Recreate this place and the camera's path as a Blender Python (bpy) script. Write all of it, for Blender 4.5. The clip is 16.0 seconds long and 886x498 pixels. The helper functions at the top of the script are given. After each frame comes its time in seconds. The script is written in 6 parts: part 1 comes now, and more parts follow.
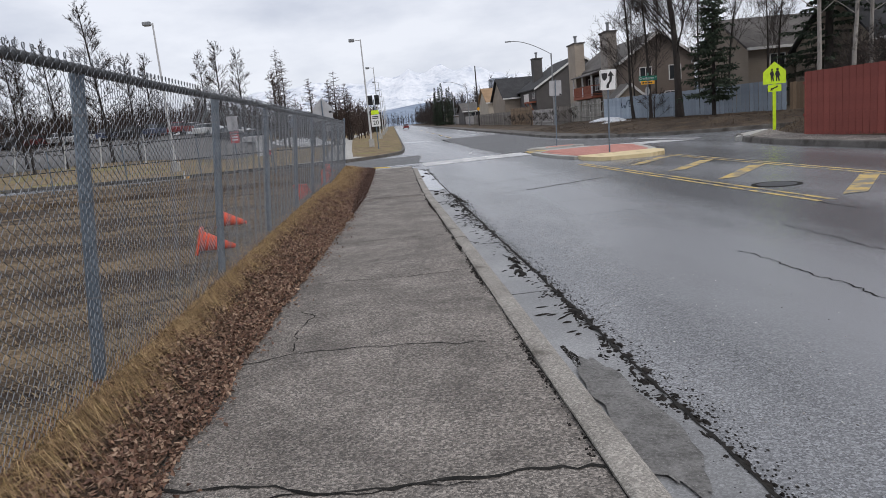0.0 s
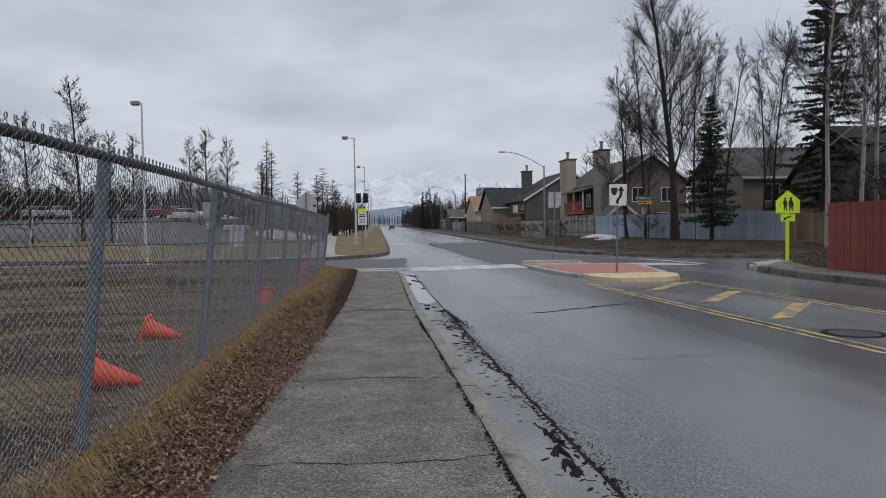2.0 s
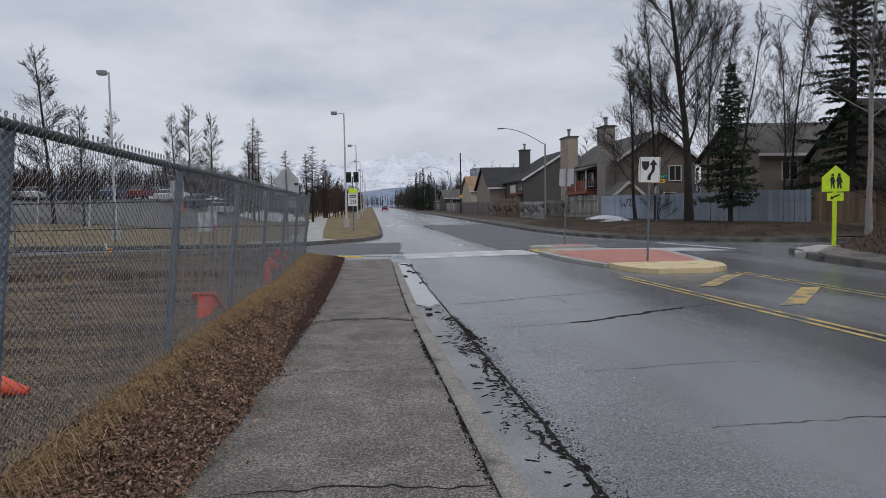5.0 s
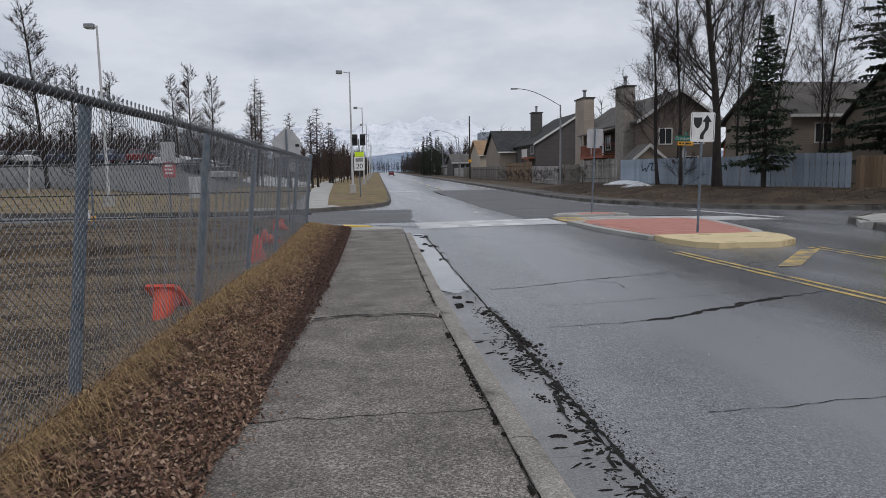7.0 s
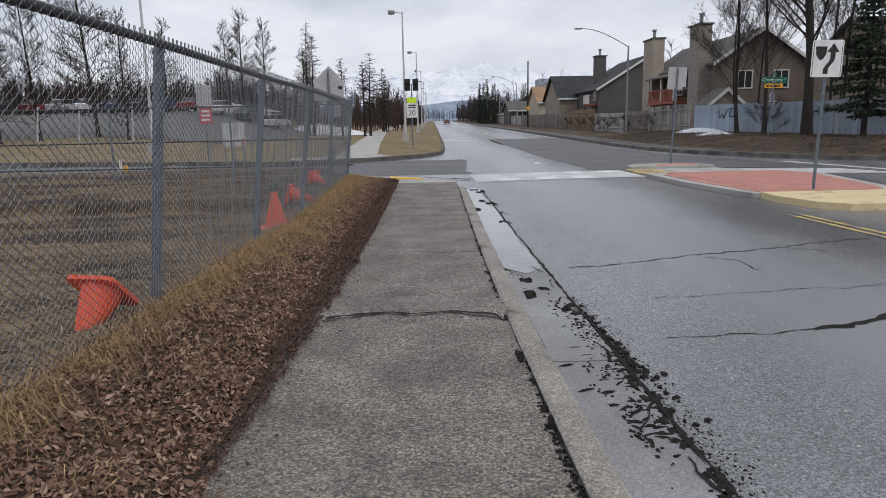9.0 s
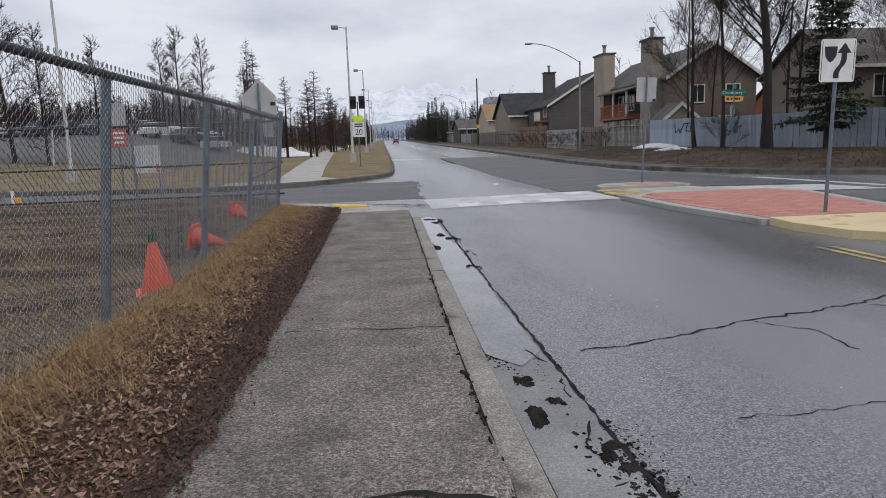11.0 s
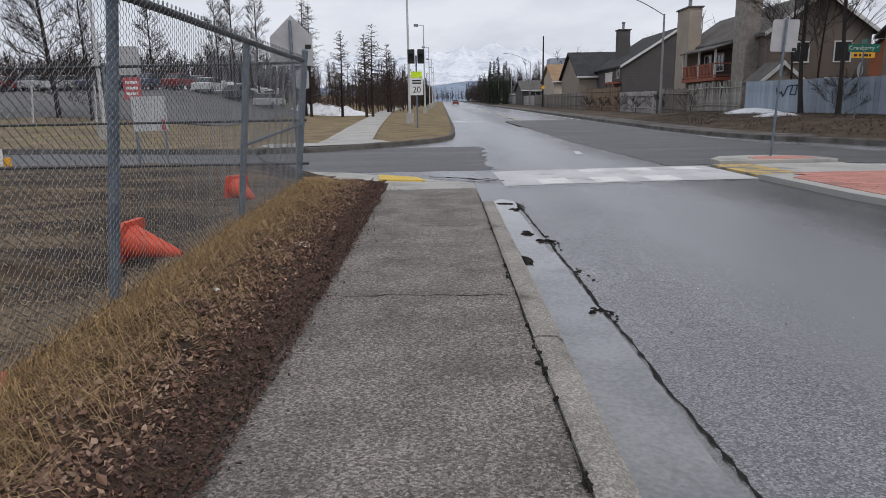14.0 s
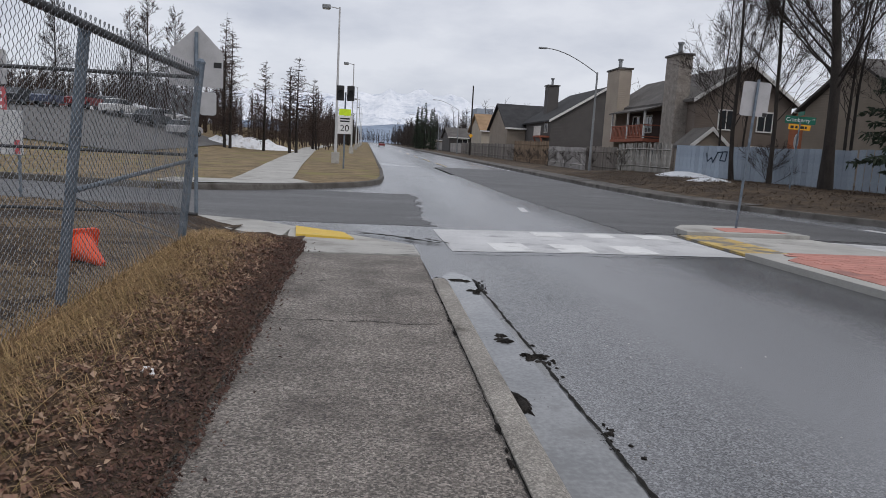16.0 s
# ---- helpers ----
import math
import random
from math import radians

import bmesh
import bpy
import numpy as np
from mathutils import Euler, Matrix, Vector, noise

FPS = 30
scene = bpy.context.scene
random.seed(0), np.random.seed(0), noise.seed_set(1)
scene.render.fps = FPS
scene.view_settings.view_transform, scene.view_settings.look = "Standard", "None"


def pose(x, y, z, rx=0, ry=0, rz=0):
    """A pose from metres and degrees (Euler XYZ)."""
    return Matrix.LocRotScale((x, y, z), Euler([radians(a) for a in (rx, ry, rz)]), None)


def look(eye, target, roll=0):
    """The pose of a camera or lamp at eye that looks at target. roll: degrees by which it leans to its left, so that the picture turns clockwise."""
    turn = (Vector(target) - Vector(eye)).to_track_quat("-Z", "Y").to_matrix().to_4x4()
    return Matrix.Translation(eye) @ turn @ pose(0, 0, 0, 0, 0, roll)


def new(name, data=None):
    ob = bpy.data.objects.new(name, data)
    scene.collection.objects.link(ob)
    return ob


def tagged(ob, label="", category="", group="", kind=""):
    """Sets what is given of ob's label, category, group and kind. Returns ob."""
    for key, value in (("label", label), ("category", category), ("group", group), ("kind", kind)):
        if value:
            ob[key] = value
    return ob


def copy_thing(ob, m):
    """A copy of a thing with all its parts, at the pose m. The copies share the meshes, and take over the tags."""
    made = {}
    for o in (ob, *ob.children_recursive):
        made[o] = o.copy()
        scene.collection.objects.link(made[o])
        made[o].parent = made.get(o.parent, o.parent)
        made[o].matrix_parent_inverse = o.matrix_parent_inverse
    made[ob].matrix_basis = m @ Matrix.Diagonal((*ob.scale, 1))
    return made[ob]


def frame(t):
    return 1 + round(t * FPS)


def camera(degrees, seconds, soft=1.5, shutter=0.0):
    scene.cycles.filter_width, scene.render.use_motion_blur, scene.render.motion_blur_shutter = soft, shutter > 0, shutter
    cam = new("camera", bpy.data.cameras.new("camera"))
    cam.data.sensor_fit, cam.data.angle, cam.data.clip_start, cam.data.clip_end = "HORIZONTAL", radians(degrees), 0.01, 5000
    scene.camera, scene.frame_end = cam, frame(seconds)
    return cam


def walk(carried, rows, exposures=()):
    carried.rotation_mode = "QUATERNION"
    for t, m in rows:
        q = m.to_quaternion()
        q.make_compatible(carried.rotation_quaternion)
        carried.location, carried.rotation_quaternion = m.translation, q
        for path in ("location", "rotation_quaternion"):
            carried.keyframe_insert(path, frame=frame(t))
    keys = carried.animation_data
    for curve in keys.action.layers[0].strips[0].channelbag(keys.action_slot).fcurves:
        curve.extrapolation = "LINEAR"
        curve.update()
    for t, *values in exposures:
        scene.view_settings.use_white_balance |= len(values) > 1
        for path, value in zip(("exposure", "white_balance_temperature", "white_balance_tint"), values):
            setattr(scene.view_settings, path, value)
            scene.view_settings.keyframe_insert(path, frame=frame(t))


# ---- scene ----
cam = camera(66.6, 16.0, soft=0.6)
PATH = [
    (0, (0.534, -0.058, 1.638), (0.672, 1.905, 1.278), -5.4),
    (0.5, (0.498, 0.622, 1.68), (0.616, 2.582, 1.297), -5.4),
    (1, (0.442, 1.408, 1.676), (0.595, 3.396, 1.526), -3.4),
    (1.5, (0.412, 2.124, 1.683), (0.62, 4.113, 1.637), -2.7),
    (2, (0.472, 2.689, 1.661), (0.69, 4.676, 1.6), -0.9),
    (2.5, (0.59, 3.231, 1.687), (0.821, 5.217, 1.664), -1.4),
    (3, (0.625, 3.771, 1.686), (0.612, 5.771, 1.66), -1.8),
    (3.5, (0.674, 4.385, 1.694), (0.814, 6.38, 1.666), -1.9),
    (4, (0.682, 4.992, 1.669), (0.897, 6.98, 1.616), -1.6),
    (6.3, (0.574, 7.893, 1.673), (0.814, 9.87, 1.491), -0.8),
    (6.5, (0.572, 8.136, 1.642), (0.801, 10.113, 1.451), -1.0),
    (7, (0.565, 8.744, 1.642), (0.78, 10.72, 1.423), -1.0),
    (7.5, (0.643, 9.537, 1.608), (0.705, 11.524, 1.389), -1.5),
    (8, (0.603, 10.031, 1.598), (0.693, 12.011, 1.335), -2.0),
    (8.5, (0.684, 10.588, 1.579), (0.741, 12.557, 1.234), -2.4),
    (9, (0.725, 11.194, 1.545), (0.775, 13.16, 1.182), -1.1),
    (9.2, (0.799, 11.454, 1.555), (0.924, 13.417, 1.192), -0.6),
    (11.3, (0.838, 14.296, 1.544), (1.047, 16.264, 1.261), -2.2),
    (11.5, (0.881, 14.612, 1.552), (1.104, 16.584, 1.302), -2.3),
    (12, (0.823, 15.22, 1.541), (0.632, 17.189, 1.251), -3.1),
    (12.5, (0.768, 15.842, 1.505), (0.657, 17.82, 1.228), 0.3),
    (13, (0.83, 16.496, 1.501), (0.479, 18.437, 1.173), -1.3),
    (13.5, (0.791, 17.124, 1.461), (0.648, 19.094, 1.146), -1.5),
    (14, (0.839, 17.827, 1.428), (0.864, 19.783, 1.012), -1.0),
    (14.5, (0.766, 18.396, 1.462), (0.79, 20.378, 1.192), -1.3),
    (15, (0.734, 19.088, 1.498), (0.951, 21.065, 1.285), -0.3),
    (15.5, (0.617, 19.759, 1.468), (0.561, 21.741, 1.211), 1.8),
    (16, (0.677, 20.448, 1.447), (0.941, 22.41, 1.158), 3.1),
]
walk(cam, [(t, look(eye, target, roll)) for t, eye, target, roll in PATH],
     [(0, 0.26, 6530, 13), (0.5, 0.2, 6530, 13), (1, 0.04, 6360, 12), (2, -0.18, 6360, 12), (3, -0.24, 6360, 12), (4, -0.22, 6360, 12), (6.5, -0.1, 6430, 12),
      (8, -0.02, 6500, 13), (9, 0.16, 6530, 13), (11.5, 0.08, 6530, 13), (13, 0.04, 6530, 13), (14, 0.1, 6530, 13), (14.5, 0.22, 6530, 13), (15, 0.07, 6530, 13), (15.5, -0.06, 6530, 13), (16, 0.03, 6530, 13)])

# ---------------- world, sun, exposure ----------------
scene.view_settings.exposure = 0.0
world = bpy.data.worlds.new("overcast_sky")
scene.world = world
world.use_nodes = True
wn, wl = world.node_tree.nodes, world.node_tree.links
wn.clear()
w_out = wn.new("ShaderNodeOutputWorld")
w_bg = wn.new("ShaderNodeBackground")
w_sky = wn.new("ShaderNodeTexSky")
w_sky.sky_type = "NISHITA"
w_sky.sun_disc = False
w_sky.sun_elevation, w_sky.sun_rotation = radians(38), radians(140)
w_tc = wn.new("ShaderNodeTexCoord")
w_map = wn.new("ShaderNodeMapping")
w_map.inputs["Scale"].default_value = (1.8, 1.8, 5.0)
w_noise = wn.new("ShaderNodeTexNoise")
w_noise.inputs["Scale"].default_value = 2.2
w_noise.inputs["Detail"].default_value = 7
w_noise.inputs["Roughness"].default_value = 0.55
w_ramp = wn.new("ShaderNodeValToRGB")
w_ramp.color_ramp.elements[0].position, w_ramp.color_ramp.elements[0].color = 0.3, (5.9, 6.4, 7.3, 1)
w_ramp.color_ramp.elements[1].position, w_ramp.color_ramp.elements[1].color = 0.6, (8.2, 8.65, 9.3, 1)
w_mix = wn.new("ShaderNodeMix")
w_mix.data_type = "RGBA"
w_mix.inputs["Factor"].default_value = 0.93
wl.new(w_tc.outputs["Generated"], w_map.inputs["Vector"])
wl.new(w_map.outputs["Vector"], w_noise.inputs["Vector"])
wl.new(w_noise.outputs["Fac"], w_ramp.inputs["Fac"])
wl.new(w_sky.outputs["Color"], w_mix.inputs["A"])
wl.new(w_ramp.outputs["Color"], w_mix.inputs["B"])
wl.new(w_mix.outputs["Result"], w_bg.inputs["Color"])
w_bg.inputs["Strength"].default_value = 0.088
wl.new(w_bg.outputs["Background"], w_out.inputs["Surface"])

sun_data = bpy.data.lights.new("sun", "SUN")
sun_data.energy, sun_data.angle, sun_data.color = 0.9, radians(25), (1.0, 0.96, 0.9)
sun = new("sun", sun_data)
sun.matrix_world = look((30, -40, 60), (0, 0, 0))


# ---------------- materials ----------------
def mat(name, c1, c2, rough=0.85, scale=3.0, fine=60.0, bump=0.3, dist=0.01, speck=None, speck_at=0.62, metal=0.0,
        rnd=0.0, bands=(), stones=None, stain=None, stain_scale=0.35, stain_at=0.55, rough2=None, stretch=(1, 1, 1), speck2=None):
    """Two colours mixed by a coarse and a fine noise, with optional specks, stains and bump."""
    m = bpy.data.materials.new(name)
    m.use_nodes = True
    n, l = m.node_tree.nodes, m.node_tree.links
    b = n["Principled BSDF"]
    b.inputs["Metallic"].default_value = metal
    b.inputs["Roughness"].default_value = rough
    tc = n.new("ShaderNodeTexCoord")
    mp = n.new("ShaderNodeMapping")
    mp.inputs["Scale"].default_value = stretch
    l.new(tc.outputs["Object"], mp.inputs["Vector"])

    def noise_tex(s, detail=4, r=0.6, even=False):
        t = n.new("ShaderNodeTexNoise")
        t.inputs["Scale"].default_value = s
        t.inputs["Detail"].default_value = detail
        t.inputs["Roughness"].default_value = r
        l.new(tc.outputs["Object"] if even else mp.outputs["Vector"], t.inputs["Vector"])
        return t.outputs["Fac"]

    def ramp(v, a, z):
        r = n.new("ShaderNodeMapRange")
        r.inputs["From Min"].default_value, r.inputs["From Max"].default_value = a, z
        l.new(v, r.inputs["Value"])
        return r.outputs["Result"]

    def mix(f, a, z):
        x = n.new("ShaderNodeMix")
        x.data_type = "RGBA"
        if isinstance(f, float):
            x.inputs["Factor"].default_value = f
        else:
            l.new(f, x.inputs["Factor"])
        for sock, v in (("A", a), ("B", z)):
            if isinstance(v, tuple):
                x.inputs[sock].default_value = (*v, 1)
            else:
                l.new(v, x.inputs[sock])
        return x.outputs["Result"]

    big, small = noise_tex(scale), noise_tex(fine, 3, 0.6, True)
    add = n.new("ShaderNodeMath")
    add.operation = "MULTIPLY_ADD"
    l.new(small, add.inputs[0])
    add.inputs[1].default_value = 0.9
    l.new(big, add.inputs[2])
    col = mix(ramp(add.outputs[0], 0.74, 1.16), c1, c2)
    if speck:
        col = mix(ramp(noise_tex(fine * 1.7, 2, 0.5, True), speck_at, speck_at + 0.09), col, speck)
    if speck2:
        col = mix(ramp(noise_tex(fine * 1.15, 2, 0.55, True), 0.56, 0.66), col, speck2)
    if stain:
        s = ramp(noise_tex(stain_scale, 5, 0.65), stain_at, stain_at + 0.12)
        col = mix(s, col, stain)
        if rough2 is not None:
            x = n.new("ShaderNodeMapRange")
            x.inputs["To Min"].default_value, x.inputs["To Max"].default_value = rough, rough2
            l.new(s, x.inputs["Value"])
            l.new(x.outputs["Result"], b.inputs["Roughness"])
    if stones:
        vo = n.new("ShaderNodeTexVoronoi")
        vo.inputs["Scale"].default_value = stones[0]
        l.new(tc.outputs["Object"], vo.inputs["Vector"])
        sc_ = n.new("ShaderNodeSeparateColor")
        l.new(vo.outputs["Color"], sc_.inputs["Color"])
        pw = n.new("ShaderNodeMath")
        pw.operation = "POWER"
        l.new(sc_.outputs["Red"], pw.inputs[0])
        pw.inputs[1].default_value = 1.6
        sr_ = n.new("ShaderNodeMapRange")
        sr_.inputs["To Min"].default_value, sr_.inputs["To Max"].default_value = 1 - stones[1], 1 + stones[1] * 1.45
        l.new(pw.outputs[0], sr_.inputs["Value"])
        hv = n.new("ShaderNodeHueSaturation")
        l.new(sr_.outputs["Result"], hv.inputs["Value"])
        l.new(col, hv.inputs["Color"])
        col = hv.outputs["Color"]
    for centre, width, tone in bands:
        sp = n.new("ShaderNodeSeparateXYZ")
        l.new(tc.outputs["Object"], sp.inputs["Vector"])
        wv = n.new("ShaderNodeMath")
        wv.operation = "MULTIPLY_ADD"
        l.new(noise_tex(0.7, 5), wv.inputs[0])
        wv.inputs[1].default_value = 1.4
        l.new(sp.outputs["X"], wv.inputs[2])
        df = n.new("ShaderNodeMath")
        df.operation = "SUBTRACT"
        l.new(wv.outputs[0], df.inputs[0])
        df.inputs[1].default_value = centre + 0.7
        ab = n.new("ShaderNodeMath")
        ab.operation = "ABSOLUTE"
        l.new(df.outputs[0], ab.inputs[0])
        col = mix(ramp(ab.outputs[0], width, width * 0.35), col, tone)
    if rnd:
        oi = n.new("ShaderNodeObjectInfo")
        hs = n.new("ShaderNodeHueSaturation")
        l.new(ramp(oi.outputs["Random"], 0, 1), hs.inputs["Value"])
        hs.inputs["Value"].default_value = 1
        mr = n.new("ShaderNodeMapRange")
        mr.inputs["To Min"].default_value, mr.inputs["To Max"].default_value = 1 - rnd, 1 + rnd
        l.new(oi.outputs["Random"], mr.inputs["Value"])
        l.new(mr.outputs["Result"], hs.inputs["Value"])
        l.new(col, hs.inputs["Color"])
        col = hs.outputs["Color"]
    l.new(col, b.inputs["Base Color"])
    if bump:
        bp = n.new("ShaderNodeBump")
        bp.inputs["Strength"].default_value = bump
        bp.inputs["Distance"].default_value = dist
        if stones:
            ht = n.new("ShaderNodeMath")
            ht.operation = "SUBTRACT"
            l.new(small, ht.inputs[0])
            l.new(vo.outputs["Distance"], ht.inputs[1])
            l.new(ht.outputs[0], bp.inputs["Height"])
        else:
            l.new(small, bp.inputs["Height"])
        l.new(bp.outputs["Normal"], b.inputs["Normal"])
    return m


def island_mat(name, colours, rough=0.9):
    """Colour picked for each loose piece of a joined mesh."""
    m = bpy.data.materials.new(name)
    m.use_nodes = True
    n, l = m.node_tree.nodes, m.node_tree.links
    b = n["Principled BSDF"]
    b.inputs["Roughness"].default_value = rough
    g = n.new("ShaderNodeNewGeometry")
    r = n.new("ShaderNodeValToRGB")
    while len(r.color_ramp.elements) < len(colours):
        r.color_ramp.elements.new(0.5)
    for i, c in enumerate(colours):
        r.color_ramp.elements[i].position = i / (len(colours) - 1)
        r.color_ramp.elements[i].color = (*c, 1)
    l.new(g.outputs["Random Per Island"], r.inputs["Fac"])
    l.new(r.outputs["Color"], b.inputs["Base Color"])
    return m


def plain(name, c, rough=0.6, metal=0.0, vary=0.12):
    return mat(name, tuple(v * (1 - vary) for v in c), tuple(min(1, v * (1 + vary)) for v in c), rough, 4.0, 90.0, 0.1, 0.003, metal=metal)


# The pale band at x 4.4 paints the lane's wet sheen into the colour.
M_road = mat("asphalt_road", (0.135, 0.138, 0.146), (0.225, 0.229, 0.239), 0.27, 0.5, 75, 0.35, 0.004, speck2=(0.11, 0.11, 0.115), stones=(95, 0.42),
             stain=(0.125, 0.127, 0.132), stain_scale=0.22, stain_at=0.54, rough2=0.17, stretch=(1, 0.35, 1), bands=((4.4, 1.5, (0.225, 0.231, 0.243)), (6.7, 1.25, (0.075, 0.076, 0.08)), (11.5, 1.6, (0.1, 0.1, 0.103))))
M_patch = mat("dark_worn_asphalt", (0.06, 0.06, 0.062), (0.12, 0.12, 0.122), 0.55, 0.7, 60, 0.6, 0.008, stones=(70, 0.4), stain=(0.15, 0.15, 0.152), stain_scale=0.5, stain_at=0.6, stretch=(0.3, 1.2, 1))
M_walk = mat("old_asphalt_walk", (0.145, 0.129, 0.114), (0.31, 0.277, 0.247), 0.85, 1.6, 46, 1.0, 0.01, stones=(88, 0.5), speck2=(0.11, 0.1, 0.09),
             stain=(0.14, 0.123, 0.11), stain_scale=0.9, stain_at=0.56)
M_film = mat("wet_film", (0.15, 0.155, 0.16), (0.25, 0.256, 0.262), 0.07, 1.4, 30, 0.03, 0.002, stain=(0.13, 0.13, 0.13), stain_scale=2.2, stain_at=0.6)
M_kerb_d = mat("muddy_low_kerb", (0.07, 0.063, 0.056), (0.16, 0.15, 0.138), 0.9, 1.5, 60, 0.5, 0.008, stain=(0.05, 0.043, 0.037), stain_scale=0.9, stain_at=0.5)
M_kerb = mat("kerb_concrete", (0.2, 0.185, 0.165), (0.36, 0.335, 0.3), 0.85, 2.0, 80, 0.6, 0.006, stones=(90, 0.3), stain=(0.12, 0.105, 0.09), stain_scale=1.6, stain_at=0.56)
M_gutter = mat("gutter_concrete", (0.16, 0.162, 0.164), (0.27, 0.272, 0.274), 0.4, 1.2, 60, 0.3, 0.004, stones=(110, 0.22), stain=(0.14, 0.14, 0.14), stain_scale=0.9, stain_at=0.55, rough2=0.25)
M_conc = mat("pale_concrete", (0.33, 0.32, 0.3), (0.46, 0.45, 0.42), 0.85, 1.0, 60, 0.3, 0.004, stain=(0.25, 0.24, 0.22), stain_scale=0.8)
M_white = mat("worn_white_paint", (0.42, 0.42, 0.425), (0.6, 0.6, 0.6), 0.6, 1.2, 60, 0.2, 0.003, stain=(0.3, 0.3, 0.31), stain_scale=1.3, stain_at=0.54)
M_yellow = mat("worn_yellow_paint", (0.45, 0.31, 0.09), (0.6, 0.43, 0.15), 0.7, 1.5, 60, 0.2, 0.003, stain=(0.19, 0.175, 0.15), stain_scale=2.2, stain_at=0.46)
M_pad = mat("yellow_tactile_plastic", (0.6, 0.4, 0.05), (0.72, 0.5, 0.1), 0.7, 2, 40, 0.3, 0.004, stain=(0.4, 0.32, 0.16), stain_scale=2.0, stain_at=0.58)
M_nose = mat("yellow_kerb_paint", (0.6, 0.48, 0.27), (0.74, 0.61, 0.37), 0.75, 1.2, 50, 0.3, 0.004, stain=(0.4, 0.31, 0.16), stain_scale=1.2)
M_red = mat("red_stamped_concrete", (0.42, 0.18, 0.145), (0.56, 0.27, 0.22), 0.85, 1.2, 50, 0.4, 0.006, rnd=0.1, stain=(0.3, 0.15, 0.13), stain_scale=0.9)
M_ground = mat("dry_ground", (0.038, 0.026, 0.018), (0.125, 0.088, 0.054), 1.0, 0.9, 12, 1.0, 0.05, stain=(0.05, 0.035, 0.024), stain_scale=0.5, stain_at=0.5)
M_field = mat("muddy_field", (0.04, 0.025, 0.015), (0.24, 0.17, 0.096), 1.0, 1.6, 14, 1.0, 0.1, stain=(0.038, 0.023, 0.014), stain_scale=0.7, stain_at=0.47, stretch=(0.45, 1.3, 1))
M_lawn = mat("winter_lawn", (0.095, 0.068, 0.036), (0.28, 0.203, 0.108), 1.0, 0.8, 9, 0.8, 0.03, stain=(0.2, 0.17, 0.06), stain_scale=0.3, stain_at=0.52)
M_soil = mat("leaf_soil", (0.03, 0.019, 0.014), (0.12, 0.074, 0.046), 1.0, 6, 60, 1.0, 0.03)
M_galv = mat("galvanised_steel", (0.11, 0.14, 0.175), (0.21, 0.25, 0.29), 0.5, 9, 60, 0.1, 0.002, metal=0.55)
M_wire = mat("galvanised_wire", (0.12, 0.132, 0.148), (0.23, 0.245, 0.262), 0.5, 9, 60, 0, metal=0.3)
M_rail = mat("rail_steel", (0.04, 0.042, 0.045), (0.085, 0.088, 0.092), 0.6, 9, 60, 0, metal=0.4)
M_crack = mat("crack_filling", (0.012, 0.012, 0.012), (0.035, 0.033, 0.03), 1.0, 8, 60, 0.3)
M_mud = mat("wet_mud", (0.01, 0.009, 0.008), (0.034, 0.03, 0.027), 0.9, 8, 60, 0.6, 0.01)
for m_dull in (M_crack, M_mud):
    m_dull.node_tree.nodes["Principled BSDF"].inputs["Specular IOR Level"].default_value = 0.12
M_bark = mat("dark_bark", (0.015, 0.012, 0.011), (0.045, 0.037, 0.032), 0.95, 4, 30, 0.8, 0.02, stretch=(1, 1, 0.3))
M_birch = mat("birch_bark", (0.22, 0.2, 0.18), (0.38, 0.35, 0.32), 0.9, 3, 30, 0.5, 0.01, stain=(0.05, 0.045, 0.04), stain_scale=3, stain_at=0.56, stretch=(1, 1, 0.5))
M_twig = mat("twigs", (0.02, 0.015, 0.013), (0.055, 0.041, 0.035), 0.95, 4, 20, 0)
M_twig2 = mat("reddish_twigs", (0.035, 0.022, 0.018), (0.075, 0.05, 0.04), 0.95, 0.5, 20, 0)
M_needle = island_mat("spruce_needles", [(0.012, 0.022, 0.014), (0.03, 0.046, 0.026), (0.045, 0.06, 0.035)])
M_leaf = island_mat("dead_leaves", [(0.055, 0.03, 0.022), (0.27, 0.158, 0.108), (0.15, 0.081, 0.057), (0.44, 0.31, 0.22), (0.085, 0.046, 0.034), (0.22, 0.125, 0.088)])
M_grass = island_mat("dry_grass", [(0.33, 0.208, 0.1), (0.66, 0.47, 0.25), (0.16, 0.094, 0.05), (0.52, 0.355, 0.18), (0.09, 0.052, 0.03), (0.29, 0.22, 0.085), (0.4, 0.255, 0.13), (0.12, 0.068, 0.038)])
M_mulch = island_mat("damp_leaf_mulch", [(0.035, 0.018, 0.014), (0.12, 0.062, 0.046), (0.05, 0.027, 0.021), (0.17, 0.1, 0.075), (0.04, 0.021, 0.017)])
M_snow = mat("old_snow", (0.6, 0.62, 0.65), (0.8, 0.81, 0.83), 0.8, 2, 40, 0.5, 0.02, stain=(0.4, 0.38, 0.36), stain_scale=1.2)
M_orange = mat("orange_plastic", (0.75, 0.075, 0.022), (0.9, 0.12, 0.04), 0.45, 3, 60, 0.05, 0.002, stain=(0.6, 0.09, 0.04), stain_scale=4)


# ---------------- helpers ----------------
def T(y):
    """Gentle rise of the land up the street."""
    return 0.009 * max(0.0, min(y, 600) - 45)


def sx(y):
    return 0.014 * max(0.0, min(y, 600) - 45)


def mesh_ob(name, verts, faces, material, parent=None, smooth=False):
    me = bpy.data.meshes.new(name)
    me.from_pydata([tuple(v) for v in verts], [], [tuple(f) for f in faces])
    me.update()
    if smooth:
        me.polygons.foreach_set("use_smooth", [True] * len(me.polygons))
    me.materials.append(material)
    ob = new(name, me)
    if parent is not None:
        ob.parent = parent
    return ob


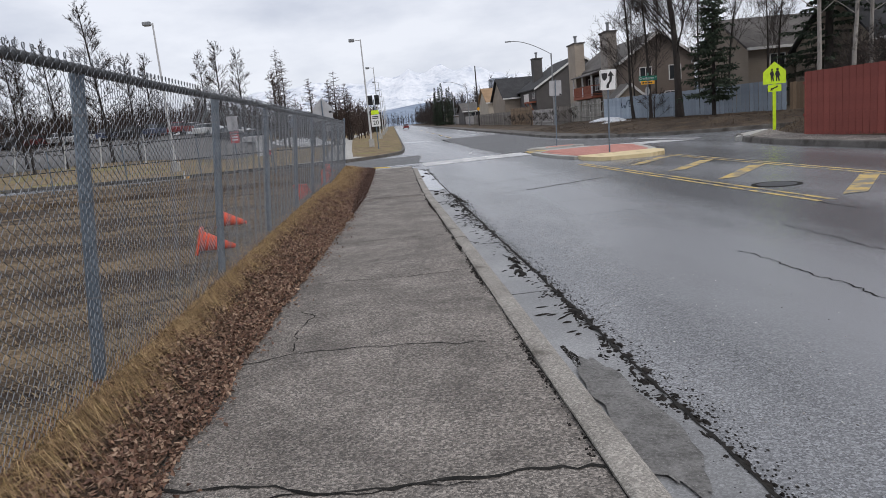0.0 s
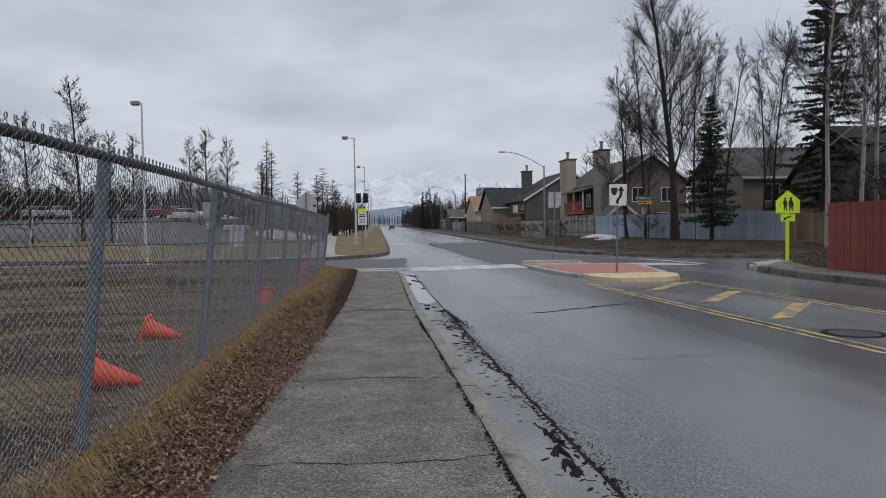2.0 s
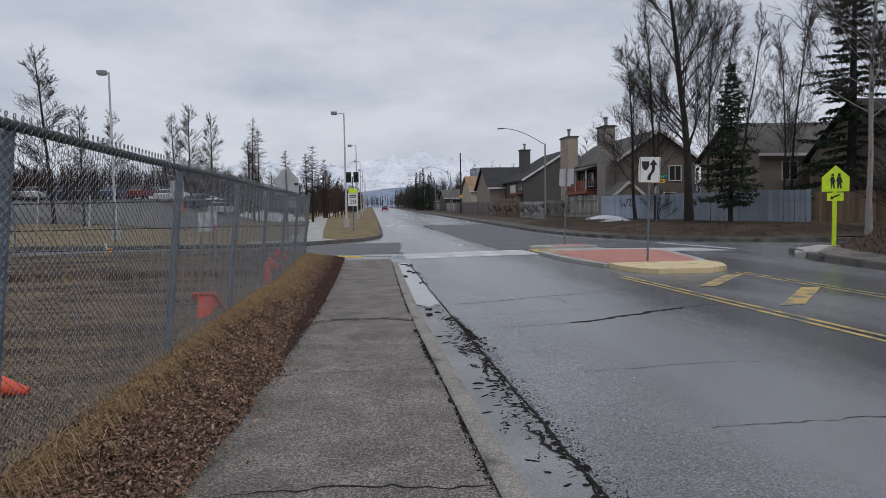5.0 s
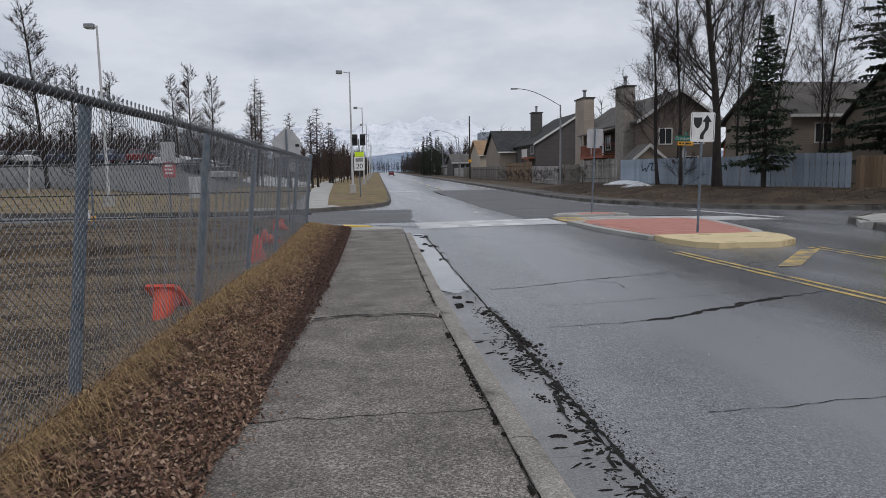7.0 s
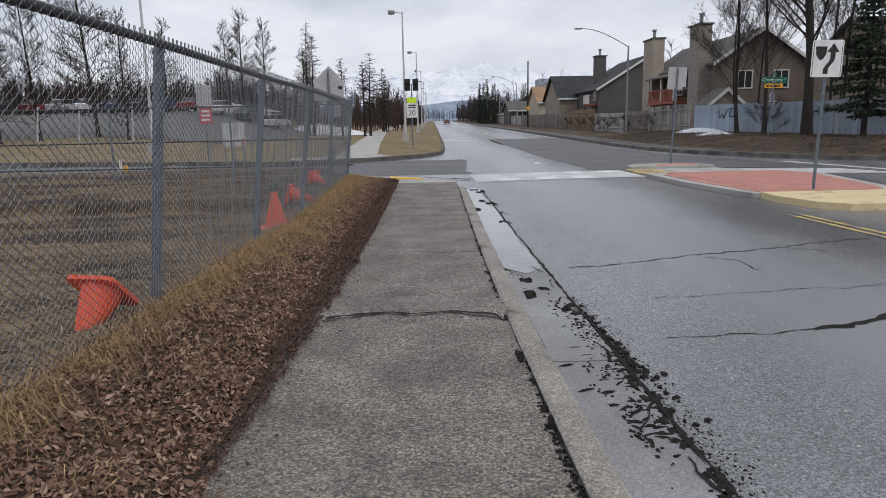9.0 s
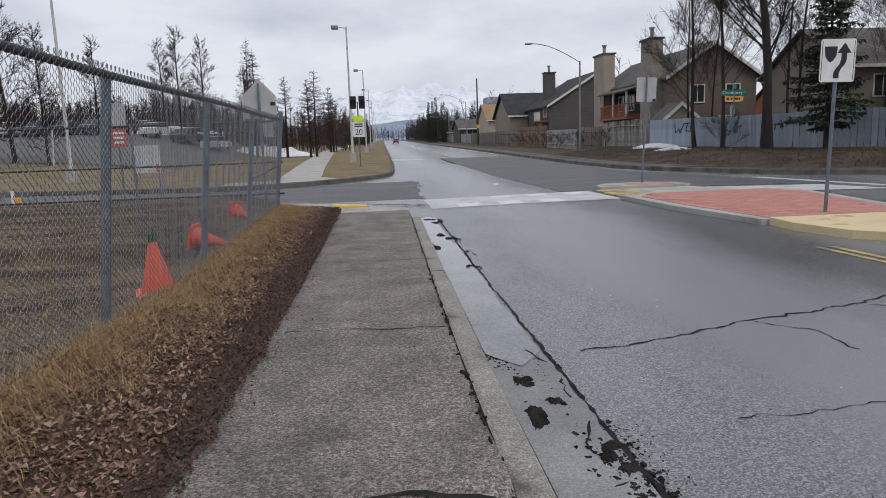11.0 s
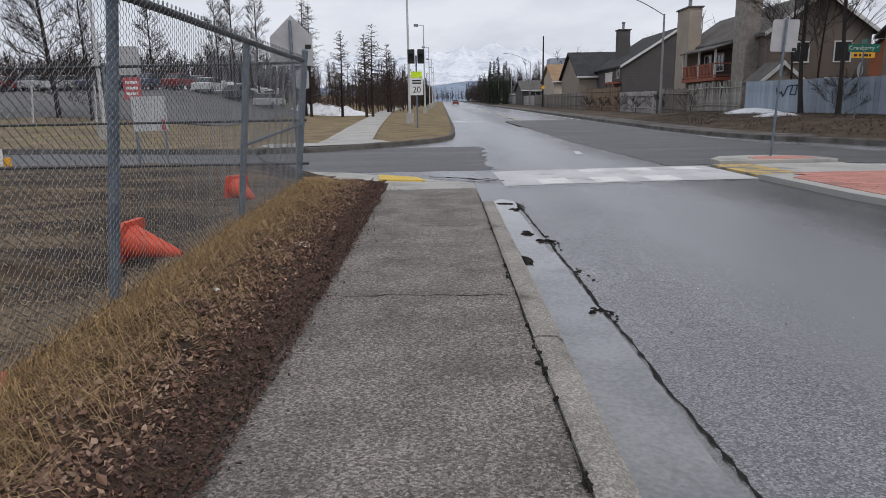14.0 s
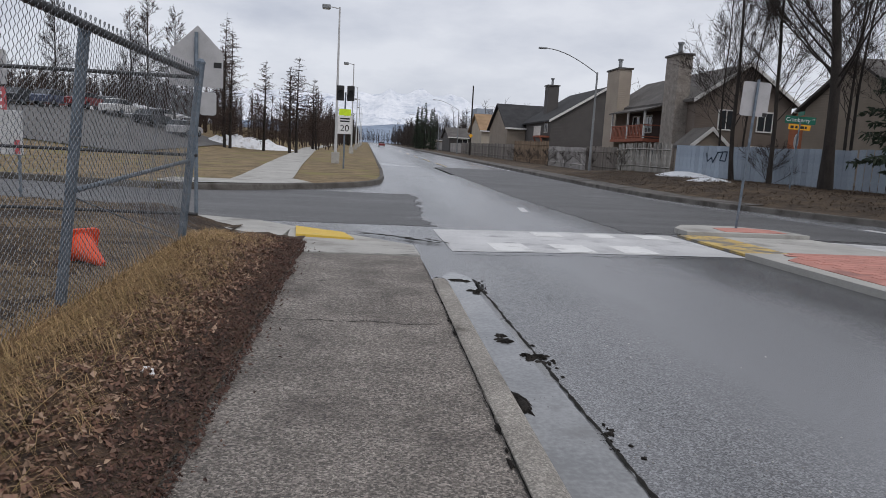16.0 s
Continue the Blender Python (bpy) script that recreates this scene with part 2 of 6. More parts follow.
def part(name, bm, material, parent=None, label="", smooth=False):
    bm.normal_update()
    me = bpy.data.meshes.new(name)
    bm.to_mesh(me)
    bm.free()
    if smooth:
        me.polygons.foreach_set("use_smooth", [True] * len(me.polygons))
    me.materials.append(material)
    ob = new(name, me)
    if parent is not None:
        ob.parent = parent
    if label:
        ob["label"] = label
    return ob


def thing(name, label, category, group="", m=None):
    ob = new(name)
    ob.empty_display_size = 0.1
    tagged(ob, label, category, group)
    if m is not None:
        ob.matrix_basis = m
    return ob


def box(bm, x0, x1, y0, y1, z0, z1, bevel=0.0):
    g = bmesh.ops.create_cube(bm, size=1)
    for v in g["verts"]:
        v.co = Vector(((x0 + x1) / 2 + v.co.x * (x1 - x0), (y0 + y1) / 2 + v.co.y * (y1 - y0), (z0 + z1) / 2 + v.co.z * (z1 - z0)))
    if bevel:
        es = {e for v in g["verts"] for e in v.link_edges}
        bmesh.ops.bevel(bm, geom=list(es), offset=bevel, segments=2, affect="EDGES", profile=0.6)
    return bm


def boxed(*a, **k):
    return box(bmesh.new(), *a, **k)


def rod(bm, p0, p1, r0, r1=None, n=10, cap=True):
    r1 = r0 if r1 is None else r1
    p0, p1 = Vector(p0), Vector(p1)
    d = p1 - p0
    q = d.to_track_quat("Z", "Y").to_matrix()
    ring = []
    for p, r in ((p0, r0), (p1, r1)):
        ring.append([bm.verts.new(p + q @ Vector((r * math.cos(2 * math.pi * i / n), r * math.sin(2 * math.pi * i / n), 0))) for i in range(n)])
    for i in range(n):
        bm.faces.new((ring[0][i], ring[0][(i + 1) % n], ring[1][(i + 1) % n], ring[1][i]))
    if cap:
        bm.faces.new(list(reversed(ring[0])))
        bm.faces.new(ring[1])
    return bm


def pipe(bm, pts, r, n=8):
    for a, b in zip(pts, pts[1:]):
        rod(bm, a, b, r, r, n)
    return bm


def prism(bm, pts, y0, y1, m=None):
    """Closed outline of (x, z) pulled along y."""
    a = [bm.verts.new((x, y0, z)) for x, z in pts]
    b = [bm.verts.new((x, y1, z)) for x, z in pts]
    n = len(pts)
    bm.faces.new(a)
    bm.faces.new(list(reversed(b)))
    for i in range(n):
        bm.faces.new((a[i], b[i], b[(i + 1) % n], a[(i + 1) % n]))
    bmesh.ops.recalc_face_normals(bm, faces=bm.faces)
    return bm


def slab(bm, pts, z0, z1):
    """Closed outline of (x, y) with sides down to z0."""
    a = [bm.verts.new((p[0], p[1], z0)) for p in pts]
    b = [bm.verts.new((p[0], p[1], z1 if len(p) < 3 else p[2])) for p in pts]
    n = len(pts)
    bm.faces.new(b)
    for i in range(n):
        bm.faces.new((a[i], a[(i + 1) % n], b[(i + 1) % n], b[i]))
    bmesh.ops.recalc_face_normals(bm, faces=bm.faces)
    return bm


def sheet(name, xs, ys, zf, material, smooth=True):
    """Grid of columns xs(y) and rows ys with height zf(x, y)."""
    verts, faces = [], []
    nx = 0
    for y in ys:
        row = xs(y)
        nx = len(row)
        verts += [(x, y, zf(x, y)) for x in row]
    for j in range(len(ys) - 1):
        for i in range(nx - 1):
            k = j * nx + i
            faces.append((k, k + 1, k + nx + 1, k + nx))
    ob = mesh_ob(name, verts, faces, material, smooth=smooth)
    return ob


def lin(a, b, n):
    return [a + (b - a) * i / (n - 1) for i in range(n)]


def nz(x, y, s=1.0, k=0.0):
    return noise.noise(Vector((x * s, y * s, k)))


def interp(v, pts):
    for (a, p), (b, q) in zip(pts, pts[1:]):
        if v <= b:
            return p + (q - p) * max(0, (v - a)) / (b - a)
    return pts[-1][1]


# ---------------- large structure ----------------
def walk_left(y):
    base = interp(y, [(-20, -0.9), (0, -0.85), (5.5, -0.75), (8.5, -0.6), (11, -0.48), (13, -0.36), (15, -0.27), (17, -0.18), (20, -0.12), (24, -0.07), (40, -0.05)])
    return base + 0.05 * nz(0, y, 1.3) + 0.03 * nz(5, y, 4.0)


FX = -1.05          # line of the school fence at its top rail
FB = -1.23          # line of its foot: the fence leans towards the walk
FEND = 28.2         # its corner


def berm(x, y):
    """Grass bank between the walk and the fence, and the field behind."""
    top = interp(y, [(-20, 0.37), (12, 0.34), (16, 0.32), (18.5, 0.27), (20.8, 0.17), (22.5, 0.21), (25.5, 0.26), (28.3, 0.3), (29.6, 0.18), (31, 0.03), (33, -0.03)])
    xl = walk_left(y)
    if x < FB:
        if y > 23:
            top += (0.36 - top) * max(0.0, min(1.0, (-1.4 - x) / 1.2))
        return top - 0.06 * min(1, (FB - x) / 0.5) + (0.05 * nz(x, y, 0.6) + 0.035 * nz(x, y, 2.0)) * min(1, (FB - x) / 1.5) + 0.016 * nz(x, y, 5.0)
    f = (x - FB) / max(0.05, xl - FB)
    return top * (1 - f ** 1.25) + 0.03 * f + (0.06 * nz(x, y, 2.6) + 0.03 * nz(x, y, 7.0)) * min(1, 4 * (1 - f), 0.15 + 3 * f)


def land(x, y):
    return -0.3 + T(y)


ground = sheet("ground", lambda y: [-2500, -600, -150, -60, -20, 0, 8, 20, 60, 150, 600, 2500],
               [-300, -60, -20, 0, 20, 45, 60, 100, 200, 400, 600, 1500, 3000], land, M_ground)
tagged(ground, "brown dry winter ground reaching to the horizon", "ground", kind="structure")


def road_z(x, y):
    c = 0.06 * (1 - ((x - 8.2) / 6.2) ** 2) if 2 < x < 14.4 else 0.0
    return -0.145 + max(0, c) + T(y)


road = sheet("road", lambda y: [-70, -30, -10, -3, 0, 2.14] + lin(2.3, 14.3, 13) + [17, 25, 70], lin(-20, 33, 30) + lin(34, 60, 20), road_z, M_road)
tagged(road, "grey worn asphalt road with damp darker wheel tracks", "road", kind="structure")
far_road = sheet("road_far", lambda y: [x + sx(y) for x in lin(2.0, 13.2, 9)], lin(59.9, 700, 40), lambda x, y: -0.14 + T(y), M_road)
tagged(far_road, "grey asphalt street running straight to the hills", "road", kind="structure")

def kx(y):
    """Sideways drift of the kerb line."""
    return interp(y, [(-5, 0.0), (10, -0.01), (13, -0.03), (16, -0.05), (19, -0.02), (23, 0.05), (28.5, 0.17), (40, 0.17)])


sidewalk = sheet("sidewalk", lambda y: [walk_left(y) - 0.12] + lin(walk_left(y), 1.42 + kx(y), 12), lin(-6, 29.6, 180),
                 lambda x, y: (0.012 * nz(x, y, 0.9) + 0.006 * nz(x, y, 3)) - 0.02 + (0.035 * math.exp(-((y - 16.62) / 0.5) ** 2) if y > 16.5 else 0), M_walk)
tagged(sidewalk, "weathered grey asphalt sidewalk with exposed stones and cracks", "sidewalk", kind="structure")

field = sheet("field", lambda y: [-70, -45, -30, -22] + lin(-18, -5, 40) + lin(-4.8, FB, 40), lin(-20, 1, 20) + lin(1.1, 32.5, 300), berm, M_field)
tagged(field, "muddy brown school field with flattened dry grass", "field", kind="structure")
bank = sheet("bank", lambda y: lin(FB - 0.02, walk_left(y), 16), lin(-6, 31, 420), berm, M_soil)
tagged(bank, "low bank of dark soil between sidewalk and fence", "bank", kind="structure")


# kerb: each cast length is a piece with a bevelled edge
kerb = thing("kerb", "worn grey concrete kerb between sidewalk and gutter", "kerb")
kerb["kind"] = "structure"
kb = bmesh.new()
prism(kb, [(1.42, -0.25), (1.42, 0.0), (1.445, 0.012), (1.56, 0.008), (1.60, -0.02), (1.625, -0.12), (1.64, -0.25)], 0.006, 3.044)
kerb_mesh_ob = part("kerb_stone", kb, M_kerb, kerb)
for i in range(10):
    o = kerb_mesh_ob if i == 0 else kerb_mesh_ob.copy()
    if i:
        scene.collection.objects.link(o)
    y0 = -2.55 + 3.05 * i
    o.location = (kx(y0), y0, 0.006 * math.sin(i * 1.7))
    o.rotation_euler = (0, 0, -math.atan2(kx(y0 + 3.05) - kx(y0), 3.05))
gut = thing("gutter", "damp grey concrete gutter pan beside the kerb", "gutter")
gut["kind"] = "structure"
gb = bmesh.new()
prism(gb, [(1.63, -0.3), (1.63, -0.13), (1.7, -0.134), (1.85, -0.133), (2.0, -0.13), (2.1, -0.126), (2.1, -0.3)], 0.005, 3.045)
gut_ob = part("gutter_slab", gb, M_gutter, gut)
for i in range(10):
    o = gut_ob if i == 0 else gut_ob.copy()
    if i:
        scene.collection.objects.link(o)
    y0 = -2.55 + 3.05 * i
    o.location = (kx(y0) * 0.4, y0, 0.003 * math.sin(i * 2.3))
    o.rotation_euler = (0, 0, -math.atan2(0.4 * (kx(y0 + 3.05) - kx(y0)), 3.05))


# raised islands of ground beyond the crossing streets
def block(name, pts, z, material, label, cat, rise=True):
    bm = bmesh.new()
    slab(bm, [(x, y, z + (T(y) if rise else 0)) for x, y in pts], -0.4, z)
    return tagged(part(name, bm, material), label, cat, kind="structure")


# north-west corner: lawn, path, verge
def path_mid(y):
    return interp(y, [(42, -2.6), (48, -2.8), (60, -3.6), (120, -7.0), (400, -8)]) + sx(y)


def drive_far(x):
    """Far edge of the school driveway, which bends away."""
    return 41.7 + 0.3 * max(0.0, -5 - x)


def rise(x, y):
    """Slope up to the school's parking lot."""
    k = max(0.0, min(1.0, (-10 - x) / 16))
    return k * k * (3 - 2 * k) * (1.0 * max(0.0, min(1.0, (y - 44 + 0.3 * min(0, x + 10)) / 18)) + 2.1 * max(0.0, min(1.0, (y - 64) / 26)))


def far_left(x, y):
    if x < -5.2 and y < drive_far(x) + 0.1:
        return -0.35
    return 0.02 + T(y) + rise(x, y) + 0.03 * nz(x, y, 0.3)


def drive_near(x):
    return 33.0 + 0.33 * max(0.0, -2.6 - x)


fv, ff = [], []
fcols, frows = lin(-70, -2.6, 70), lin(0, 1, 12)
for x in fcols:
    for v in frows:
        y = 32.3 + (drive_near(x) - 32.3) * v
        fv.append((x, y, 0.2 - 0.24 * v + 0.03 * nz(x, y, 0.6) + 0.02 * nz(x, y, 2.0)))
for i in range(69):
    for j in range(11):
        k = i * 12 + j
        ff.append((k, k + 12, k + 13, k + 1))
tagged(mesh_ob("field_north", fv, ff, M_field, None, True), "muddy edge of the field beside the driveway", "field", kind="structure")


nw_edge = lambda y: interp(y, [(41.5, -5.0), (43.5, -1.9), (46.5, 0.6), (49, 1.7), (53, 2.0), (900, 2.0)]) + sx(y)
lawn = sheet("lawn", lambda y: lin(-120, -10.5, 60) + lin(-10, nw_edge(y) - 0.16, 20), [41.5, 42, 42.7, 43.5, 44.5, 45.5, 46.5, 48, 49, 51, 53, 57] + lin(60, 120, 25) + [150, 200, 300, 500], far_left, M_lawn)
tagged(lawn, "pale dormant lawn and verge beside the far sidewalk", "lawn", kind="structure")
far_walk = sheet("far_sidewalk", lambda y: lin(min(path_mid(y) - 1.0 - (1.2 if y < 45 else 0), nw_edge(y) - 0.5), min(path_mid(y) + 1.0 + max(0, 46.5 - y) * 0.9, nw_edge(y) - 0.2), 5), [41.8, 43, 44, 45, 46, 47, 48, 50, 55, 60, 70, 90, 120, 200, 400],
                 lambda x, y: far_left(x, y) + 0.05, M_conc)
tagged(far_walk, "pale concrete sidewalk across the side entrance", "sidewalk", kind="structure")


corner_walk = sheet("corner_sidewalk", lambda y: lin(-5.6 + 0.3 * max(0, 43 - y), nw_edge(y) - 0.19, 8), lin(42.1, 44.9, 14), lambda x, y: far_left(x, y) + 0.055, M_conc)
tagged(corner_walk, "pale concrete sidewalk round the lawn corner", "sidewalk", kind="structure")


def ribbon(bm, pts, prof, zf):
    """Profile of (offset, height) carried along a line in plan."""
    rings = []
    for i, (x, y) in enumerate(pts):
        a, b = Vector(pts[max(0, i - 1)]), Vector(pts[min(len(pts) - 1, i + 1)])
        d = (b - a).normalized()
        nrm = Vector((d.y, -d.x))
        rings.append([bm.verts.new((x + nrm.x * o, y + nrm.y * o, zf(x, y) + h)) for o, h in prof])
    for r, s in zip(rings, rings[1:]):
        for i in range(len(prof) - 1):
            bm.faces.new((r[i], r[i + 1], s[i + 1], s[i]))
    bmesh.ops.recalc_face_normals(bm, faces=bm.faces)
    return bm


KP = [(-0.18, -0.2), (-0.18, 0.075), (-0.15, 0.085), (-0.02, 0.08), (0.0, 0.05), (0.03, -0.15)]
nw_line = [(-70, 61.0), (-24, 47.2), (-10, 43.0), (-6.5, 42.0), (-5, 41.7), (-3.2, 42.4), (-1.9, 43.5), (-0.6, 45), (0.6, 46.5), (1.3, 47.8), (1.75, 49.5), (2.0, 53)] + [(2.0 + sx(y), y) for y in (60, 80, 120, 200, 400)]
tagged(part("kerb_northwest", ribbon(bmesh.new(), nw_line, KP, lambda x, y: T(y) - 0.03), M_kerb_d), "worn muddy kerb round the corner lawn", "kerb", kind="structure")


def ne_side(y):
    return interp(y, [(36.5, 19.0), (38.7, 16.6), (41.8, 15.4), (44, 14.4), (48, 13.3), (55, 12.9), (900, 12.9)]) + sx(y)


def ne_z(x, y):
    k = max(0.0, x - ne_side(y))
    return 0.02 + T(y) + min(0.5, 0.12 * max(0, k - 1.5)) * (1 if y < 66 else max(0.3, 1 - (y - 66) / 12)) * max(0.0, min(1.0, (y - 36.6) / 4.0)) + 0.06 * nz(x, y, 0.5) * min(1, k / 3)


verge_ne = sheet("verge_northeast", lambda y: [ne_side(y) + d for d in (0.15, 0.8, 1.5, 2.2, 3, 4, 5, 6, 8, 10, 14, 20, 40, 90)],
                 lin(36.5, 66, 50) + lin(68, 120, 20) + [160, 220, 320, 500], ne_z, M_ground)
tagged(verge_ne, "rising brown verge with dead leaves below the garden fences", "verge", kind="structure")
ne_line = [(60, 33.5), (30, 34), (22, 35.2), (19, 36.5), (16.6, 38.7), (15.4, 41.8), (14.4, 44), (13.3, 48), (12.9, 55)] + [(12.9 + sx(y), y) for y in (60, 80, 120, 200, 400)]
KPR = [(-o, h) for o, h in KP]
tagged(part("kerb_northeast", ribbon(bmesh.new(), ne_line, KPR, lambda x, y: T(y) - 0.03), M_kerb_d), "low worn muddy kerb along the far side of the street", "kerb", kind="structure")
ne_walk_line = [(x + 1.0, y) for x, y in ne_line[6:]]
tagged(part("sidewalk_northeast", ribbon(bmesh.new(), ne_walk_line, [(-0.75, 0.04), (0.75, 0.05)], lambda x, y: T(y)), M_kerb_d), "narrow dark muddy sidewalk behind the far kerb", "sidewalk", kind="structure")


# south-east corner
def se_side(y):
    return interp(y, [(-30, 14.35), (23, 14.35), (26, 14.8), (29, 16.0), (31.0, 19.0)])


def se_z(x, y):
    k = max(0.0, x - se_side(y))
    return 0.02 + min(0.6, 0.3 * max(0, k - 1.7)) + 0.05 * nz(x, y, 0.7) * min(1, k / 2)


verge_se = sheet("verge_southeast", lambda y: [se_side(y) + d for d in (0.15, 0.8, 1.5, 1.8, 2.2, 2.7, 3.4, 4.5, 7, 12, 25, 60)], lin(-25, 31, 60), se_z, M_ground)
tagged(verge_se, "brown grassy verge below the red fence", "verge", kind="structure")
se_line = [(14.35, -25), (14.35, 23), (14.8, 26), (16, 29), (17.5, 30.3), (19, 31), (60, 31.5)]
tagged(part("kerb_southeast", ribbon(bmesh.new(), se_line, KPR, lambda x, y: -0.02), M_kerb_d), "worn muddy kerb on the far side of the road", "kerb", kind="structure")
tagged(part("sidewalk_southeast", ribbon(bmesh.new(), [(x + 0.95, y - (0.5 if y > 25 else 0)) for x, y in se_line[:5]], [(-0.75, 0.055), (0.75, 0.06)], lambda x, y: 0), M_walk), "grey sidewalk behind the far kerb", "sidewalk", kind="structure")

# ---------------- median island ----------------
island = thing("median_island", "raised traffic island with red stamped paving and yellow nose", "traffic island")
island["kind"] = "structure"
island.location = (0.4, 0, -0.03)
part("kerb_ring", slab(bmesh.new(), [(7.15, 25.0), (6.82, 28), (6.8, 30.9), (11.1, 31.3), (11.5, 30.0), (10.7, 26), (10.3, 24.9)], -0.3, 0.045), M_conc, island)
part("paving", slab(bmesh.new(), [(7.4, 25.05), (7.12, 28), (7.1, 30.2), (7.9, 30.9), (10.85, 31.0), (11.2, 29.9), (10.4, 26), (10.0, 25.05)], 0.0, 0.055), M_red, island, "faded red stamped concrete")
part("nose", slab(bmesh.new(), [(7.3, 24.98), (7.22, 24.2), (7.45, 23.1), (7.8, 22.75), (9.2, 22.7), (9.9, 23.2), (10.3, 24.2), (10.32, 24.98)], -0.3, 0.075), M_nose, island, "yellow painted nose")
part("far_nose", slab(bmesh.new(), [(7.3, 33.9), (7.35, 34.6), (7.9, 35.4), (9.3, 35.5), (10.1, 34.9), (10.2, 34.0)], -0.3, 0.05), M_conc, island)
part("far_paving", slab(bmesh.new(), [(8.3, 34.15), (8.4, 34.9), (9.4, 35.1), (9.8, 34.8), (9.8, 34.2)], 0.0, 0.06), M_red, island)
part("tactile_pad", slab(bmesh.new(), [(7.0, 30.75), (7.05, 33.85), (8.0, 33.85), (8.0, 31.0), (7.6, 30.8)], -0.3, -0.02), M_yellow, island, "worn yellow tactile paving")
part("cut_through", slab(bmesh.new(), [(8.0, 31.2), (8.0, 33.85), (10.2, 33.95), (11.0, 31.35)], -0.3, -0.03), M_conc, island)


def paint(name, pts, material, label, z=0.005):
    bm = bmesh.new()
    a = [bm.verts.new((x, y, road_z(x, y) + z)) for x, y in pts]
    f = bm.faces.new(a)
    bm.normal_update()
    if f.normal.z < 0:
        f.normal_flip()
    return tagged(part(name, bm, material), label, "road marking", "road markings", kind="structure")


def strip(x0, y0, x1, y1, w):
    d = Vector((x1 - x0, y1 - y0)).normalized() * w / 2
    return [(x0 + d.y, y0 - d.x), (x1 + d.y, y1 - d.x), (x1 - d.y, y1 + d.x), (x0 - d.y, y0 + d.x)]


cw = sheet("crosswalk", lambda y: lin(2.25, 7.3, 12), lin(31.0, 33.9, 5), lambda x, y: road_z(x, y) + 0.005, M_white)
tagged(cw, "worn white crosswalk across the street", "road marking", "road markings", kind="structure")
M_white2 = mat("fresher_white_paint", (0.62, 0.62, 0.61), (0.78, 0.78, 0.77), 0.7, 1.5, 60, 0.2, 0.003, stain=(0.45, 0.45, 0.45), stain_scale=3.0, stain_at=0.56)
for x in (3.0, 4.1, 5.2):
    paint("crosswalk_bar", [(x, 31.1), (x + 0.62, 31.1), (x + 0.62, 32.0), (x, 32.0)], M_white2, "bright white bar in the crosswalk", 0.009)
    paint("crosswalk_bar", [(x + 1.2, 33.1), (x + 1.75, 33.1), (x + 1.75, 33.7), (x + 1.2, 33.7)], M_white2, "bright white bar in the crosswalk", 0.009)
paint("crosswalk_east", [(11.2, 31.5), (10.4, 33.9), (14.6, 33.5), (15.2, 31.2)], M_white, "worn white crosswalk east of the island")
for x0, y0, x1, y1 in ((6.95, 22.6, 7.25, 10), (7.15, 22.6, 7.5, 10), (10.2, 22.6, 10.1, 10), (10.45, 22.6, 10.35, 10)):
    for a in range(4):
        f0, f1 = a / 4, (a + 1) / 4
        paint("yellow_line", strip(x0 + (x1 - x0) * f0, y0 + (y1 - y0) * f0, x0 + (x1 - x0) * f1, y0 + (y1 - y0) * f1, 0.1), M_yellow, "worn yellow double line beside the gore")
for x, y in ((7.75, 19.9), (7.75, 17.0), (7.7, 14.2), (7.9, 10.4)):
    paint("gore_stripe", [(x, y), (x + 0.45, y), (x + 2.4, y + 2.25), (x + 1.95, y + 2.25)], M_yellow, "worn broad yellow diagonal stripe in the gore", 0.008)
paint("white_dash", [(5.2, 38.4), (5.4, 38.4), (5.6, 39.8), (5.4, 39.8)], M_white, "short worn white dash on the road")
for y in (52, 62, 74, 88, 104, 122, 145):
    paint("centre_line", strip(7.4 + sx(y), y, 7.45 + sx(y + 9), y + 9, 0.13), M_yellow, "faded yellow centre line up the street")
paint("white_edge_line", strip(12.3, 50, 12.3 + sx(120), 120, 0.12), M_white, "faded white edge line along the far kerb")
paint("stop_line", strip(15.0, 37.8, 15.8, 32.2, 0.4), M_white, "worn white stop line at the side street")

drive = sheet("driveway", lambda y: lin(-70, -6, 20) + lin(-5.5, 2.3 + 0.05 * (y - 36) + 0.3 * nz(1, y, 1.3) + 0.22 * nz(3, y, 5.0), 10), lin(34.4, 44, 160), lambda x, y: road_z(x, y) + 0.005, M_patch)
tagged(drive, "dark worn asphalt of the school driveway", "driveway", kind="structure")
patch = sheet("road_patch", lambda y: lin(6.5 + 0.1 * nz(7, y, 1.6) + 0.08 * nz(9, y, 5.0) + sx(y) - 0.01 * (y - 34), 12.6 + sx(y) + max(0, 46 - y) * 0.22, 12), lin(34.2, 72, 200), lambda x, y: road_z(x, y) + 0.006, M_patch)
tagged(patch, "dark worn asphalt lane beyond the island", "road", kind="structure")


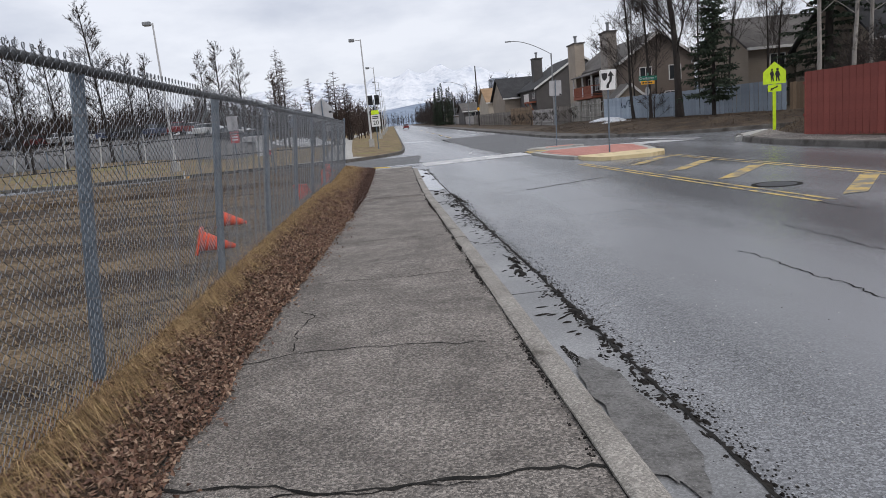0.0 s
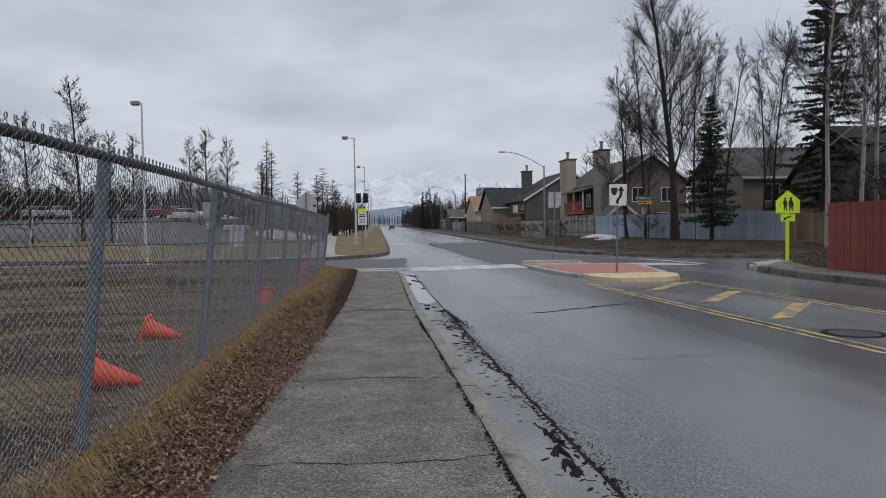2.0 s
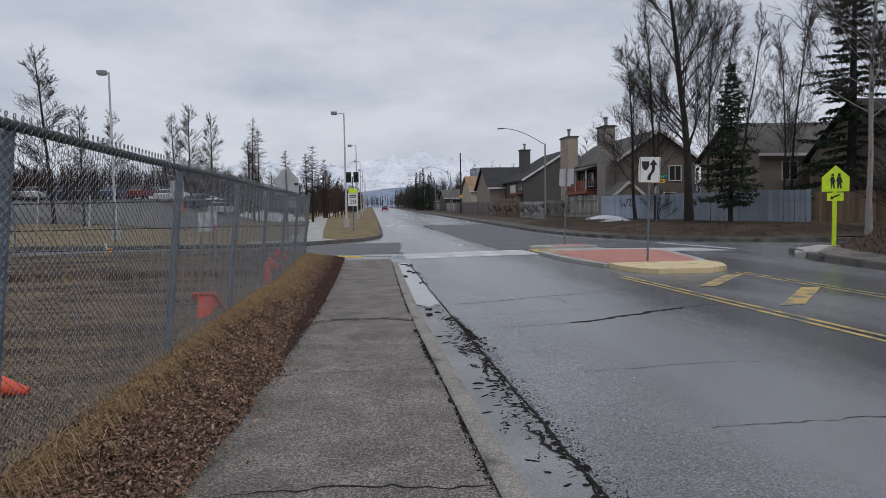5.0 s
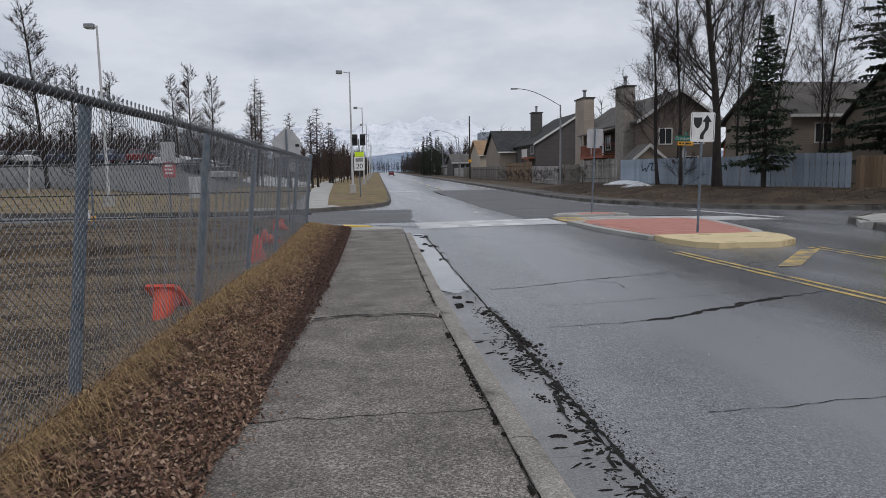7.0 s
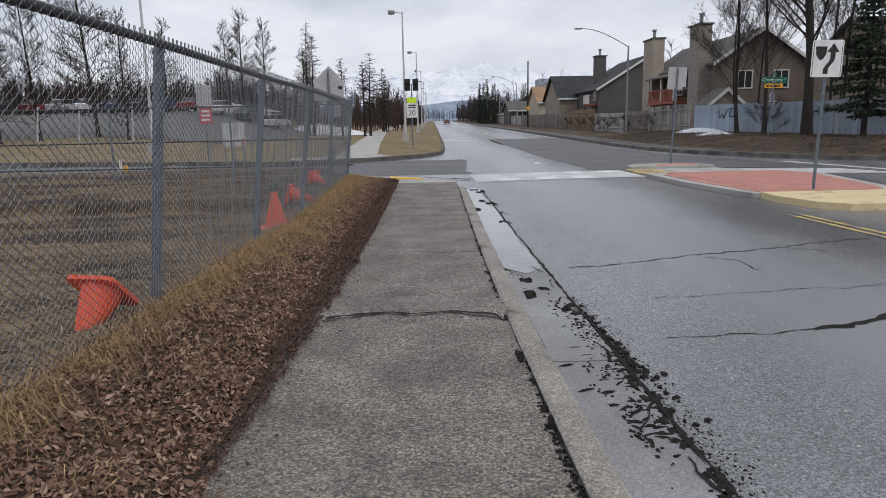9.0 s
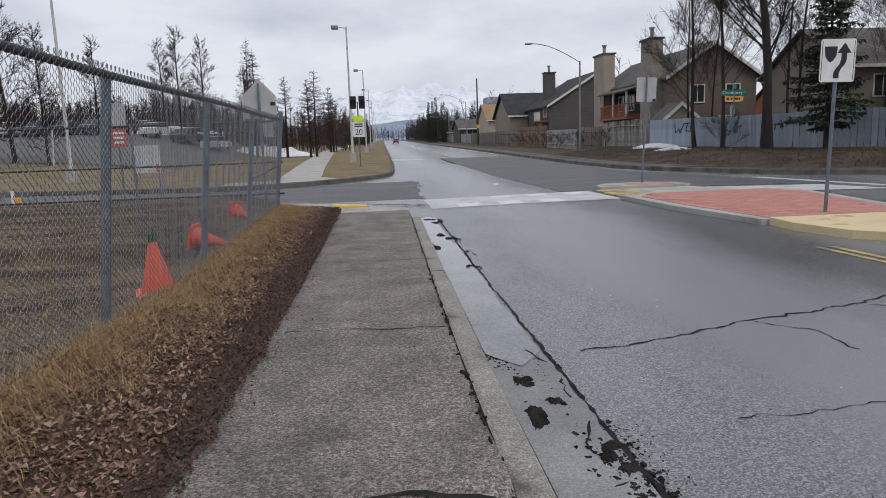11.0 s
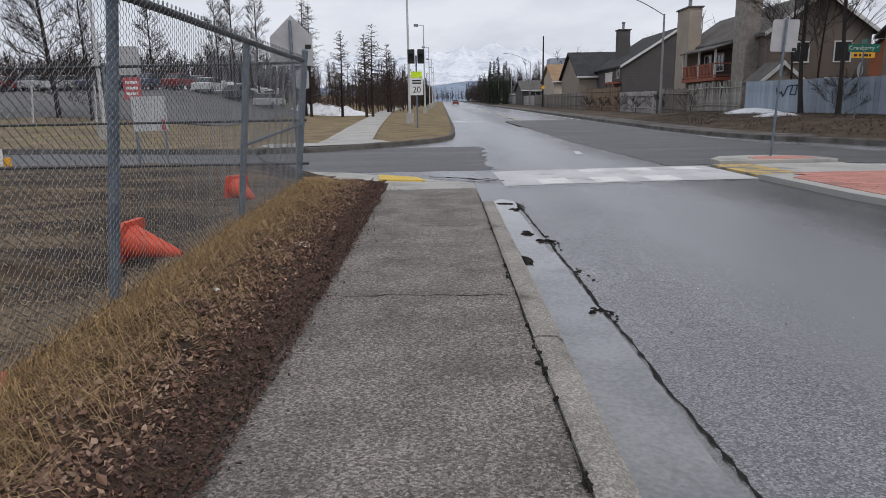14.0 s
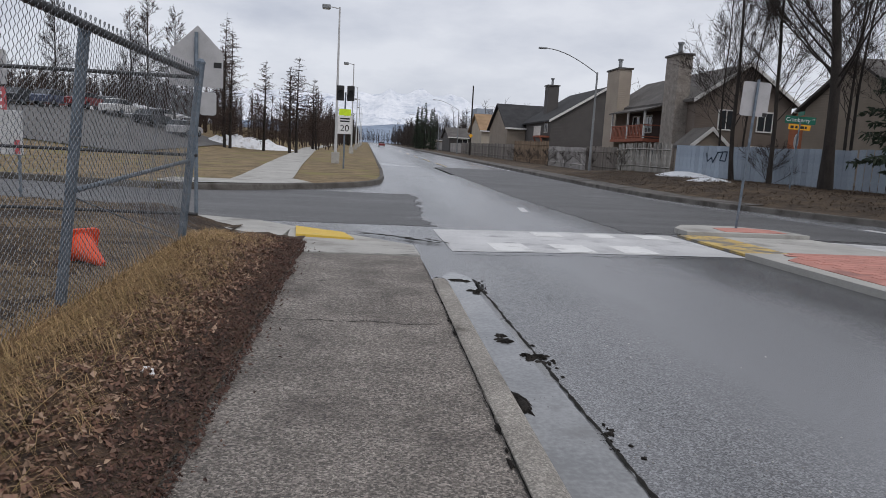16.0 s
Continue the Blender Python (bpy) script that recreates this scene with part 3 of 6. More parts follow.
def film_patch(y0, y1, xa, xb, zf, label, seed):
    """Shallow film of water with a ragged outline."""
    v, f = [], []
    ys = lin(y0, y1, max(8, int((y1 - y0) * 9)))
    for y in ys:
        e = min(1.0, 3 * (y - y0) + 0.05, 3 * (y1 - y) + 0.05)
        a, c = xa(y), xb(y)
        m_, h_ = (a + c) / 2, (c - a) / 2 * e
        p, q = m_ - h_ * (1 + 0.03 * nz(seed, y, 3)), m_ + h_ * (1 + 0.08 * nz(seed + 5, y, 2.2) - 0.5 * max(0, nz(seed + 9, y, 0.8) - 0.25))
        v += [(x, y, zf(x, y)) for x in lin(p, q, 4)]
    for i in range(len(ys) - 1):
        for j in range(3):
            k = i * 4 + j
            f.append((k, k + 1, k + 5, k + 4))
    tagged(mesh_ob("puddle", v, f, M_film), label, "puddle", "puddles", kind="structure")


gz_ = lambda x, y: -0.1255
film_patch(18.6, 29.1, lambda y: 1.65 + kx(y) * 0.9, lambda y: 2.085 + 0.4 * kx(y), gz_, "shallow pale meltwater in the gutter", 1)

# ramp at the crossing
ramp = thing("kerb_ramp", "concrete kerb ramp with yellow tactile pad at the crossing", "kerb ramp")
ramp["kind"] = "structure"
part("ramp_slab", slab(bmesh.new(), [(-0.05, 29.62, -0.005), (1.6, 29.62, -0.005), (1.62, 31.0, -0.06), (1.0, 32.0, -0.105), (-0.3, 33.3, -0.11), (-0.45, 32.6, -0.08), (-0.35, 31.0, -0.03)], -0.35, 0), M_conc, ramp)
part("flare", slab(bmesh.new(), [(-0.46, 31.0, -0.02), (-0.46, 32.6, -0.08), (-0.35, 33.3, -0.115), (-1.2, 34.2, -0.12), (-2.6, 34.7, -0.11), (-2.4, 33.0, -0.04), (-1.2, 31.6, 0.0)], -0.35, 0), M_conc, ramp)
part("tactile_pad", slab(bmesh.new(), [(-0.25, 31.45, -0.005), (0.68, 31.3, -0.02), (0.5, 32.4, -0.07), (-0.38, 33.0, -0.06)], -0.2, 0), M_pad, ramp, "worn yellow tactile pad")


# ---------------- chain-link fence ----------------
def link_fabric(name, length, height, pitch, r, sides, parent, skew=0.0):
    """Zigzag wires standing side by side, hooked into one another; u runs along the fence, v up."""
    verts, faces = [], []
    cols = int(length / pitch)
    rows = int(height / (pitch * 0.66))
    dz = height / rows
    for c in range(cols):
        u0 = c * pitch
        sag = 0.006 * math.sin(c * 0.7) + 0.01 * nz(c * 0.13, 0)
        path = []
        for k in range(rows + 1):
            z = k * dz
            left = (k + c) % 2 == 0
            u = u0 + (0.0 if left else pitch)
            path.append((u, 0.004 * (1 if left else -1) + sag * math.sin(3.14 * k / rows), z))
        top = path[-1]
        if c % 2 == 0:
            for du, dv in ((0.008, 0.006), (0.011, 0.018), (0.009, 0.028), (0.0, 0.032), (-0.009, 0.028), (-0.011, 0.018), (-0.007, 0.006), (0.008, 0.0)):
                path.append((top[0] + du, top[1] + 0.004, top[2] + dv))
        base = len(verts)
        for k, (u, w, z) in enumerate(path):
            rr = r * (1.5 if k > rows else 1.0)
            for s in range(sides):
                a = 2 * math.pi * s / sides + 0.5
                verts.append((w + rr * math.cos(a), u + rr * math.sin(a), z))
        for k in range(len(path) - 1):
            for s in range(sides):
                a, b = base + k * sides + s, base + k * sides + (s + 1) % sides
                faces.append((a, b, b + sides, a + sides))
    ob = mesh_ob(name, verts, faces, M_wire, parent)
    ob["kind"] = "stuff"
    return ob


def fence_post(parent, x, y, z0, z1, r, name="post"):
    bm = bmesh.new()
    rod(bm, (x, y, z0), (x, y, z1), r, r, 14)
    rod(bm, (x, y, z1), (x, y, z1 + 0.02), r * 1.12, r * 1.12, 14)
    rod(bm, (x, y, z1 + 0.02), (x, y, z1 + 0.05), r * 1.05, r * 0.5, 14)
    p = part(name, bm, M_galv, parent, smooth=False)
    for h in (0.25, 0.6, 0.9):
        b = bmesh.new()
        z = z0 + 0.35 + (z1 - z0 - 0.4) * h
        rod(b, (x, y, z), (x, y, z + 0.012), r * 1.1, r * 1.1, 10)
        part("tie_band", b, M_wire, p)
    return p


RAIL_Z = 2.115
fence = thing("chain_link_fence", "tall galvanised chain-link fence along the school field", "fence", "chain-link fences")
for i in range(-2, 9):
    y = 3.86 + 3.05 * (i - 1) - (0.14 if i == 3 else 0.0) + 0.02 * math.sin(i * 3.1)
    fence_post(fence, FX - 0.03, y, 0.1, RAIL_Z - 0.045, 0.036)
fence_post(fence, FX + 0.02, FEND, 0.0, RAIL_Z + 0.12, 0.045, "corner_post")
for i in range(6):
    rv = []
    ys = lin(-5 + (FEND + 5) * i / 6, -5 + (FEND + 5) * (i + 1) / 6, 277)
    for j, y in enumerate(ys):
        wr = 0.0265 + (0.0045 if j % 4 == 0 else 0.0)
        rv += [(FX + wr * math.cos(k * 0.6283), y, RAIL_Z + 0.008 * math.sin(y * 0.9) + wr * math.sin(k * 0.6283)) for k in range(10)]
    rf = [(j * 10 + k, j * 10 + (k + 1) % 10, j * 10 + 10 + (k + 1) % 10, j * 10 + 10 + k) for j in range(276) for k in range(10)]
    mesh_ob("top_rail", rv, rf, M_rail, fence, True)
fab = link_fabric("mesh_fabric", FEND + 5, 1.93, 0.04, 0.0025, 3, fence)
fab.location = (FX + 0.03, -5, RAIL_Z - 1.9)
bm = bmesh.new()
rod(bm, (FX - 0.0, 25.2, 1.05), (FX, FEND - 0.05, 1.18), 0.02, n=8)
part("brace_rail", bm, M_galv, fence)
bm = bmesh.new()
rod(bm, (FX, 25.2, 1.0), (FX, FEND - 0.05, 0.3), 0.006, n=6)
part("truss_rod", bm, M_galv, fence)

fence.matrix_basis = Matrix.Translation((FX, 0, RAIL_Z)) @ Matrix.Rotation(math.asin((FX - FB) / 1.7), 4, "Y") @ Matrix.Translation((-FX, 0, -RAIL_Z))

side_fence = thing("chain_link_fence", "chain-link fence turning the corner behind the field", "fence", "chain-link fences")
for i in range(1, 14):
    fence_post(side_fence, FX - 3.0 * i, FEND + 0.12 * i, 0.1, RAIL_Z - 0.06 - 0.01 * i, 0.026)
for name, z, r in (("top_rail", RAIL_Z - 0.03, 0.021), ("middle_rail", 1.25, 0.018), ("bottom_rail", 0.6, 0.018)):
    bm = bmesh.new()
    rod(bm, (FX, FEND, z), (FX - 42, FEND + 1.68, z - 0.1), r, n=8)
    part(name, bm, M_rail, side_fence)
fab2 = link_fabric("mesh_fabric", 42, 1.7, 0.045, 0.002, 3, side_fence)
fab2.matrix_basis = Matrix.Translation((FX, FEND, RAIL_Z - 1.71)) @ Matrix.Rotation(radians(90 - 2.3), 4, "Z")


# ---------------- signs, lamps, cones, cars ----------------
M_sign_w = plain("white_sheeting", (0.72, 0.72, 0.72), 0.5)
M_sign_back = plain("sign_back_aluminium", (0.42, 0.42, 0.43), 0.55, 0.2)
M_black = plain("black_paint", (0.015, 0.015, 0.016), 0.6)
M_flu = plain("fluorescent_yellow_green", (0.62, 0.85, 0.02), 0.5)
M_green = plain("sign_green", (0.0, 0.13, 0.085), 0.5)
M_amber = plain("amber_sign", (0.85, 0.42, 0.02), 0.5)
M_pole_w = mat("pale_lamp_pole", (0.42, 0.43, 0.44), (0.58, 0.58, 0.58), 0.6, 2, 40, 0.1, 0.002)
M_pole_d = mat("grey_lamp_pole", (0.2, 0.21, 0.22), (0.3, 0.31, 0.32), 0.55, 2, 40, 0.1, 0.002, metal=0.3)
M_signred = plain("sign_red", (0.45, 0.09, 0.1), 0.5)
M_glass = plain("dark_window_glass", (0.035, 0.04, 0.045), 0.08)
M_rubber = plain("tyre_rubber", (0.02, 0.02, 0.02), 0.85)
M_lens = plain("lamp_lens", (0.5, 0.5, 0.48), 0.3)


def text_mesh(word, size, material, parent, name="lettering"):
    cu = bpy.data.curves.new("text", "FONT")
    cu.body, cu.size, cu.align_x, cu.align_y, cu.extrude = word, size, "CENTER", "CENTER", 0.001
    tmp = bpy.data.objects.new("text", cu)
    me = bpy.data.meshes.new_from_object(tmp)
    bpy.data.objects.remove(tmp)
    me.materials.append(material)
    ob = new(name, me)
    ob.parent = parent
    return ob


def plate(bm, pts, t=0.004, y=0.0):
    """Sign plate: outline in (x, z), thickness along y."""
    return prism(bm, pts, y, y + t)


def rrect(w, h, r, n=4, cx=0.0, cz=0.0):
    out = []
    for sx_, sz_, a0 in ((1, 1, 0), (-1, 1, 90), (-1, -1, 180), (1, -1, 270)):
        for i in range(n + 1):
            a = radians(a0 + 90 * i / n)
            out.append((cx + sx_ * (w / 2 - r) + r * math.cos(a), cz + sz_ * (h / 2 - r) + r * math.sin(a)))
    return out


def upright(parent, z0, z1, r=0.03, material=None, square=False):
    bm = bmesh.new()
    if square:
        box(bm, -r, r, -r, r, z0, z1, 0.004)
    else:
        rod(bm, (0, 0, z0), (0, 0, z1), r, r, 12)
    return part("post", bm, material or M_galv, parent)


# keep-right sign on the island
kr = thing("keep_right_sign", "white traffic sign with black curved arrow on a steel post", "traffic sign", m=pose(9.07, 25.45, 0.05, 0, 1.2, -8))
upright(kr, -0.1, 2.98, 0.032)
p = part("sign_plate", plate(bmesh.new(), rrect(0.76, 0.92, 0.05, 4, 0, 2.68), 0.005, -0.045), M_sign_w, kr)
for bx in (-0.345, 0.345):
    part("border", plate(bmesh.new(), rrect(0.012, 0.84, 0.004, 1, bx, 2.68), 0.002, -0.048), M_black, p)
part("median_symbol", plate(bmesh.new(), [(-0.3, 2.98), (-0.02, 2.98), (-0.04, 2.78), (-0.1, 2.68), (-0.16, 2.64), (-0.22, 2.68), (-0.28, 2.78)], 0.003, -0.049), M_black, p)
b = bmesh.new()
rail_pts = [(-0.02, 2.3), (-0.02, 2.42), (0.03, 2.52), (0.1, 2.6), (0.13, 2.7), (0.13, 2.86)]
for (x0, z0), (x1, z1) in zip(rail_pts, rail_pts[1:]):
    prism(b, [(x0 - 0.06, z0), (x0 + 0.06, z0), (x1 + 0.06, z1), (x1 - 0.06, z1)], -0.049, -0.046)
prism(b, [(-0.02, 2.84), (0.28, 2.84), (0.13, 3.06)], -0.049, -0.046)
part("arrow", b, M_black, p)
p.matrix_basis = Matrix.Translation((0, 0, 2.72 * 0.19)) @ Matrix.Scale(0.81, 4)

# sign seen from behind on the island's far end
bk = thing("traffic_sign", "grey back of a rectangular sign on a steel post", "traffic sign", m=pose(9.45, 35.0, 0.05, 0, 2.2, -10))
upright(bk, -0.1, 3.35, 0.03)
p = part("sign_plate", plate(bmesh.new(), rrect(0.62, 0.76, 0.05, 4, 0, 2.92), 0.006, 0.035), M_sign_back, bk)
part("sticker", boxed(0.2, 0.3, 0.031, 0.034, 2.55, 2.63), M_black, p)

# school crossing sign
sc = thing("school_crossing_sign", "fluorescent yellow-green school crossing sign on a matching post", "traffic sign", m=pose(17.9, 29.2, 0.35, 0, 0, -20))
upright(sc, -0.4, 1.75, 0.06, M_flu, True)
p = part("sign_plate", plate(bmesh.new(), [(-0.46, 1.72), (0.46, 1.72), (0.46, 2.25), (0.0, 2.68), (-0.46, 2.25)], 0.006, -0.08), M_flu, sc)
for cx, s in ((-0.1, 0.85), (0.12, 1.0)):
    b = bmesh.new()
    plate(b, [(cx - 0.06 * s, 1.83), (cx - 0.02 * s, 1.83), (cx, 2.0), (cx + 0.04 * s, 1.83), (cx + 0.09 * s, 1.83), (cx + 0.06 * s, 2.08), (cx + 0.1 * s, 2.02), (cx + 0.12 * s, 2.06), (cx + 0.05 * s, 2.27), (cx - 0.06 * s, 2.27), (cx - 0.11 * s, 2.1), (cx - 0.07 * s, 2.1)], 0.003, -0.084)
    plate(b, rrect(0.1 * s, 0.11 * s, 0.04, 3, cx, 2.33), 0.003, -0.084)
    part("symbol", b, M_black, p)
q = part("arrow_plate", plate(bmesh.new(), rrect(0.55, 0.3, 0.03, 3, 0.0, 1.53), 0.006, -0.08), M_flu, sc)
part("arrow", plate(bmesh.new(), [(-0.18, 1.44), (-0.05, 1.44), (-0.09, 1.48), (0.15, 1.58), (0.13, 1.63), (-0.11, 1.53), (-0.13, 1.57)], 0.003, -0.084), M_black, q)

# street-name post with a stop sign seen from behind
sn = thing("street_name_sign", "green street-name sign above amber plate and stop sign", "street sign", m=pose(19.5, 47.9, 0.5, 0, 2, -12))
upright(sn, -0.4, 3.1, 0.035)
p = part("name_plate", boxed(-0.64, 0.64, -0.01, 0.01, 2.9, 3.22, 0.008), M_green, sn)
t = text_mesh("Cranberry", 0.24, M_sign_w, p)
t.matrix_basis = pose(-0.1, -0.014, 3.06, 90)
t = text_mesh("ST", 0.11, M_sign_w, p)
t.matrix_basis = pose(0.54, -0.014, 3.1, 90)
q = part("amber_plate", boxed(-0.46, 0.46, -0.01, 0.01, 2.64, 2.87, 0.008), M_amber, sn)
for i, w in enumerate((0.16, 0.12, 0.2, 0.1)):
    part("lettering_bar", boxed(-0.38 + 0.2 * i, -0.38 + 0.2 * i + w * 0.85, -0.014, -0.011, 2.7, 2.81), M_black, q)
part("cross_plate", boxed(-0.012, 0.012, -0.3, 0.3, 3.25, 3.42, 0.006), M_green, sn)
part("stop_plate", plate(bmesh.new(), [(0.33 * math.cos(radians(22.5 + 45 * i)), 2.15 + 0.33 * math.sin(radians(22.5 + 45 * i))) for i in range(8)], 0.005, 0.04), M_sign_back, sn).rotation_euler = (0, 0, radians(50))

# pentagon sign seen from behind at the driveway
pg = thing("school_sign", "grey back of a large pentagon school sign", "traffic sign", m=pose(-2.3, 33.7, -0.05, 0, 0, 4))
upright(pg, -0.2, 3.3, 0.035)
p = part("sign_plate", plate(bmesh.new(), [(-0.47, 2.42), (0.47, 2.42), (0.47, 3.05), (0.02, 3.52), (-0.47, 3.05)], 0.006, 0.04), M_sign_back, pg)
part("sticker", boxed(0.3, 0.44, 0.036, 0.039, 2.78, 2.88), M_black, p)
part("channel", boxed(-0.03, 0.03, 0.0, 0.04, 2.4, 3.4, 0.004), M_galv, p)
part("small_plate", plate(bmesh.new(), rrect(0.3, 0.42, 0.06, 4, 0.2, 2.12), 0.005, 0.045), M_sign_back, pg)

# no-entry pair of signs and a white board across the driveway
ne_sign = thing("no_parking_sign", "white sign above a red sign on one post", "traffic sign", m=pose(-7.3, 36.8, -0.1, 0, 0, 15))
upright(ne_sign, -0.1, 3.2, 0.03)
part("upper_plate", plate(bmesh.new(), rrect(0.55, 0.75, 0.06, 3, 0, 2.85), 0.005, -0.04), M_sign_back, ne_sign)
p = part("lower_plate", plate(bmesh.new(), rrect(0.45, 0.6, 0.05, 3, 0.02, 2.12), 0.005, -0.04), M_signred, ne_sign)
for i in range(3):
    part("lettering_bar", boxed(-0.14, 0.16, -0.045, -0.041, 1.95 + 0.15 * i, 2.02 + 0.15 * i), M_sign_w, p)
bd = thing("notice_board", "plain white board standing on two legs", "board", m=pose(-5.1, 32.4, -0.1, 0, 0, 12))
part("panel", boxed(-0.34, 0.34, -0.02, 0.02, 1.1, 1.82, 0.01), plain("weathered_board", (0.5, 0.51, 0.52), 0.7), bd)
part("marker", boxed(0.22, 0.3, -0.026, -0.022, 1.12, 1.34), M_signred, bd, "small red marker")
for x in (-0.28, 0.28):
    part("leg", boxed(x - 0.02, x + 0.02, -0.02, 0.02, -0.25, 1.1), M_galv, bd)

# school-zone flasher
fl = thing("school_zone_flasher", "speed-limit 20 school sign with twin dark beacons", "traffic sign", m=pose(-0.02, 58.6, 0.1, 0, 0, 0))
upright(fl, -0.1, 4.2, 0.045)
for x in (-0.28, 0.28):
    s = part("beacon", boxed(x - 0.2, x + 0.2, -0.15, 0.1, 3.75, 4.55, 0.04), M_black, fl)
    b = bmesh.new()
    rod(b, (x, -0.15, 4.15), (x, -0.3, 4.15), 0.14, 0.15, 12, cap=False)
    part("visor", b, M_black, s)
part("top_plate", boxed(-0.32, 0.32, -0.06, -0.04, 2.95, 3.3, 0.01), M_flu, fl)
p = part("limit_plate", boxed(-0.38, 0.38, -0.06, -0.04, 1.95, 2.93, 0.01), M_sign_w, fl)
t = text_mesh("20", 0.5, M_black, p)
t.matrix_basis = pose(0, -0.065, 2.25, 90)
for z in (2.6, 2.74):
    part("lettering_bar", boxed(-0.26, 0.26, -0.066, -0.062, z, z + 0.08), M_black, p)


def lamp_box(x, y, z0, h, name="street_lamp", label="pale straight street lamp with a box head", arm=-0.9):
    o = thing(name, label, "street lamp", "street lamps", pose(x, y, z0))
    b = bmesh.new()
    rod(b, (0, 0, 0.5), (0, 0, h), 0.1, 0.055, 12)
    part("pole", b, M_pole_w, o)
    part("base", boxed(-0.26, 0.26, -0.26, 0.26, -0.3, 0.75, 0.03), M_conc, o)
    b = bmesh.new()
    rod(b, (0, 0, h - 0.1), (arm * 0.6, 0, h - 0.02), 0.035, n=8)
    part("arm", b, M_pole_w, o)
    hd = part("head", boxed(arm - 0.22, arm + 0.32, -0.2, 0.2, h - 0.16, h + 0.1, 0.05), M_pole_d, o)
    part("lens", boxed(arm - 0.15, arm + 0.25, -0.15, 0.15, h - 0.185, h - 0.162), M_lens, hd)
    return o


L1 = lamp_box(-0.72, 66.7, 0.2, 10.1)
for y in (100, 134, 168, 205, 245):
    copy_thing(L1, pose(-0.72 + sx(y), y, T(y) + 0.05))
lamp_box(-14.6, 50.4, rise(-14.6, 50.4), 10.4, label="tall pale parking-lot lamp with a box head", arm=-0.45)


def lamp_curved(x, y, z0):
    o = thing("street_lamp", "grey street lamp with a long curved arm", "street lamp", "street lamps", pose(x, y, z0))
    b = bmesh.new()
    rod(b, (0, 0, -0.3), (0, 0, 7.7), 0.11, 0.07, 12)
    part("pole", b, M_pole_d, o)
    b = bmesh.new()
    pipe(b, [(-4.3 * s, -0.4 * s, 7.6 + 1.55 * math.sin(s * math.pi / 2)) for s in lin(0, 1, 10)], 0.035)
    part("arm", b, M_pole_d, o)
    part("head", boxed(-4.85, -4.2, -0.55, -0.25, 9.08, 9.2, 0.05), M_pole_d, o)
    return o


LR = lamp_curved(18.8, 71.8, 0.3)
for y in (142, 175, 210, 250):
    copy_thing(LR, pose(17.2 + sx(y), y, T(y) + 0.2))

# wooden utility pole with an orange sign
up = thing("utility_pole", "tall wooden pole with an orange diamond sign", "utility pole", m=pose(18.6, 128, 0.8))
b = bmesh.new()
rod(b, (0, 0, -0.5), (0, 0, 11), 0.16, 0.1, 10)
part("pole", b, M_bark, up)
part("sign_plate", plate(bmesh.new(), [(-0.35, 3.2), (0, 2.85), (0.35, 3.2), (0, 3.55)], 0.01, -0.2), M_amber, up)


# ---- traffic cones ----
def cone_thing(label):
    o = thing("traffic_cone", label, "traffic cone", "orange cones in the field")
    b = bmesh.new()
    n = 20
    prof = [(0.14, 0.03), (0.135, 0.05), (0.03, 0.46), (0.022, 0.47), (0.02, 0.44)]
    rings = [[b.verts.new((r * math.cos(2 * math.pi * i / n), r * math.sin(2 * math.pi * i / n), z)) for i in range(n)] for r, z in prof]
    for r, s in zip(rings, rings[1:]):
        for i in range(n):
            b.faces.new((r[i], r[(i + 1) % n], s[(i + 1) % n], s[i]))
    part("body", b, M_orange, o, smooth=True)
    b = bmesh.new()
    slab(b, [(x, y) for x, y in rrect(0.36, 0.36, 0.05, 3)], 0.0, 0.03)
    part("base", b, M_orange, o)
    return o


c0 = cone_thing("orange plastic cone lying on its side in the field")


def lie(x, y, z, d, s=1.0):
    """Pose of a cone whose base is centred at the point and whose tip points along d."""
    return Matrix.Translation((x, y, z)) @ Vector(d).to_track_quat("Z", "Y").to_matrix().to_4x4() @ Matrix.Scale(s, 4)


c0.matrix_basis = lie(-2.02, 8.9, berm(-2.02, 8.9) + 0.16, (1, 0.15, -0.28))
copy_thing(c0, lie(-2.45, 11.8, berm(-2.45, 11.8) + 0.16, (1, 0.1, -0.28)))
c3 = copy_thing(c0, lie(-1.46, 15.7, berm(-1.5, 15.75) + 0.2, (-0.12, -0.5, -0.55)))
c3["label"] = "orange plastic cone tipped upside down against the fence"
cs = copy_thing(c0, pose(-1.38, 20.72, berm(-1.4, 20.72) - 0.012, 4, -2, 20) @ Matrix.Scale(1.17, 4))
cs["label"] = "orange cone standing upright with a green top"
b = bmesh.new()
rod(b, (0, 0, 0.455), (0, 0, 0.53), 0.03, 0.035, 10)
rod(b, (0.02, 0, 0.53), (0.03, 0.01, 0.56), 0.03, 0.015, 8)
part("tip", b, plain("green_rag", (0.01, 0.1, 0.06), 0.8), cs, "dark green rag in the top")
copy_thing(c0, lie(-1.7, 23.36, berm(-1.7, 23.36) + 0.17, (1, -0.12, -0.26)))
copy_thing(c0, lie(-1.86, 27.05, berm(-1.86, 27.05) + 0.15, (0.72, -0.65, -0.28), 0.95))


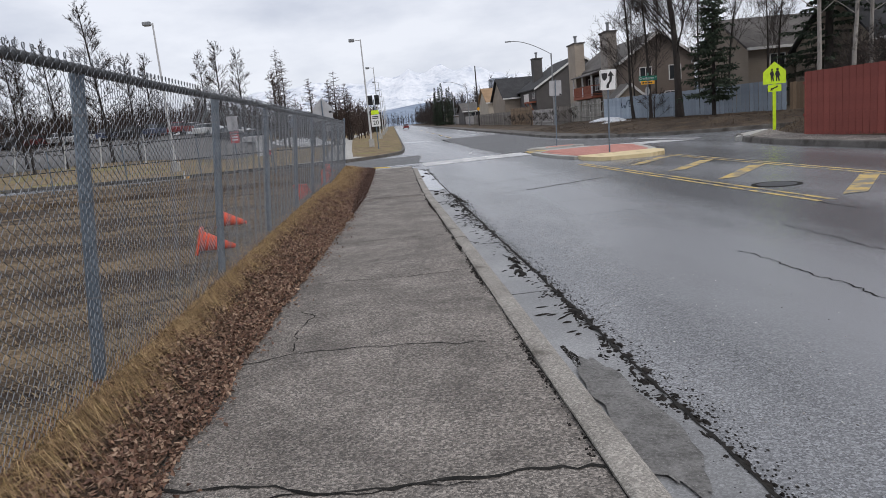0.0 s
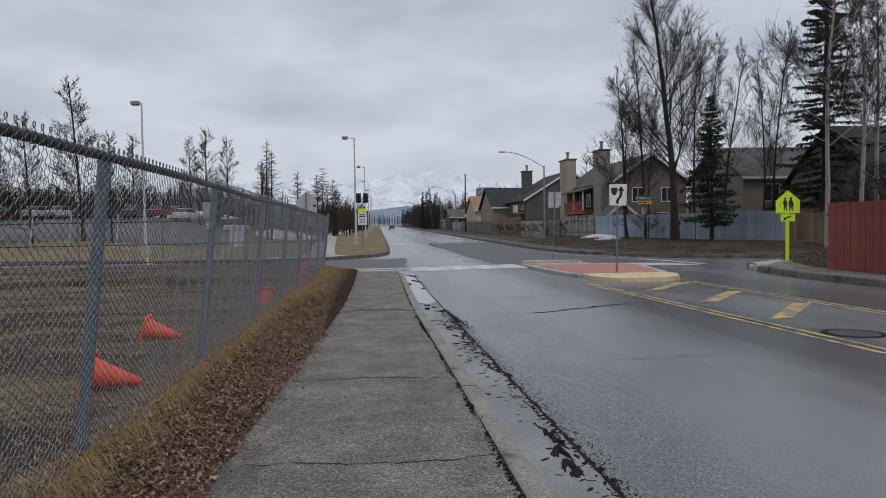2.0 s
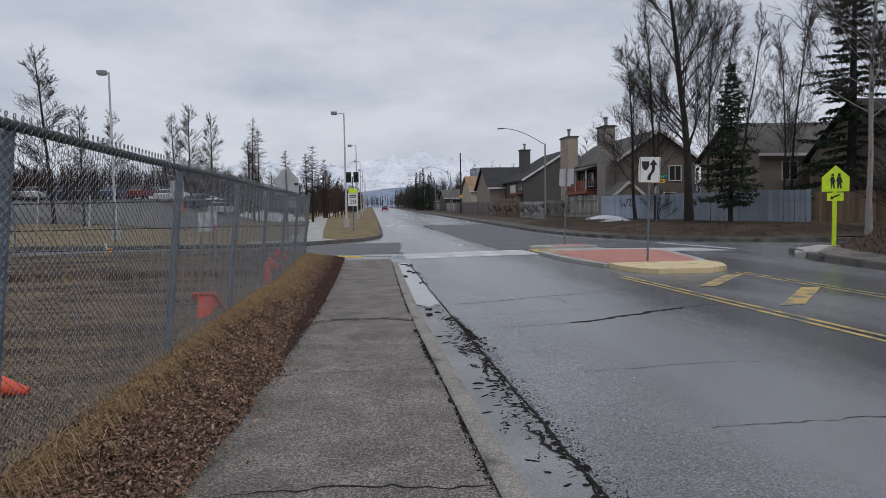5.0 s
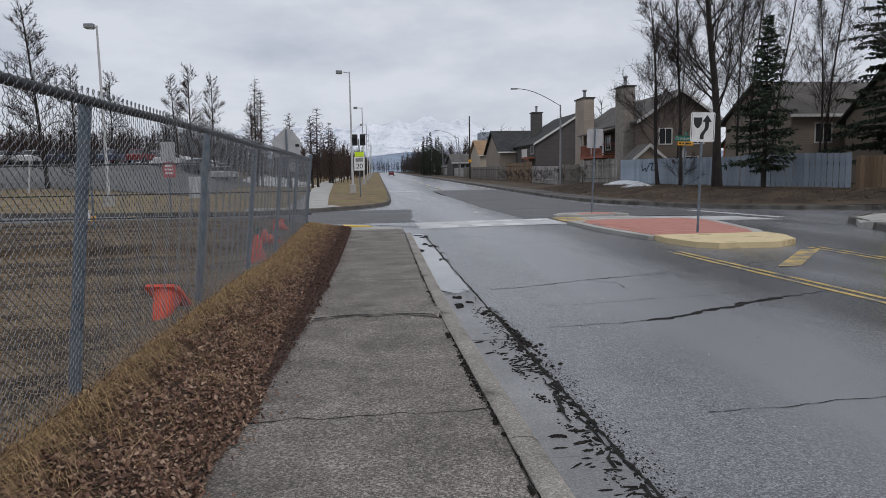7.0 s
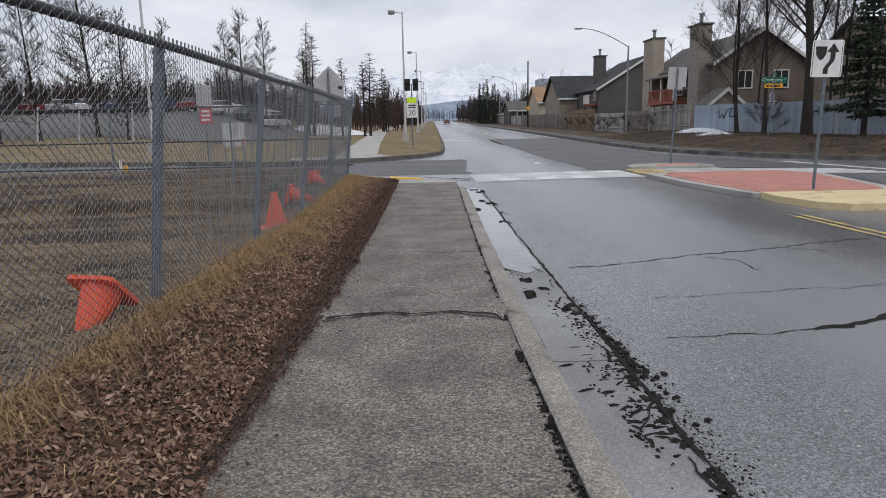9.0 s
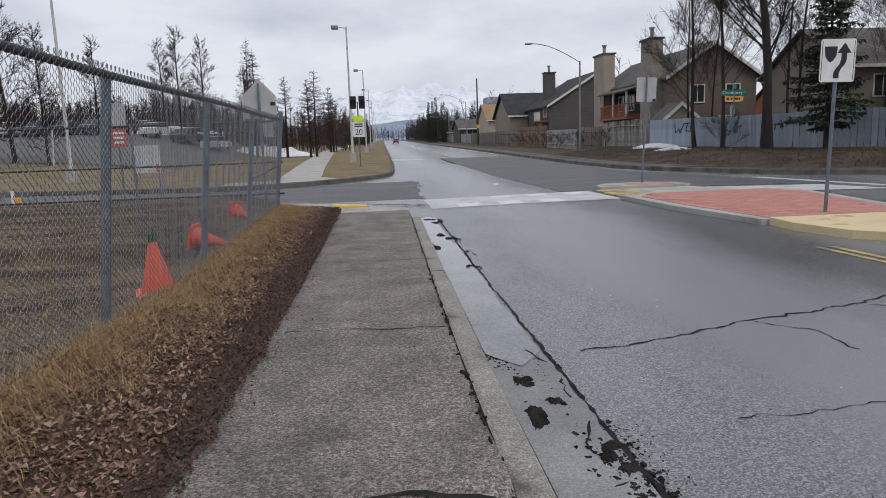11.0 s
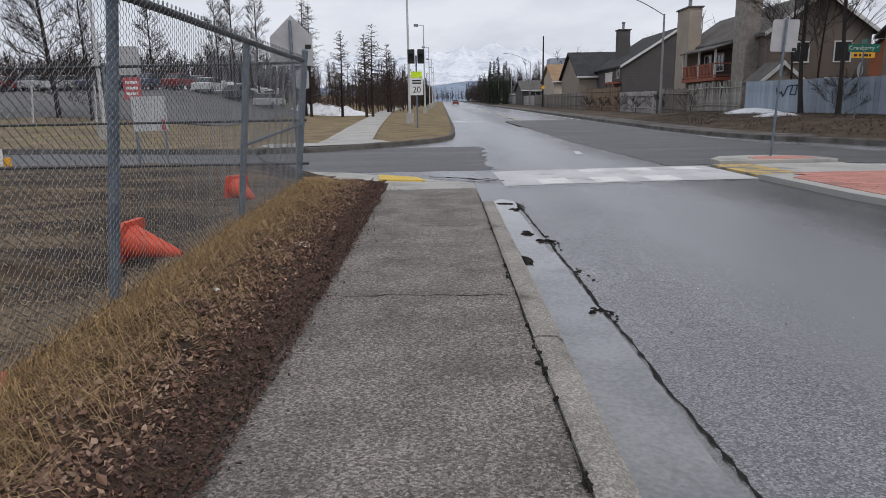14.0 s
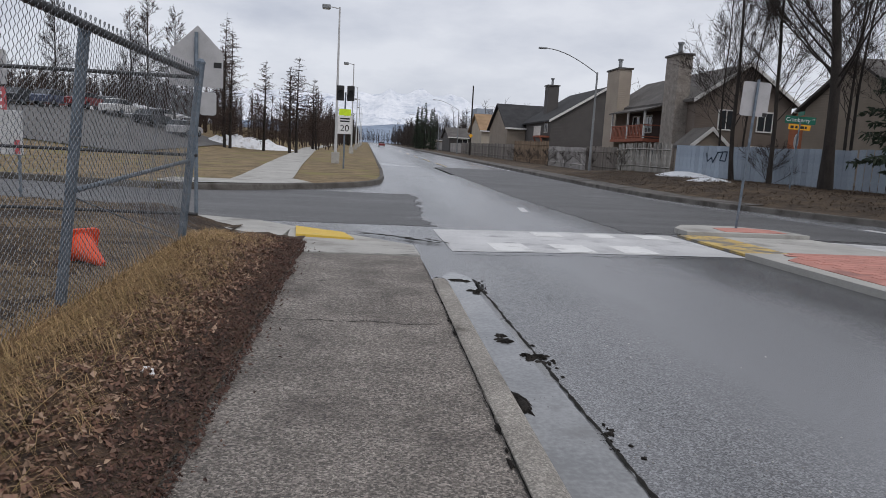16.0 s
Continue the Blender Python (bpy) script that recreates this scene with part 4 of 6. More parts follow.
# ---- cars ----
def car(colour, label, m, group="parked cars"):
    o = thing("car", label, "car", group, m)
    paintm = plain("car_paint", colour, 0.3, 0.2)
    b = bmesh.new()
    prism(b, [(-2.2, 0.35), (2.2, 0.35), (2.25, 0.75), (1.9, 0.92), (1.1, 1.0), (-1.9, 1.02), (-2.25, 0.9)], -0.88, 0.88)
    part("body", b, paintm, o)
    b = bmesh.new()
    prism(b, [(1.05, 0.99), (0.35, 1.46), (-1.2, 1.48), (-1.85, 1.0)], -0.76, 0.76)
    part("cabin", b, M_glass, o)
    b = bmesh.new()
    prism(b, [(0.4, 1.45), (0.3, 1.5), (-1.15, 1.52), (-1.25, 1.46)], -0.72, 0.72)
    part("roof", b, paintm, o)
    for x in (-1.35, 1.4):
        for y in (-0.88, 0.7):
            b = bmesh.new()
            rod(b, (x, y, 0.33), (x, y + 0.18, 0.33), 0.33, 0.33, 16)
            w = part("wheel", b, M_rubber, o)
            b = bmesh.new()
            rod(b, (x, y - 0.01, 0.33), (x, y + 0.19, 0.33), 0.19, 0.19, 12)
            part("rim", b, M_galv, w)
    return o


lotz = lambda x, y: 0.1 + T(y) + rise(x, y)
cars = [car((0.55, 0.55, 0.56), "silver parked car in the school lot", pose(-16, 90, lotz(-16, 90), 0, 0, 80)),
        car((0.04, 0.045, 0.05), "black parked car in the school lot", pose(-19, 90, lotz(-19, 90), 0, 0, 80)),
        car((0.7, 0.7, 0.7), "white parked car in the school lot", pose(-22, 90, lotz(-22, 90), 0, 0, 80)),
        car((0.22, 0.03, 0.03), "dark red parked car in the school lot", pose(-25, 90, lotz(-25, 90), 0, 0, 80)),
        car((0.08, 0.1, 0.16), "dark blue parked car in the school lot", pose(-28, 90, lotz(-28, 90), 0, 0, 80))]
for i in range(18):
    cx, cy = (-31 - 2.9 * i, 90.5) if i < 12 else (-20 - 5.3 * (i - 12), 97)
    copy_thing(cars[(i * 3 + 1) % 5], pose(cx, cy, lotz(cx, cy), 0, 0, 80 + 3 * math.sin(i)))
far_car = copy_thing(cars[3], pose(5.6 + sx(230), 230, T(230) - 0.12, 0, 0, 90))
far_car["label"] = "red car stopped far up the street"
lot = sheet("parking_lot", lambda y: lin(-75, -13, 50), lin(64, 100, 30), lambda x, y: 0.1 + T(y) + rise(x, y), mat("old_parking_asphalt", (0.085, 0.082, 0.08), (0.15, 0.145, 0.14), 0.9, 0.4, 20, 0.3, 0.01))
tagged(lot, "grey asphalt parking lot behind the school lawn", "parking lot", kind="structure")


# ---------------- houses and garden fences ----------------
def siding(name, c, pitch=5.5):
    m = mat(name, tuple(v * 0.85 for v in c), tuple(v * 1.1 for v in c), 0.85, 0.6, 30, 0.15, 0.01)
    n, l = m.node_tree.nodes, m.node_tree.links
    w = n.new("ShaderNodeTexWave")
    w.bands_direction, w.wave_profile = "Z", "SAW"
    w.inputs["Scale"].default_value = pitch / 3
    tc = n.new("ShaderNodeTexCoord")
    l.new(tc.outputs["Object"], w.inputs["Vector"])
    bp = n.new("ShaderNodeBump")
    bp.inputs["Strength"].default_value, bp.inputs["Distance"].default_value = 0.8, 0.03
    l.new(w.outputs["Fac"], bp.inputs["Height"])
    l.new(bp.outputs["Normal"], n["Principled BSDF"].inputs["Normal"])
    return m


M_taupe = siding("taupe_siding", (0.19, 0.155, 0.132))
M_darkgrey = siding("dark_grey_siding", (0.105, 0.098, 0.095))
M_cream = siding("cream_siding", (0.5, 0.44, 0.36))
M_beige = siding("beige_siding", (0.32, 0.27, 0.22))
M_roof = mat("weathered_shingles", (0.07, 0.064, 0.06), (0.13, 0.12, 0.112), 0.95, 0.8, 14, 0.6, 0.03)
M_roof_b = mat("black_shingles", (0.02, 0.02, 0.022), (0.045, 0.045, 0.047), 0.9, 0.8, 14, 0.5, 0.03)
M_roof_t = mat("tan_shingles", (0.25, 0.16, 0.09), (0.36, 0.24, 0.14), 0.95, 0.8, 14, 0.5, 0.03)
M_trim = plain("white_trim", (0.65, 0.64, 0.62), 0.7)
M_redwood = mat("red_stained_wood", (0.24, 0.075, 0.045), (0.36, 0.125, 0.075), 0.85, 3, 30, 0.3, 0.004)
M_oldwood = mat("weathered_boards", (0.14, 0.12, 0.105), (0.26, 0.235, 0.21), 0.95, 1.5, 30, 0.5, 0.01, rnd=0.35, stretch=(1, 1, 0.2))
M_brownwood = mat("brown_boards", (0.17, 0.115, 0.075), (0.28, 0.2, 0.13), 0.95, 1.5, 30, 0.5, 0.01, rnd=0.3, stretch=(1, 1, 0.2))
M_whitewood = mat("flaking_white_boards", (0.2, 0.19, 0.17), (0.42, 0.4, 0.37), 0.95, 3, 30, 0.5, 0.01, rnd=0.2, stain=(0.2, 0.18, 0.16), stain_scale=2.5, stain_at=0.6)
M_bluewood = mat("pale_blue_boards", (0.25, 0.3, 0.36), (0.36, 0.41, 0.47), 0.9, 1.0, 30, 0.3, 0.008, rnd=0.12, stain=(0.22, 0.25, 0.3), stain_scale=1.0)
M_redfence = mat("barn_red_boards", (0.19, 0.045, 0.035), (0.28, 0.075, 0.058), 0.85, 0.8, 30, 0.3, 0.006, rnd=0.1)
M_greyfence = mat("grey_panel", (0.3, 0.28, 0.27), (0.42, 0.4, 0.38), 0.9, 1.0, 30, 0.3, 0.006, rnd=0.2)


def window(parent, x, y, z, w, h, face):
    """face: 'x' looks towards -x, 'y' looks towards -y."""
    def bx(a0, a1, d0, d1, z0, z1):
        return (x - d1, x - d0, y + a0, y + a1, z + z0, z + z1) if face == "x" else (x + a0, x + a1, y - d1, y - d0, z + z0, z + z1)
    b = bmesh.new()
    t = 0.09
    for a in ((-w / 2 - t, w / 2 + t, 0.0, 0.06, h / 2, h / 2 + t), (-w / 2 - t, w / 2 + t, 0.0, 0.08, -h / 2 - t, -h / 2), (-w / 2 - t, -w / 2, 0.0, 0.06, -h / 2, h / 2),
              (w / 2, w / 2 + t, 0.0, 0.06, -h / 2, h / 2), (-0.03, 0.03, 0.0, 0.05, -h / 2, h / 2)):
        box(b, *bx(*a))
    wn_ = part("window", b, M_trim, parent)
    for a0, a1 in ((-w / 2, -0.03), (0.03, w / 2)):
        part("pane", box(bmesh.new(), *bx(a0, a1, 0.004, 0.02, -h / 2, h / 2)), M_glass, wn_)
    return wn_


M_chimney = mat("grey_tan_chimney_brick", (0.2, 0.175, 0.155), (0.36, 0.325, 0.29), 0.9, 2.5, 14, 0.8, 0.03, speck=(0.15, 0.13, 0.115), speck_at=0.58)
M_chimney2 = siding("pale_beige_siding", (0.4, 0.34, 0.28))


def chimney(parent, x0, x1, y0, y1, z0, z1, material):
    c = part("chimney", boxed(x0, x1, y0, y1, z0, z1), material, parent)
    part("cap", boxed(x0 - 0.12, x1 + 0.12, y0 - 0.12, y1 + 0.12, z1, z1 + 0.14), M_trim if material is M_beige else M_darkgrey, c)
    b = bmesh.new()
    xm, ym = (x0 + x1) / 2, (y0 + y1) / 2
    rod(b, (xm, ym, z1 + 0.1), (xm, ym, z1 + 0.9), 0.16, 0.16, 12)
    rod(b, (xm, ym, z1 + 0.9), (xm, ym, z1 + 1.05), 0.24, 0.24, 12)
    part("flue", b, M_pole_d, c)
    return c


def gable_house(name, label, x0, x1, y0, y1, zg, ze, zp, wall, roof, over=0.4, group="houses along the street"):
    """Ridge along y, gables facing -y and +y."""
    o = thing(name, label, "house", group)
    xm = (x0 + x1) / 2
    part("wall", prism(bmesh.new(), [(x0, zg), (x1, zg), (x1, ze), (xm, zp), (x0, ze)], y0, y1), wall, o)
    k = (zp - ze) / (xm - x0)
    for s in (-1, 1):
        xe = xm + s * (xm - x0 + over)
        zl = ze - k * over
        part("roof", prism(bmesh.new(), [(xm, zp + 0.03), (xm, zp + 0.22), (xe, zl + 0.22), (xe, zl + 0.03)], y0 - over, y1 + over), roof, o)
        part("barge_board", prism(bmesh.new(), [(xm, zp - 0.05), (xm, zp + 0.25), (xe, zl + 0.25), (xe, zl - 0.05)], y0 - over - 0.05, y0 - over - 0.005), M_trim, o)
    return o


# large taupe townhouse with two chimneys and a red balcony
th = gable_house("townhouse", "taupe two-storey townhouse with tall chimneys and red balcony", 24.6, 32.0, 67, 84, 0.2, 6.1, 8.6, M_taupe, M_roof)
chimney(th, 23.6, 24.62, 68.2, 70.3, 0.2, 9.2, M_chimney)
chimney(th, 23.5, 24.62, 79.3, 82.2, 0.2, 9.4, M_chimney2)
bal = part("balcony", boxed(23.0, 24.6, 72.0, 79.0, 3.0, 3.25), M_redwood, th)
# Flat panel on the wall; its dark colour stands for shade behind the balcony.
part("recess", boxed(24.5, 24.595, 72.3, 78.8, 3.25, 5.5), plain("painted_recess_shade", (0.05, 0.03, 0.025), 0.9), bal)
b = bmesh.new()
for z in (3.35, 4.25):
    box(b, 23.0, 23.08, 72.0, 79.0, z, z + 0.09)
    box(b, 23.0, 24.5, 72.0, 72.08, z, z + 0.09)
part("handrail", b, M_redwood, bal)
for i in range(24):
    part("baluster", boxed(23.02, 23.07, 72.05 + 0.3 * i, 72.05 + 0.3 * i + 0.13, 3.25, 4.28), M_redwood, bal)
part("awning", prism(bmesh.new(), [(22.8, 5.35), (24.6, 5.9), (24.6, 6.0), (22.8, 5.45)], 71.6, 79.2), M_roof, th)
for y in (72.1, 75.4, 78.9):
    part("post", boxed(23.0, 23.14, y - 0.07, y + 0.07, 3.2, 5.4), M_trim, th)
for y in (73.5, 77.4):
    window(th, 24.6, y, 2.0, 1.6, 1.0, "x")
for y in (74.5, 77.0):
    window(th, 24.49, y, 4.5, 1.3, 1.3, "x")
window(th, 24.6, 71.2, 5.0, 0.9, 1.5, "x")
for x, z in ((27.0, 4.7), (30.0, 4.7), (29.5, 2.2), (26.3, 2.2)):
    window(th, x, 67, z, 1.1, 1.3, "y")

h2 = gable_house("house", "dark grey house with a wide gable and small balcony", 23.0, 36.0, 98, 112, 0.5, 5.6, 9.6, M_darkgrey, M_roof_b)
chimney(h2, 24.6, 26.0, 106, 107.5, 5, 10.3, M_darkgrey)
bb = part("balcony", boxed(21.8, 23.0, 98.5, 101.5, 3.6, 3.8), M_redwood, h2)
for i in range(9):
    part("baluster", boxed(21.85, 21.92, 98.5 + 0.35 * i, 98.6 + 0.35 * i, 3.8, 4.8), M_trim, bb)
part("handrail", boxed(21.83, 21.94, 98.4, 101.6, 4.8, 4.9), M_trim, bb)
for y in (98.6, 101.4):
    b = bmesh.new()
    rod(b, (23.0, y, 1.6), (21.9, y, 3.6), 0.08, n=6)
    part("brace", b, M_redwood, bb)
window(h2, 23.0, 100, 4.9, 1.2, 1.2, "x")


def cross_house(name, label, x0, x1, y0, y1, zg, ze, zp, wall, roof, group="houses along the street"):
    """Ridge along x, eaves facing the camera and away."""
    o = thing(name, label, "house", group)
    ym = (y0 + y1) / 2
    b = bmesh.new()
    a = [b.verts.new((x0, y, z)) for y, z in ((y0, zg), (y1, zg), (y1, ze), (ym, zp), (y0, ze))]
    c = [b.verts.new((x1, y, z)) for y, z in ((y0, zg), (y1, zg), (y1, ze), (ym, zp), (y0, ze))]
    b.faces.new(a), b.faces.new(c)
    for i in range(5):
        b.faces.new((a[i], a[(i + 1) % 5], c[(i + 1) % 5], c[i]))
    bmesh.ops.recalc_face_normals(b, faces=b.faces)
    part("wall", b, wall, o)
    for s in (-1, 1):
        ye = ym + s * ((y1 - y0) / 2 + 0.5)
        zl = ze - 0.5 * (zp - ze) / ((y1 - y0) / 2)
        b = bmesh.new()
        q = [b.verts.new(v) for v in ((x0 - 0.4, ym, zp + 0.04), (x0 - 0.4, ym, zp + 0.22), (x0 - 0.4, ye, zl + 0.22), (x0 - 0.4, ye, zl + 0.04))]
        w = [b.verts.new((x1 + 0.4, v.co.y, v.co.z)) for v in q]
        b.faces.new(q), b.faces.new(w)
        for i in range(4):
            b.faces.new((q[i], q[(i + 1) % 4], w[(i + 1) % 4], w[i]))
        bmesh.ops.recalc_face_normals(b, faces=b.faces)
        part("roof", b, roof, o)
        part("gutter", boxed(x0 - 0.4, x1 + 0.4, min(ye, ye + s * 0.12), max(ye, ye + s * 0.12), zl - 0.02, zl + 0.2), M_trim, o)
    return o


h3 = cross_house("house", "grey house with a steep black shingle roof", 20.5, 27.5, 110, 122, 0.5, 5.0, 8.2, M_beige, M_roof_b)
h4 = cross_house("house", "cream house with a tan shingle roof", 21.6, 28.5, 135, 147, 0.8, 5.2, 8.0, M_cream, M_roof_t)
window(h4, 24.3, 135, 4.3, 1.8, 1.1, "y")
chimney(h4, 27.0, 28.2, 139, 140.5, 5, 8.9, M_beige)
h5 = cross_house("house", "low brown house with white window frames", 20.6, 27.0, 168, 180, 1.0, 4.4, 6.4, M_darkgrey, M_roof)
window(h5, 23.5, 168, 3.4, 2.2, 1.3, "y")
h6 = cross_house("house", "far low grey house beside the street", 20.6, 27.0, 205, 216, 1.3, 4.2, 6.2, M_beige, M_roof_b)

# houses behind the blue fence
h7 = cross_house("house", "beige house with a dark shingle roof behind trees", 31, 40, 55, 64, 0.4, 5.6, 8.2, M_beige, M_roof)
window(h7, 33.5, 55, 4.2, 1.2, 1.3, "y")
h8 = cross_house("house", "grey house with white trim behind the red fence", 34.5, 46, 45, 54, 0.4, 5.0, 8.6, M_beige, M_roof_b)
for x in (36.5, 39.5, 42.5):
    window(h8, x, 45, 4.0, 1.2, 1.3, "y")
porch = part("porch", prism(bmesh.new(), [(36.2, 2.7), (38.0, 3.8), (39.8, 2.7), (39.8, 2.5), (36.2, 2.5)], 42.5, 45), M_trim, h8)
part("porch_front", prism(bmesh.new(), [(36.6, 2.72), (38.0, 3.58), (39.4, 2.72)], 42.44, 42.49), plain("porch_green", (0.05, 0.12, 0.08), 0.8), porch)
for x in (36.4, 39.5):
    part("post", boxed(x, x + 0.16, 42.6, 42.76, 0.5, 2.52), M_trim, h8)
h9 = cross_house("house", "orange-brown house behind the spruce", 44, 52, 78, 88, 0.5, 4.6, 7.4, siding("orange_siding", (0.4, 0.14, 0.07)), M_roof)
window(h9, 47, 78, 3.4, 1.6, 1.3, "y")
# Distant tower; its blue-grey colour carries the haze.
part("sky_block", boxed(63, 72, 380, 392, 0, 24.5), plain("haze_tinted_block", (0.34, 0.38, 0.44), 0.9), thing("tower_block", "apartment tower in pale haze-tinted colour far behind the houses", "building"))


def board_fence(name, label, pts, zf, h, w, t, material, jitter=0.02, lean=0.0, rails=True, cap=None):
    """Upright boards along a line in plan; each board is a part."""
    o = thing(name, label, "fence", "garden fences")
    me = None
    rs = random.Random(name + label)
    for (x0, y0), (x1, y1) in zip(pts, pts[1:]):
        L = math.hypot(x1 - x0, y1 - y0)
        a = math.atan2(y1 - y0, x1 - x0)
        n = max(1, int(L / (w + 0.012)))
        for i in range(n):
            f = (i + 0.5) / n
            x, y = x0 + (x1 - x0) * f, y0 + (y1 - y0) * f
            if me is None:
                ob = part("board", boxed(-w / 2, w / 2, -t / 2, t / 2, -0.3, h), material, o)
                me = ob.data
            else:
                ob = new("board", me)
                ob.parent = o
            ob.matrix_basis = Matrix.Translation((x, y, zf(x, y) + rs.uniform(-jitter, jitter))) @ Matrix.Rotation(a, 4, "Z") @ Matrix.Rotation(radians(rs.uniform(-lean, lean)), 4, "Y")
        if rails:
            for z in (0.45, h - 0.4):
                b = bmesh.new()
                off = Vector((-math.sin(a), math.cos(a), 0)) * -0.05
                p0, p1 = Vector((x0, y0, zf(x0, y0) + z)) - off, Vector((x1, y1, zf(x1, y1) + z)) - off
                rod(b, p0, p1, 0.04, n=4)
                part("rail", b, material, o)
    return o


fz = lambda x, y: ne_z(x, y) - 0.02
board_fence("board_fence", "weathered pale blue board fence with graffiti", [(20.8, 61.5), (22.6, 56.5), (24.6, 50.5)], fz, 1.95, 0.3, 0.03, M_bluewood, 0.015, 0.3)
board_fence("board_fence", "pale blue board fence running behind the spruce", [(24.6, 50.4), (26.2, 47.4), (27.8, 44.4)], fz, 2.0, 0.3, 0.03, M_bluewood, 0.015, 0.3)
board_fence("board_fence", "dark brown board fence beside the side street", [(27.9, 44.2), (31, 39.5)], fz, 1.8, 0.2, 0.03, M_brownwood, 0.03, 0.5)
board_fence("board_fence", "leaning flaking white picket fence", [(20.6, 61.8), (19.9, 66.0), (19.7, 68.5)], fz, 2.0, 0.14, 0.03, M_whitewood, 0.06, 5.0)
fy = lambda x, y: T(y) + 0.15
board_fence("board_fence", "dark weathered board fence beside the street lamp", [(19.7, 68.6), (19.6, 75)], fy, 2.0, 0.2, 0.03, M_oldwood, 0.05, 1.0)
board_fence("board_fence", "grey panel fence below the dark house", [(19.6, 75.2), (19.8, 87)], fy, 1.9, 0.6, 0.03, M_greyfence, 0.02, 0.2)
board_fence("board_fence", "tall brown board fence beside the street", [(19.8, 87.2), (20.0, 103)], fy, 2.4, 0.25, 0.03, M_brownwood, 0.08, 1.0)
board_fence("board_fence", "long grey board fence further up the street", [(20.0, 103.2), (20.6, 150)], fy, 2.0, 0.6, 0.03, M_oldwood, 0.06, 0.5)
board_fence("board_fence", "far pale board fence up the street", [(20.6, 150.4), (22.0, 230)], fy, 1.9, 1.2, 0.03, M_greyfence, 0.08, 0.3)
board_fence("board_fence", "tall barn-red board fence on the verge", [(16.1, 24.2), (24, 25.2)], lambda x, y: 0.32, 2.0, 0.3, 0.03, M_redfence, 0.01, 0.1)
board_fence("board_fence", "barn-red board fence along the sidewalk", [(16.1, 24.1), (16.4, 17.8)], lambda x, y: 0.32, 2.0, 0.3, 0.03, M_redfence, 0.01, 0.1)
board_fence("board_fence", "taller barn-red fence section along the sidewalk", [(16.6, 17.5), (16.7, 4)], lambda x, y: 0.36, 2.1, 0.3, 0.03, M_redfence, 0.01, 0.1)

gr = thing("graffiti", "dark scrawl of paint on the blue fence", "graffiti")
M_graf = plain("dark_blue_spray", (0.02, 0.04, 0.07), 0.8)
b = bmesh.new()
g0, g1 = Vector((21.6, 59.3)), Vector((22.25, 57.5))
gdir = (g1 - g0).normalized()
gn = Vector((gdir.y, -gdir.x)) * -0.05
gpts = [(0.1, 1.5), (0.2, 1.0), (0.5, 1.25), (0.6, 0.95), (0.9, 1.5), (0.9, 1.55), (1.3, 1.6), (1.1, 1.1), (1.5, 1.05), (1.6, 1.6), (1.35, 1.6)]
gz = ne_z(21.9, 58.4)
for (u0, v0), (u1, v1) in zip(gpts, gpts[1:]):
    p0, p1 = g0 + gdir * u0 - gn * 0.5 * -1, g0 + gdir * u1 - gn * 0.5 * -1
    rod(b, (g0.x + gdir.x * u0 - 0.045, g0.y + gdir.y * u0 - 0.02, gz + v0), (g0.x + gdir.x * u1 - 0.045, g0.y + gdir.y * u1 - 0.02, gz + v1), 0.03, n=4)
part("scrawl", b, M_graf, gr)
shed = gable_house("garden_shed", "small grey garden shed behind the fence", 22.6, 25.2, 63.2, 65.4, 0.3, 2.6, 3.7, M_beige, M_roof, 0.2, "")


# ---------------- trees ----------------
def tube(verts, faces, pts, radii, n):
    base = len(verts)
    for i, p in enumerate(pts):
        d = (pts[min(i + 1, len(pts) - 1)] - pts[max(i - 1, 0)])
        a = d.orthogonal().normalized()
        c = d.normalized().cross(a)
        for k in range(n):
            t = 2 * math.pi * k / n
            verts.append(p + (a * math.cos(t) + c * math.sin(t)) * radii[i])
    for i in range(len(pts) - 1):
        for k in range(n):
            q, w = base + i * n + k, base + i * n + (k + 1) % n
            faces.append((q, w, w + n, q + n))


def wander(rs, p, d, length, steps, wob, lift):
    pts = [p.copy()]
    d = d.normalized()
    for i in range(steps):
        d = (d + Vector((rs.uniform(-wob, wob), rs.uniform(-wob, wob), rs.uniform(-wob, wob) + lift))).normalized()
        pts.append(pts[-1] + d * length / steps)
    return pts


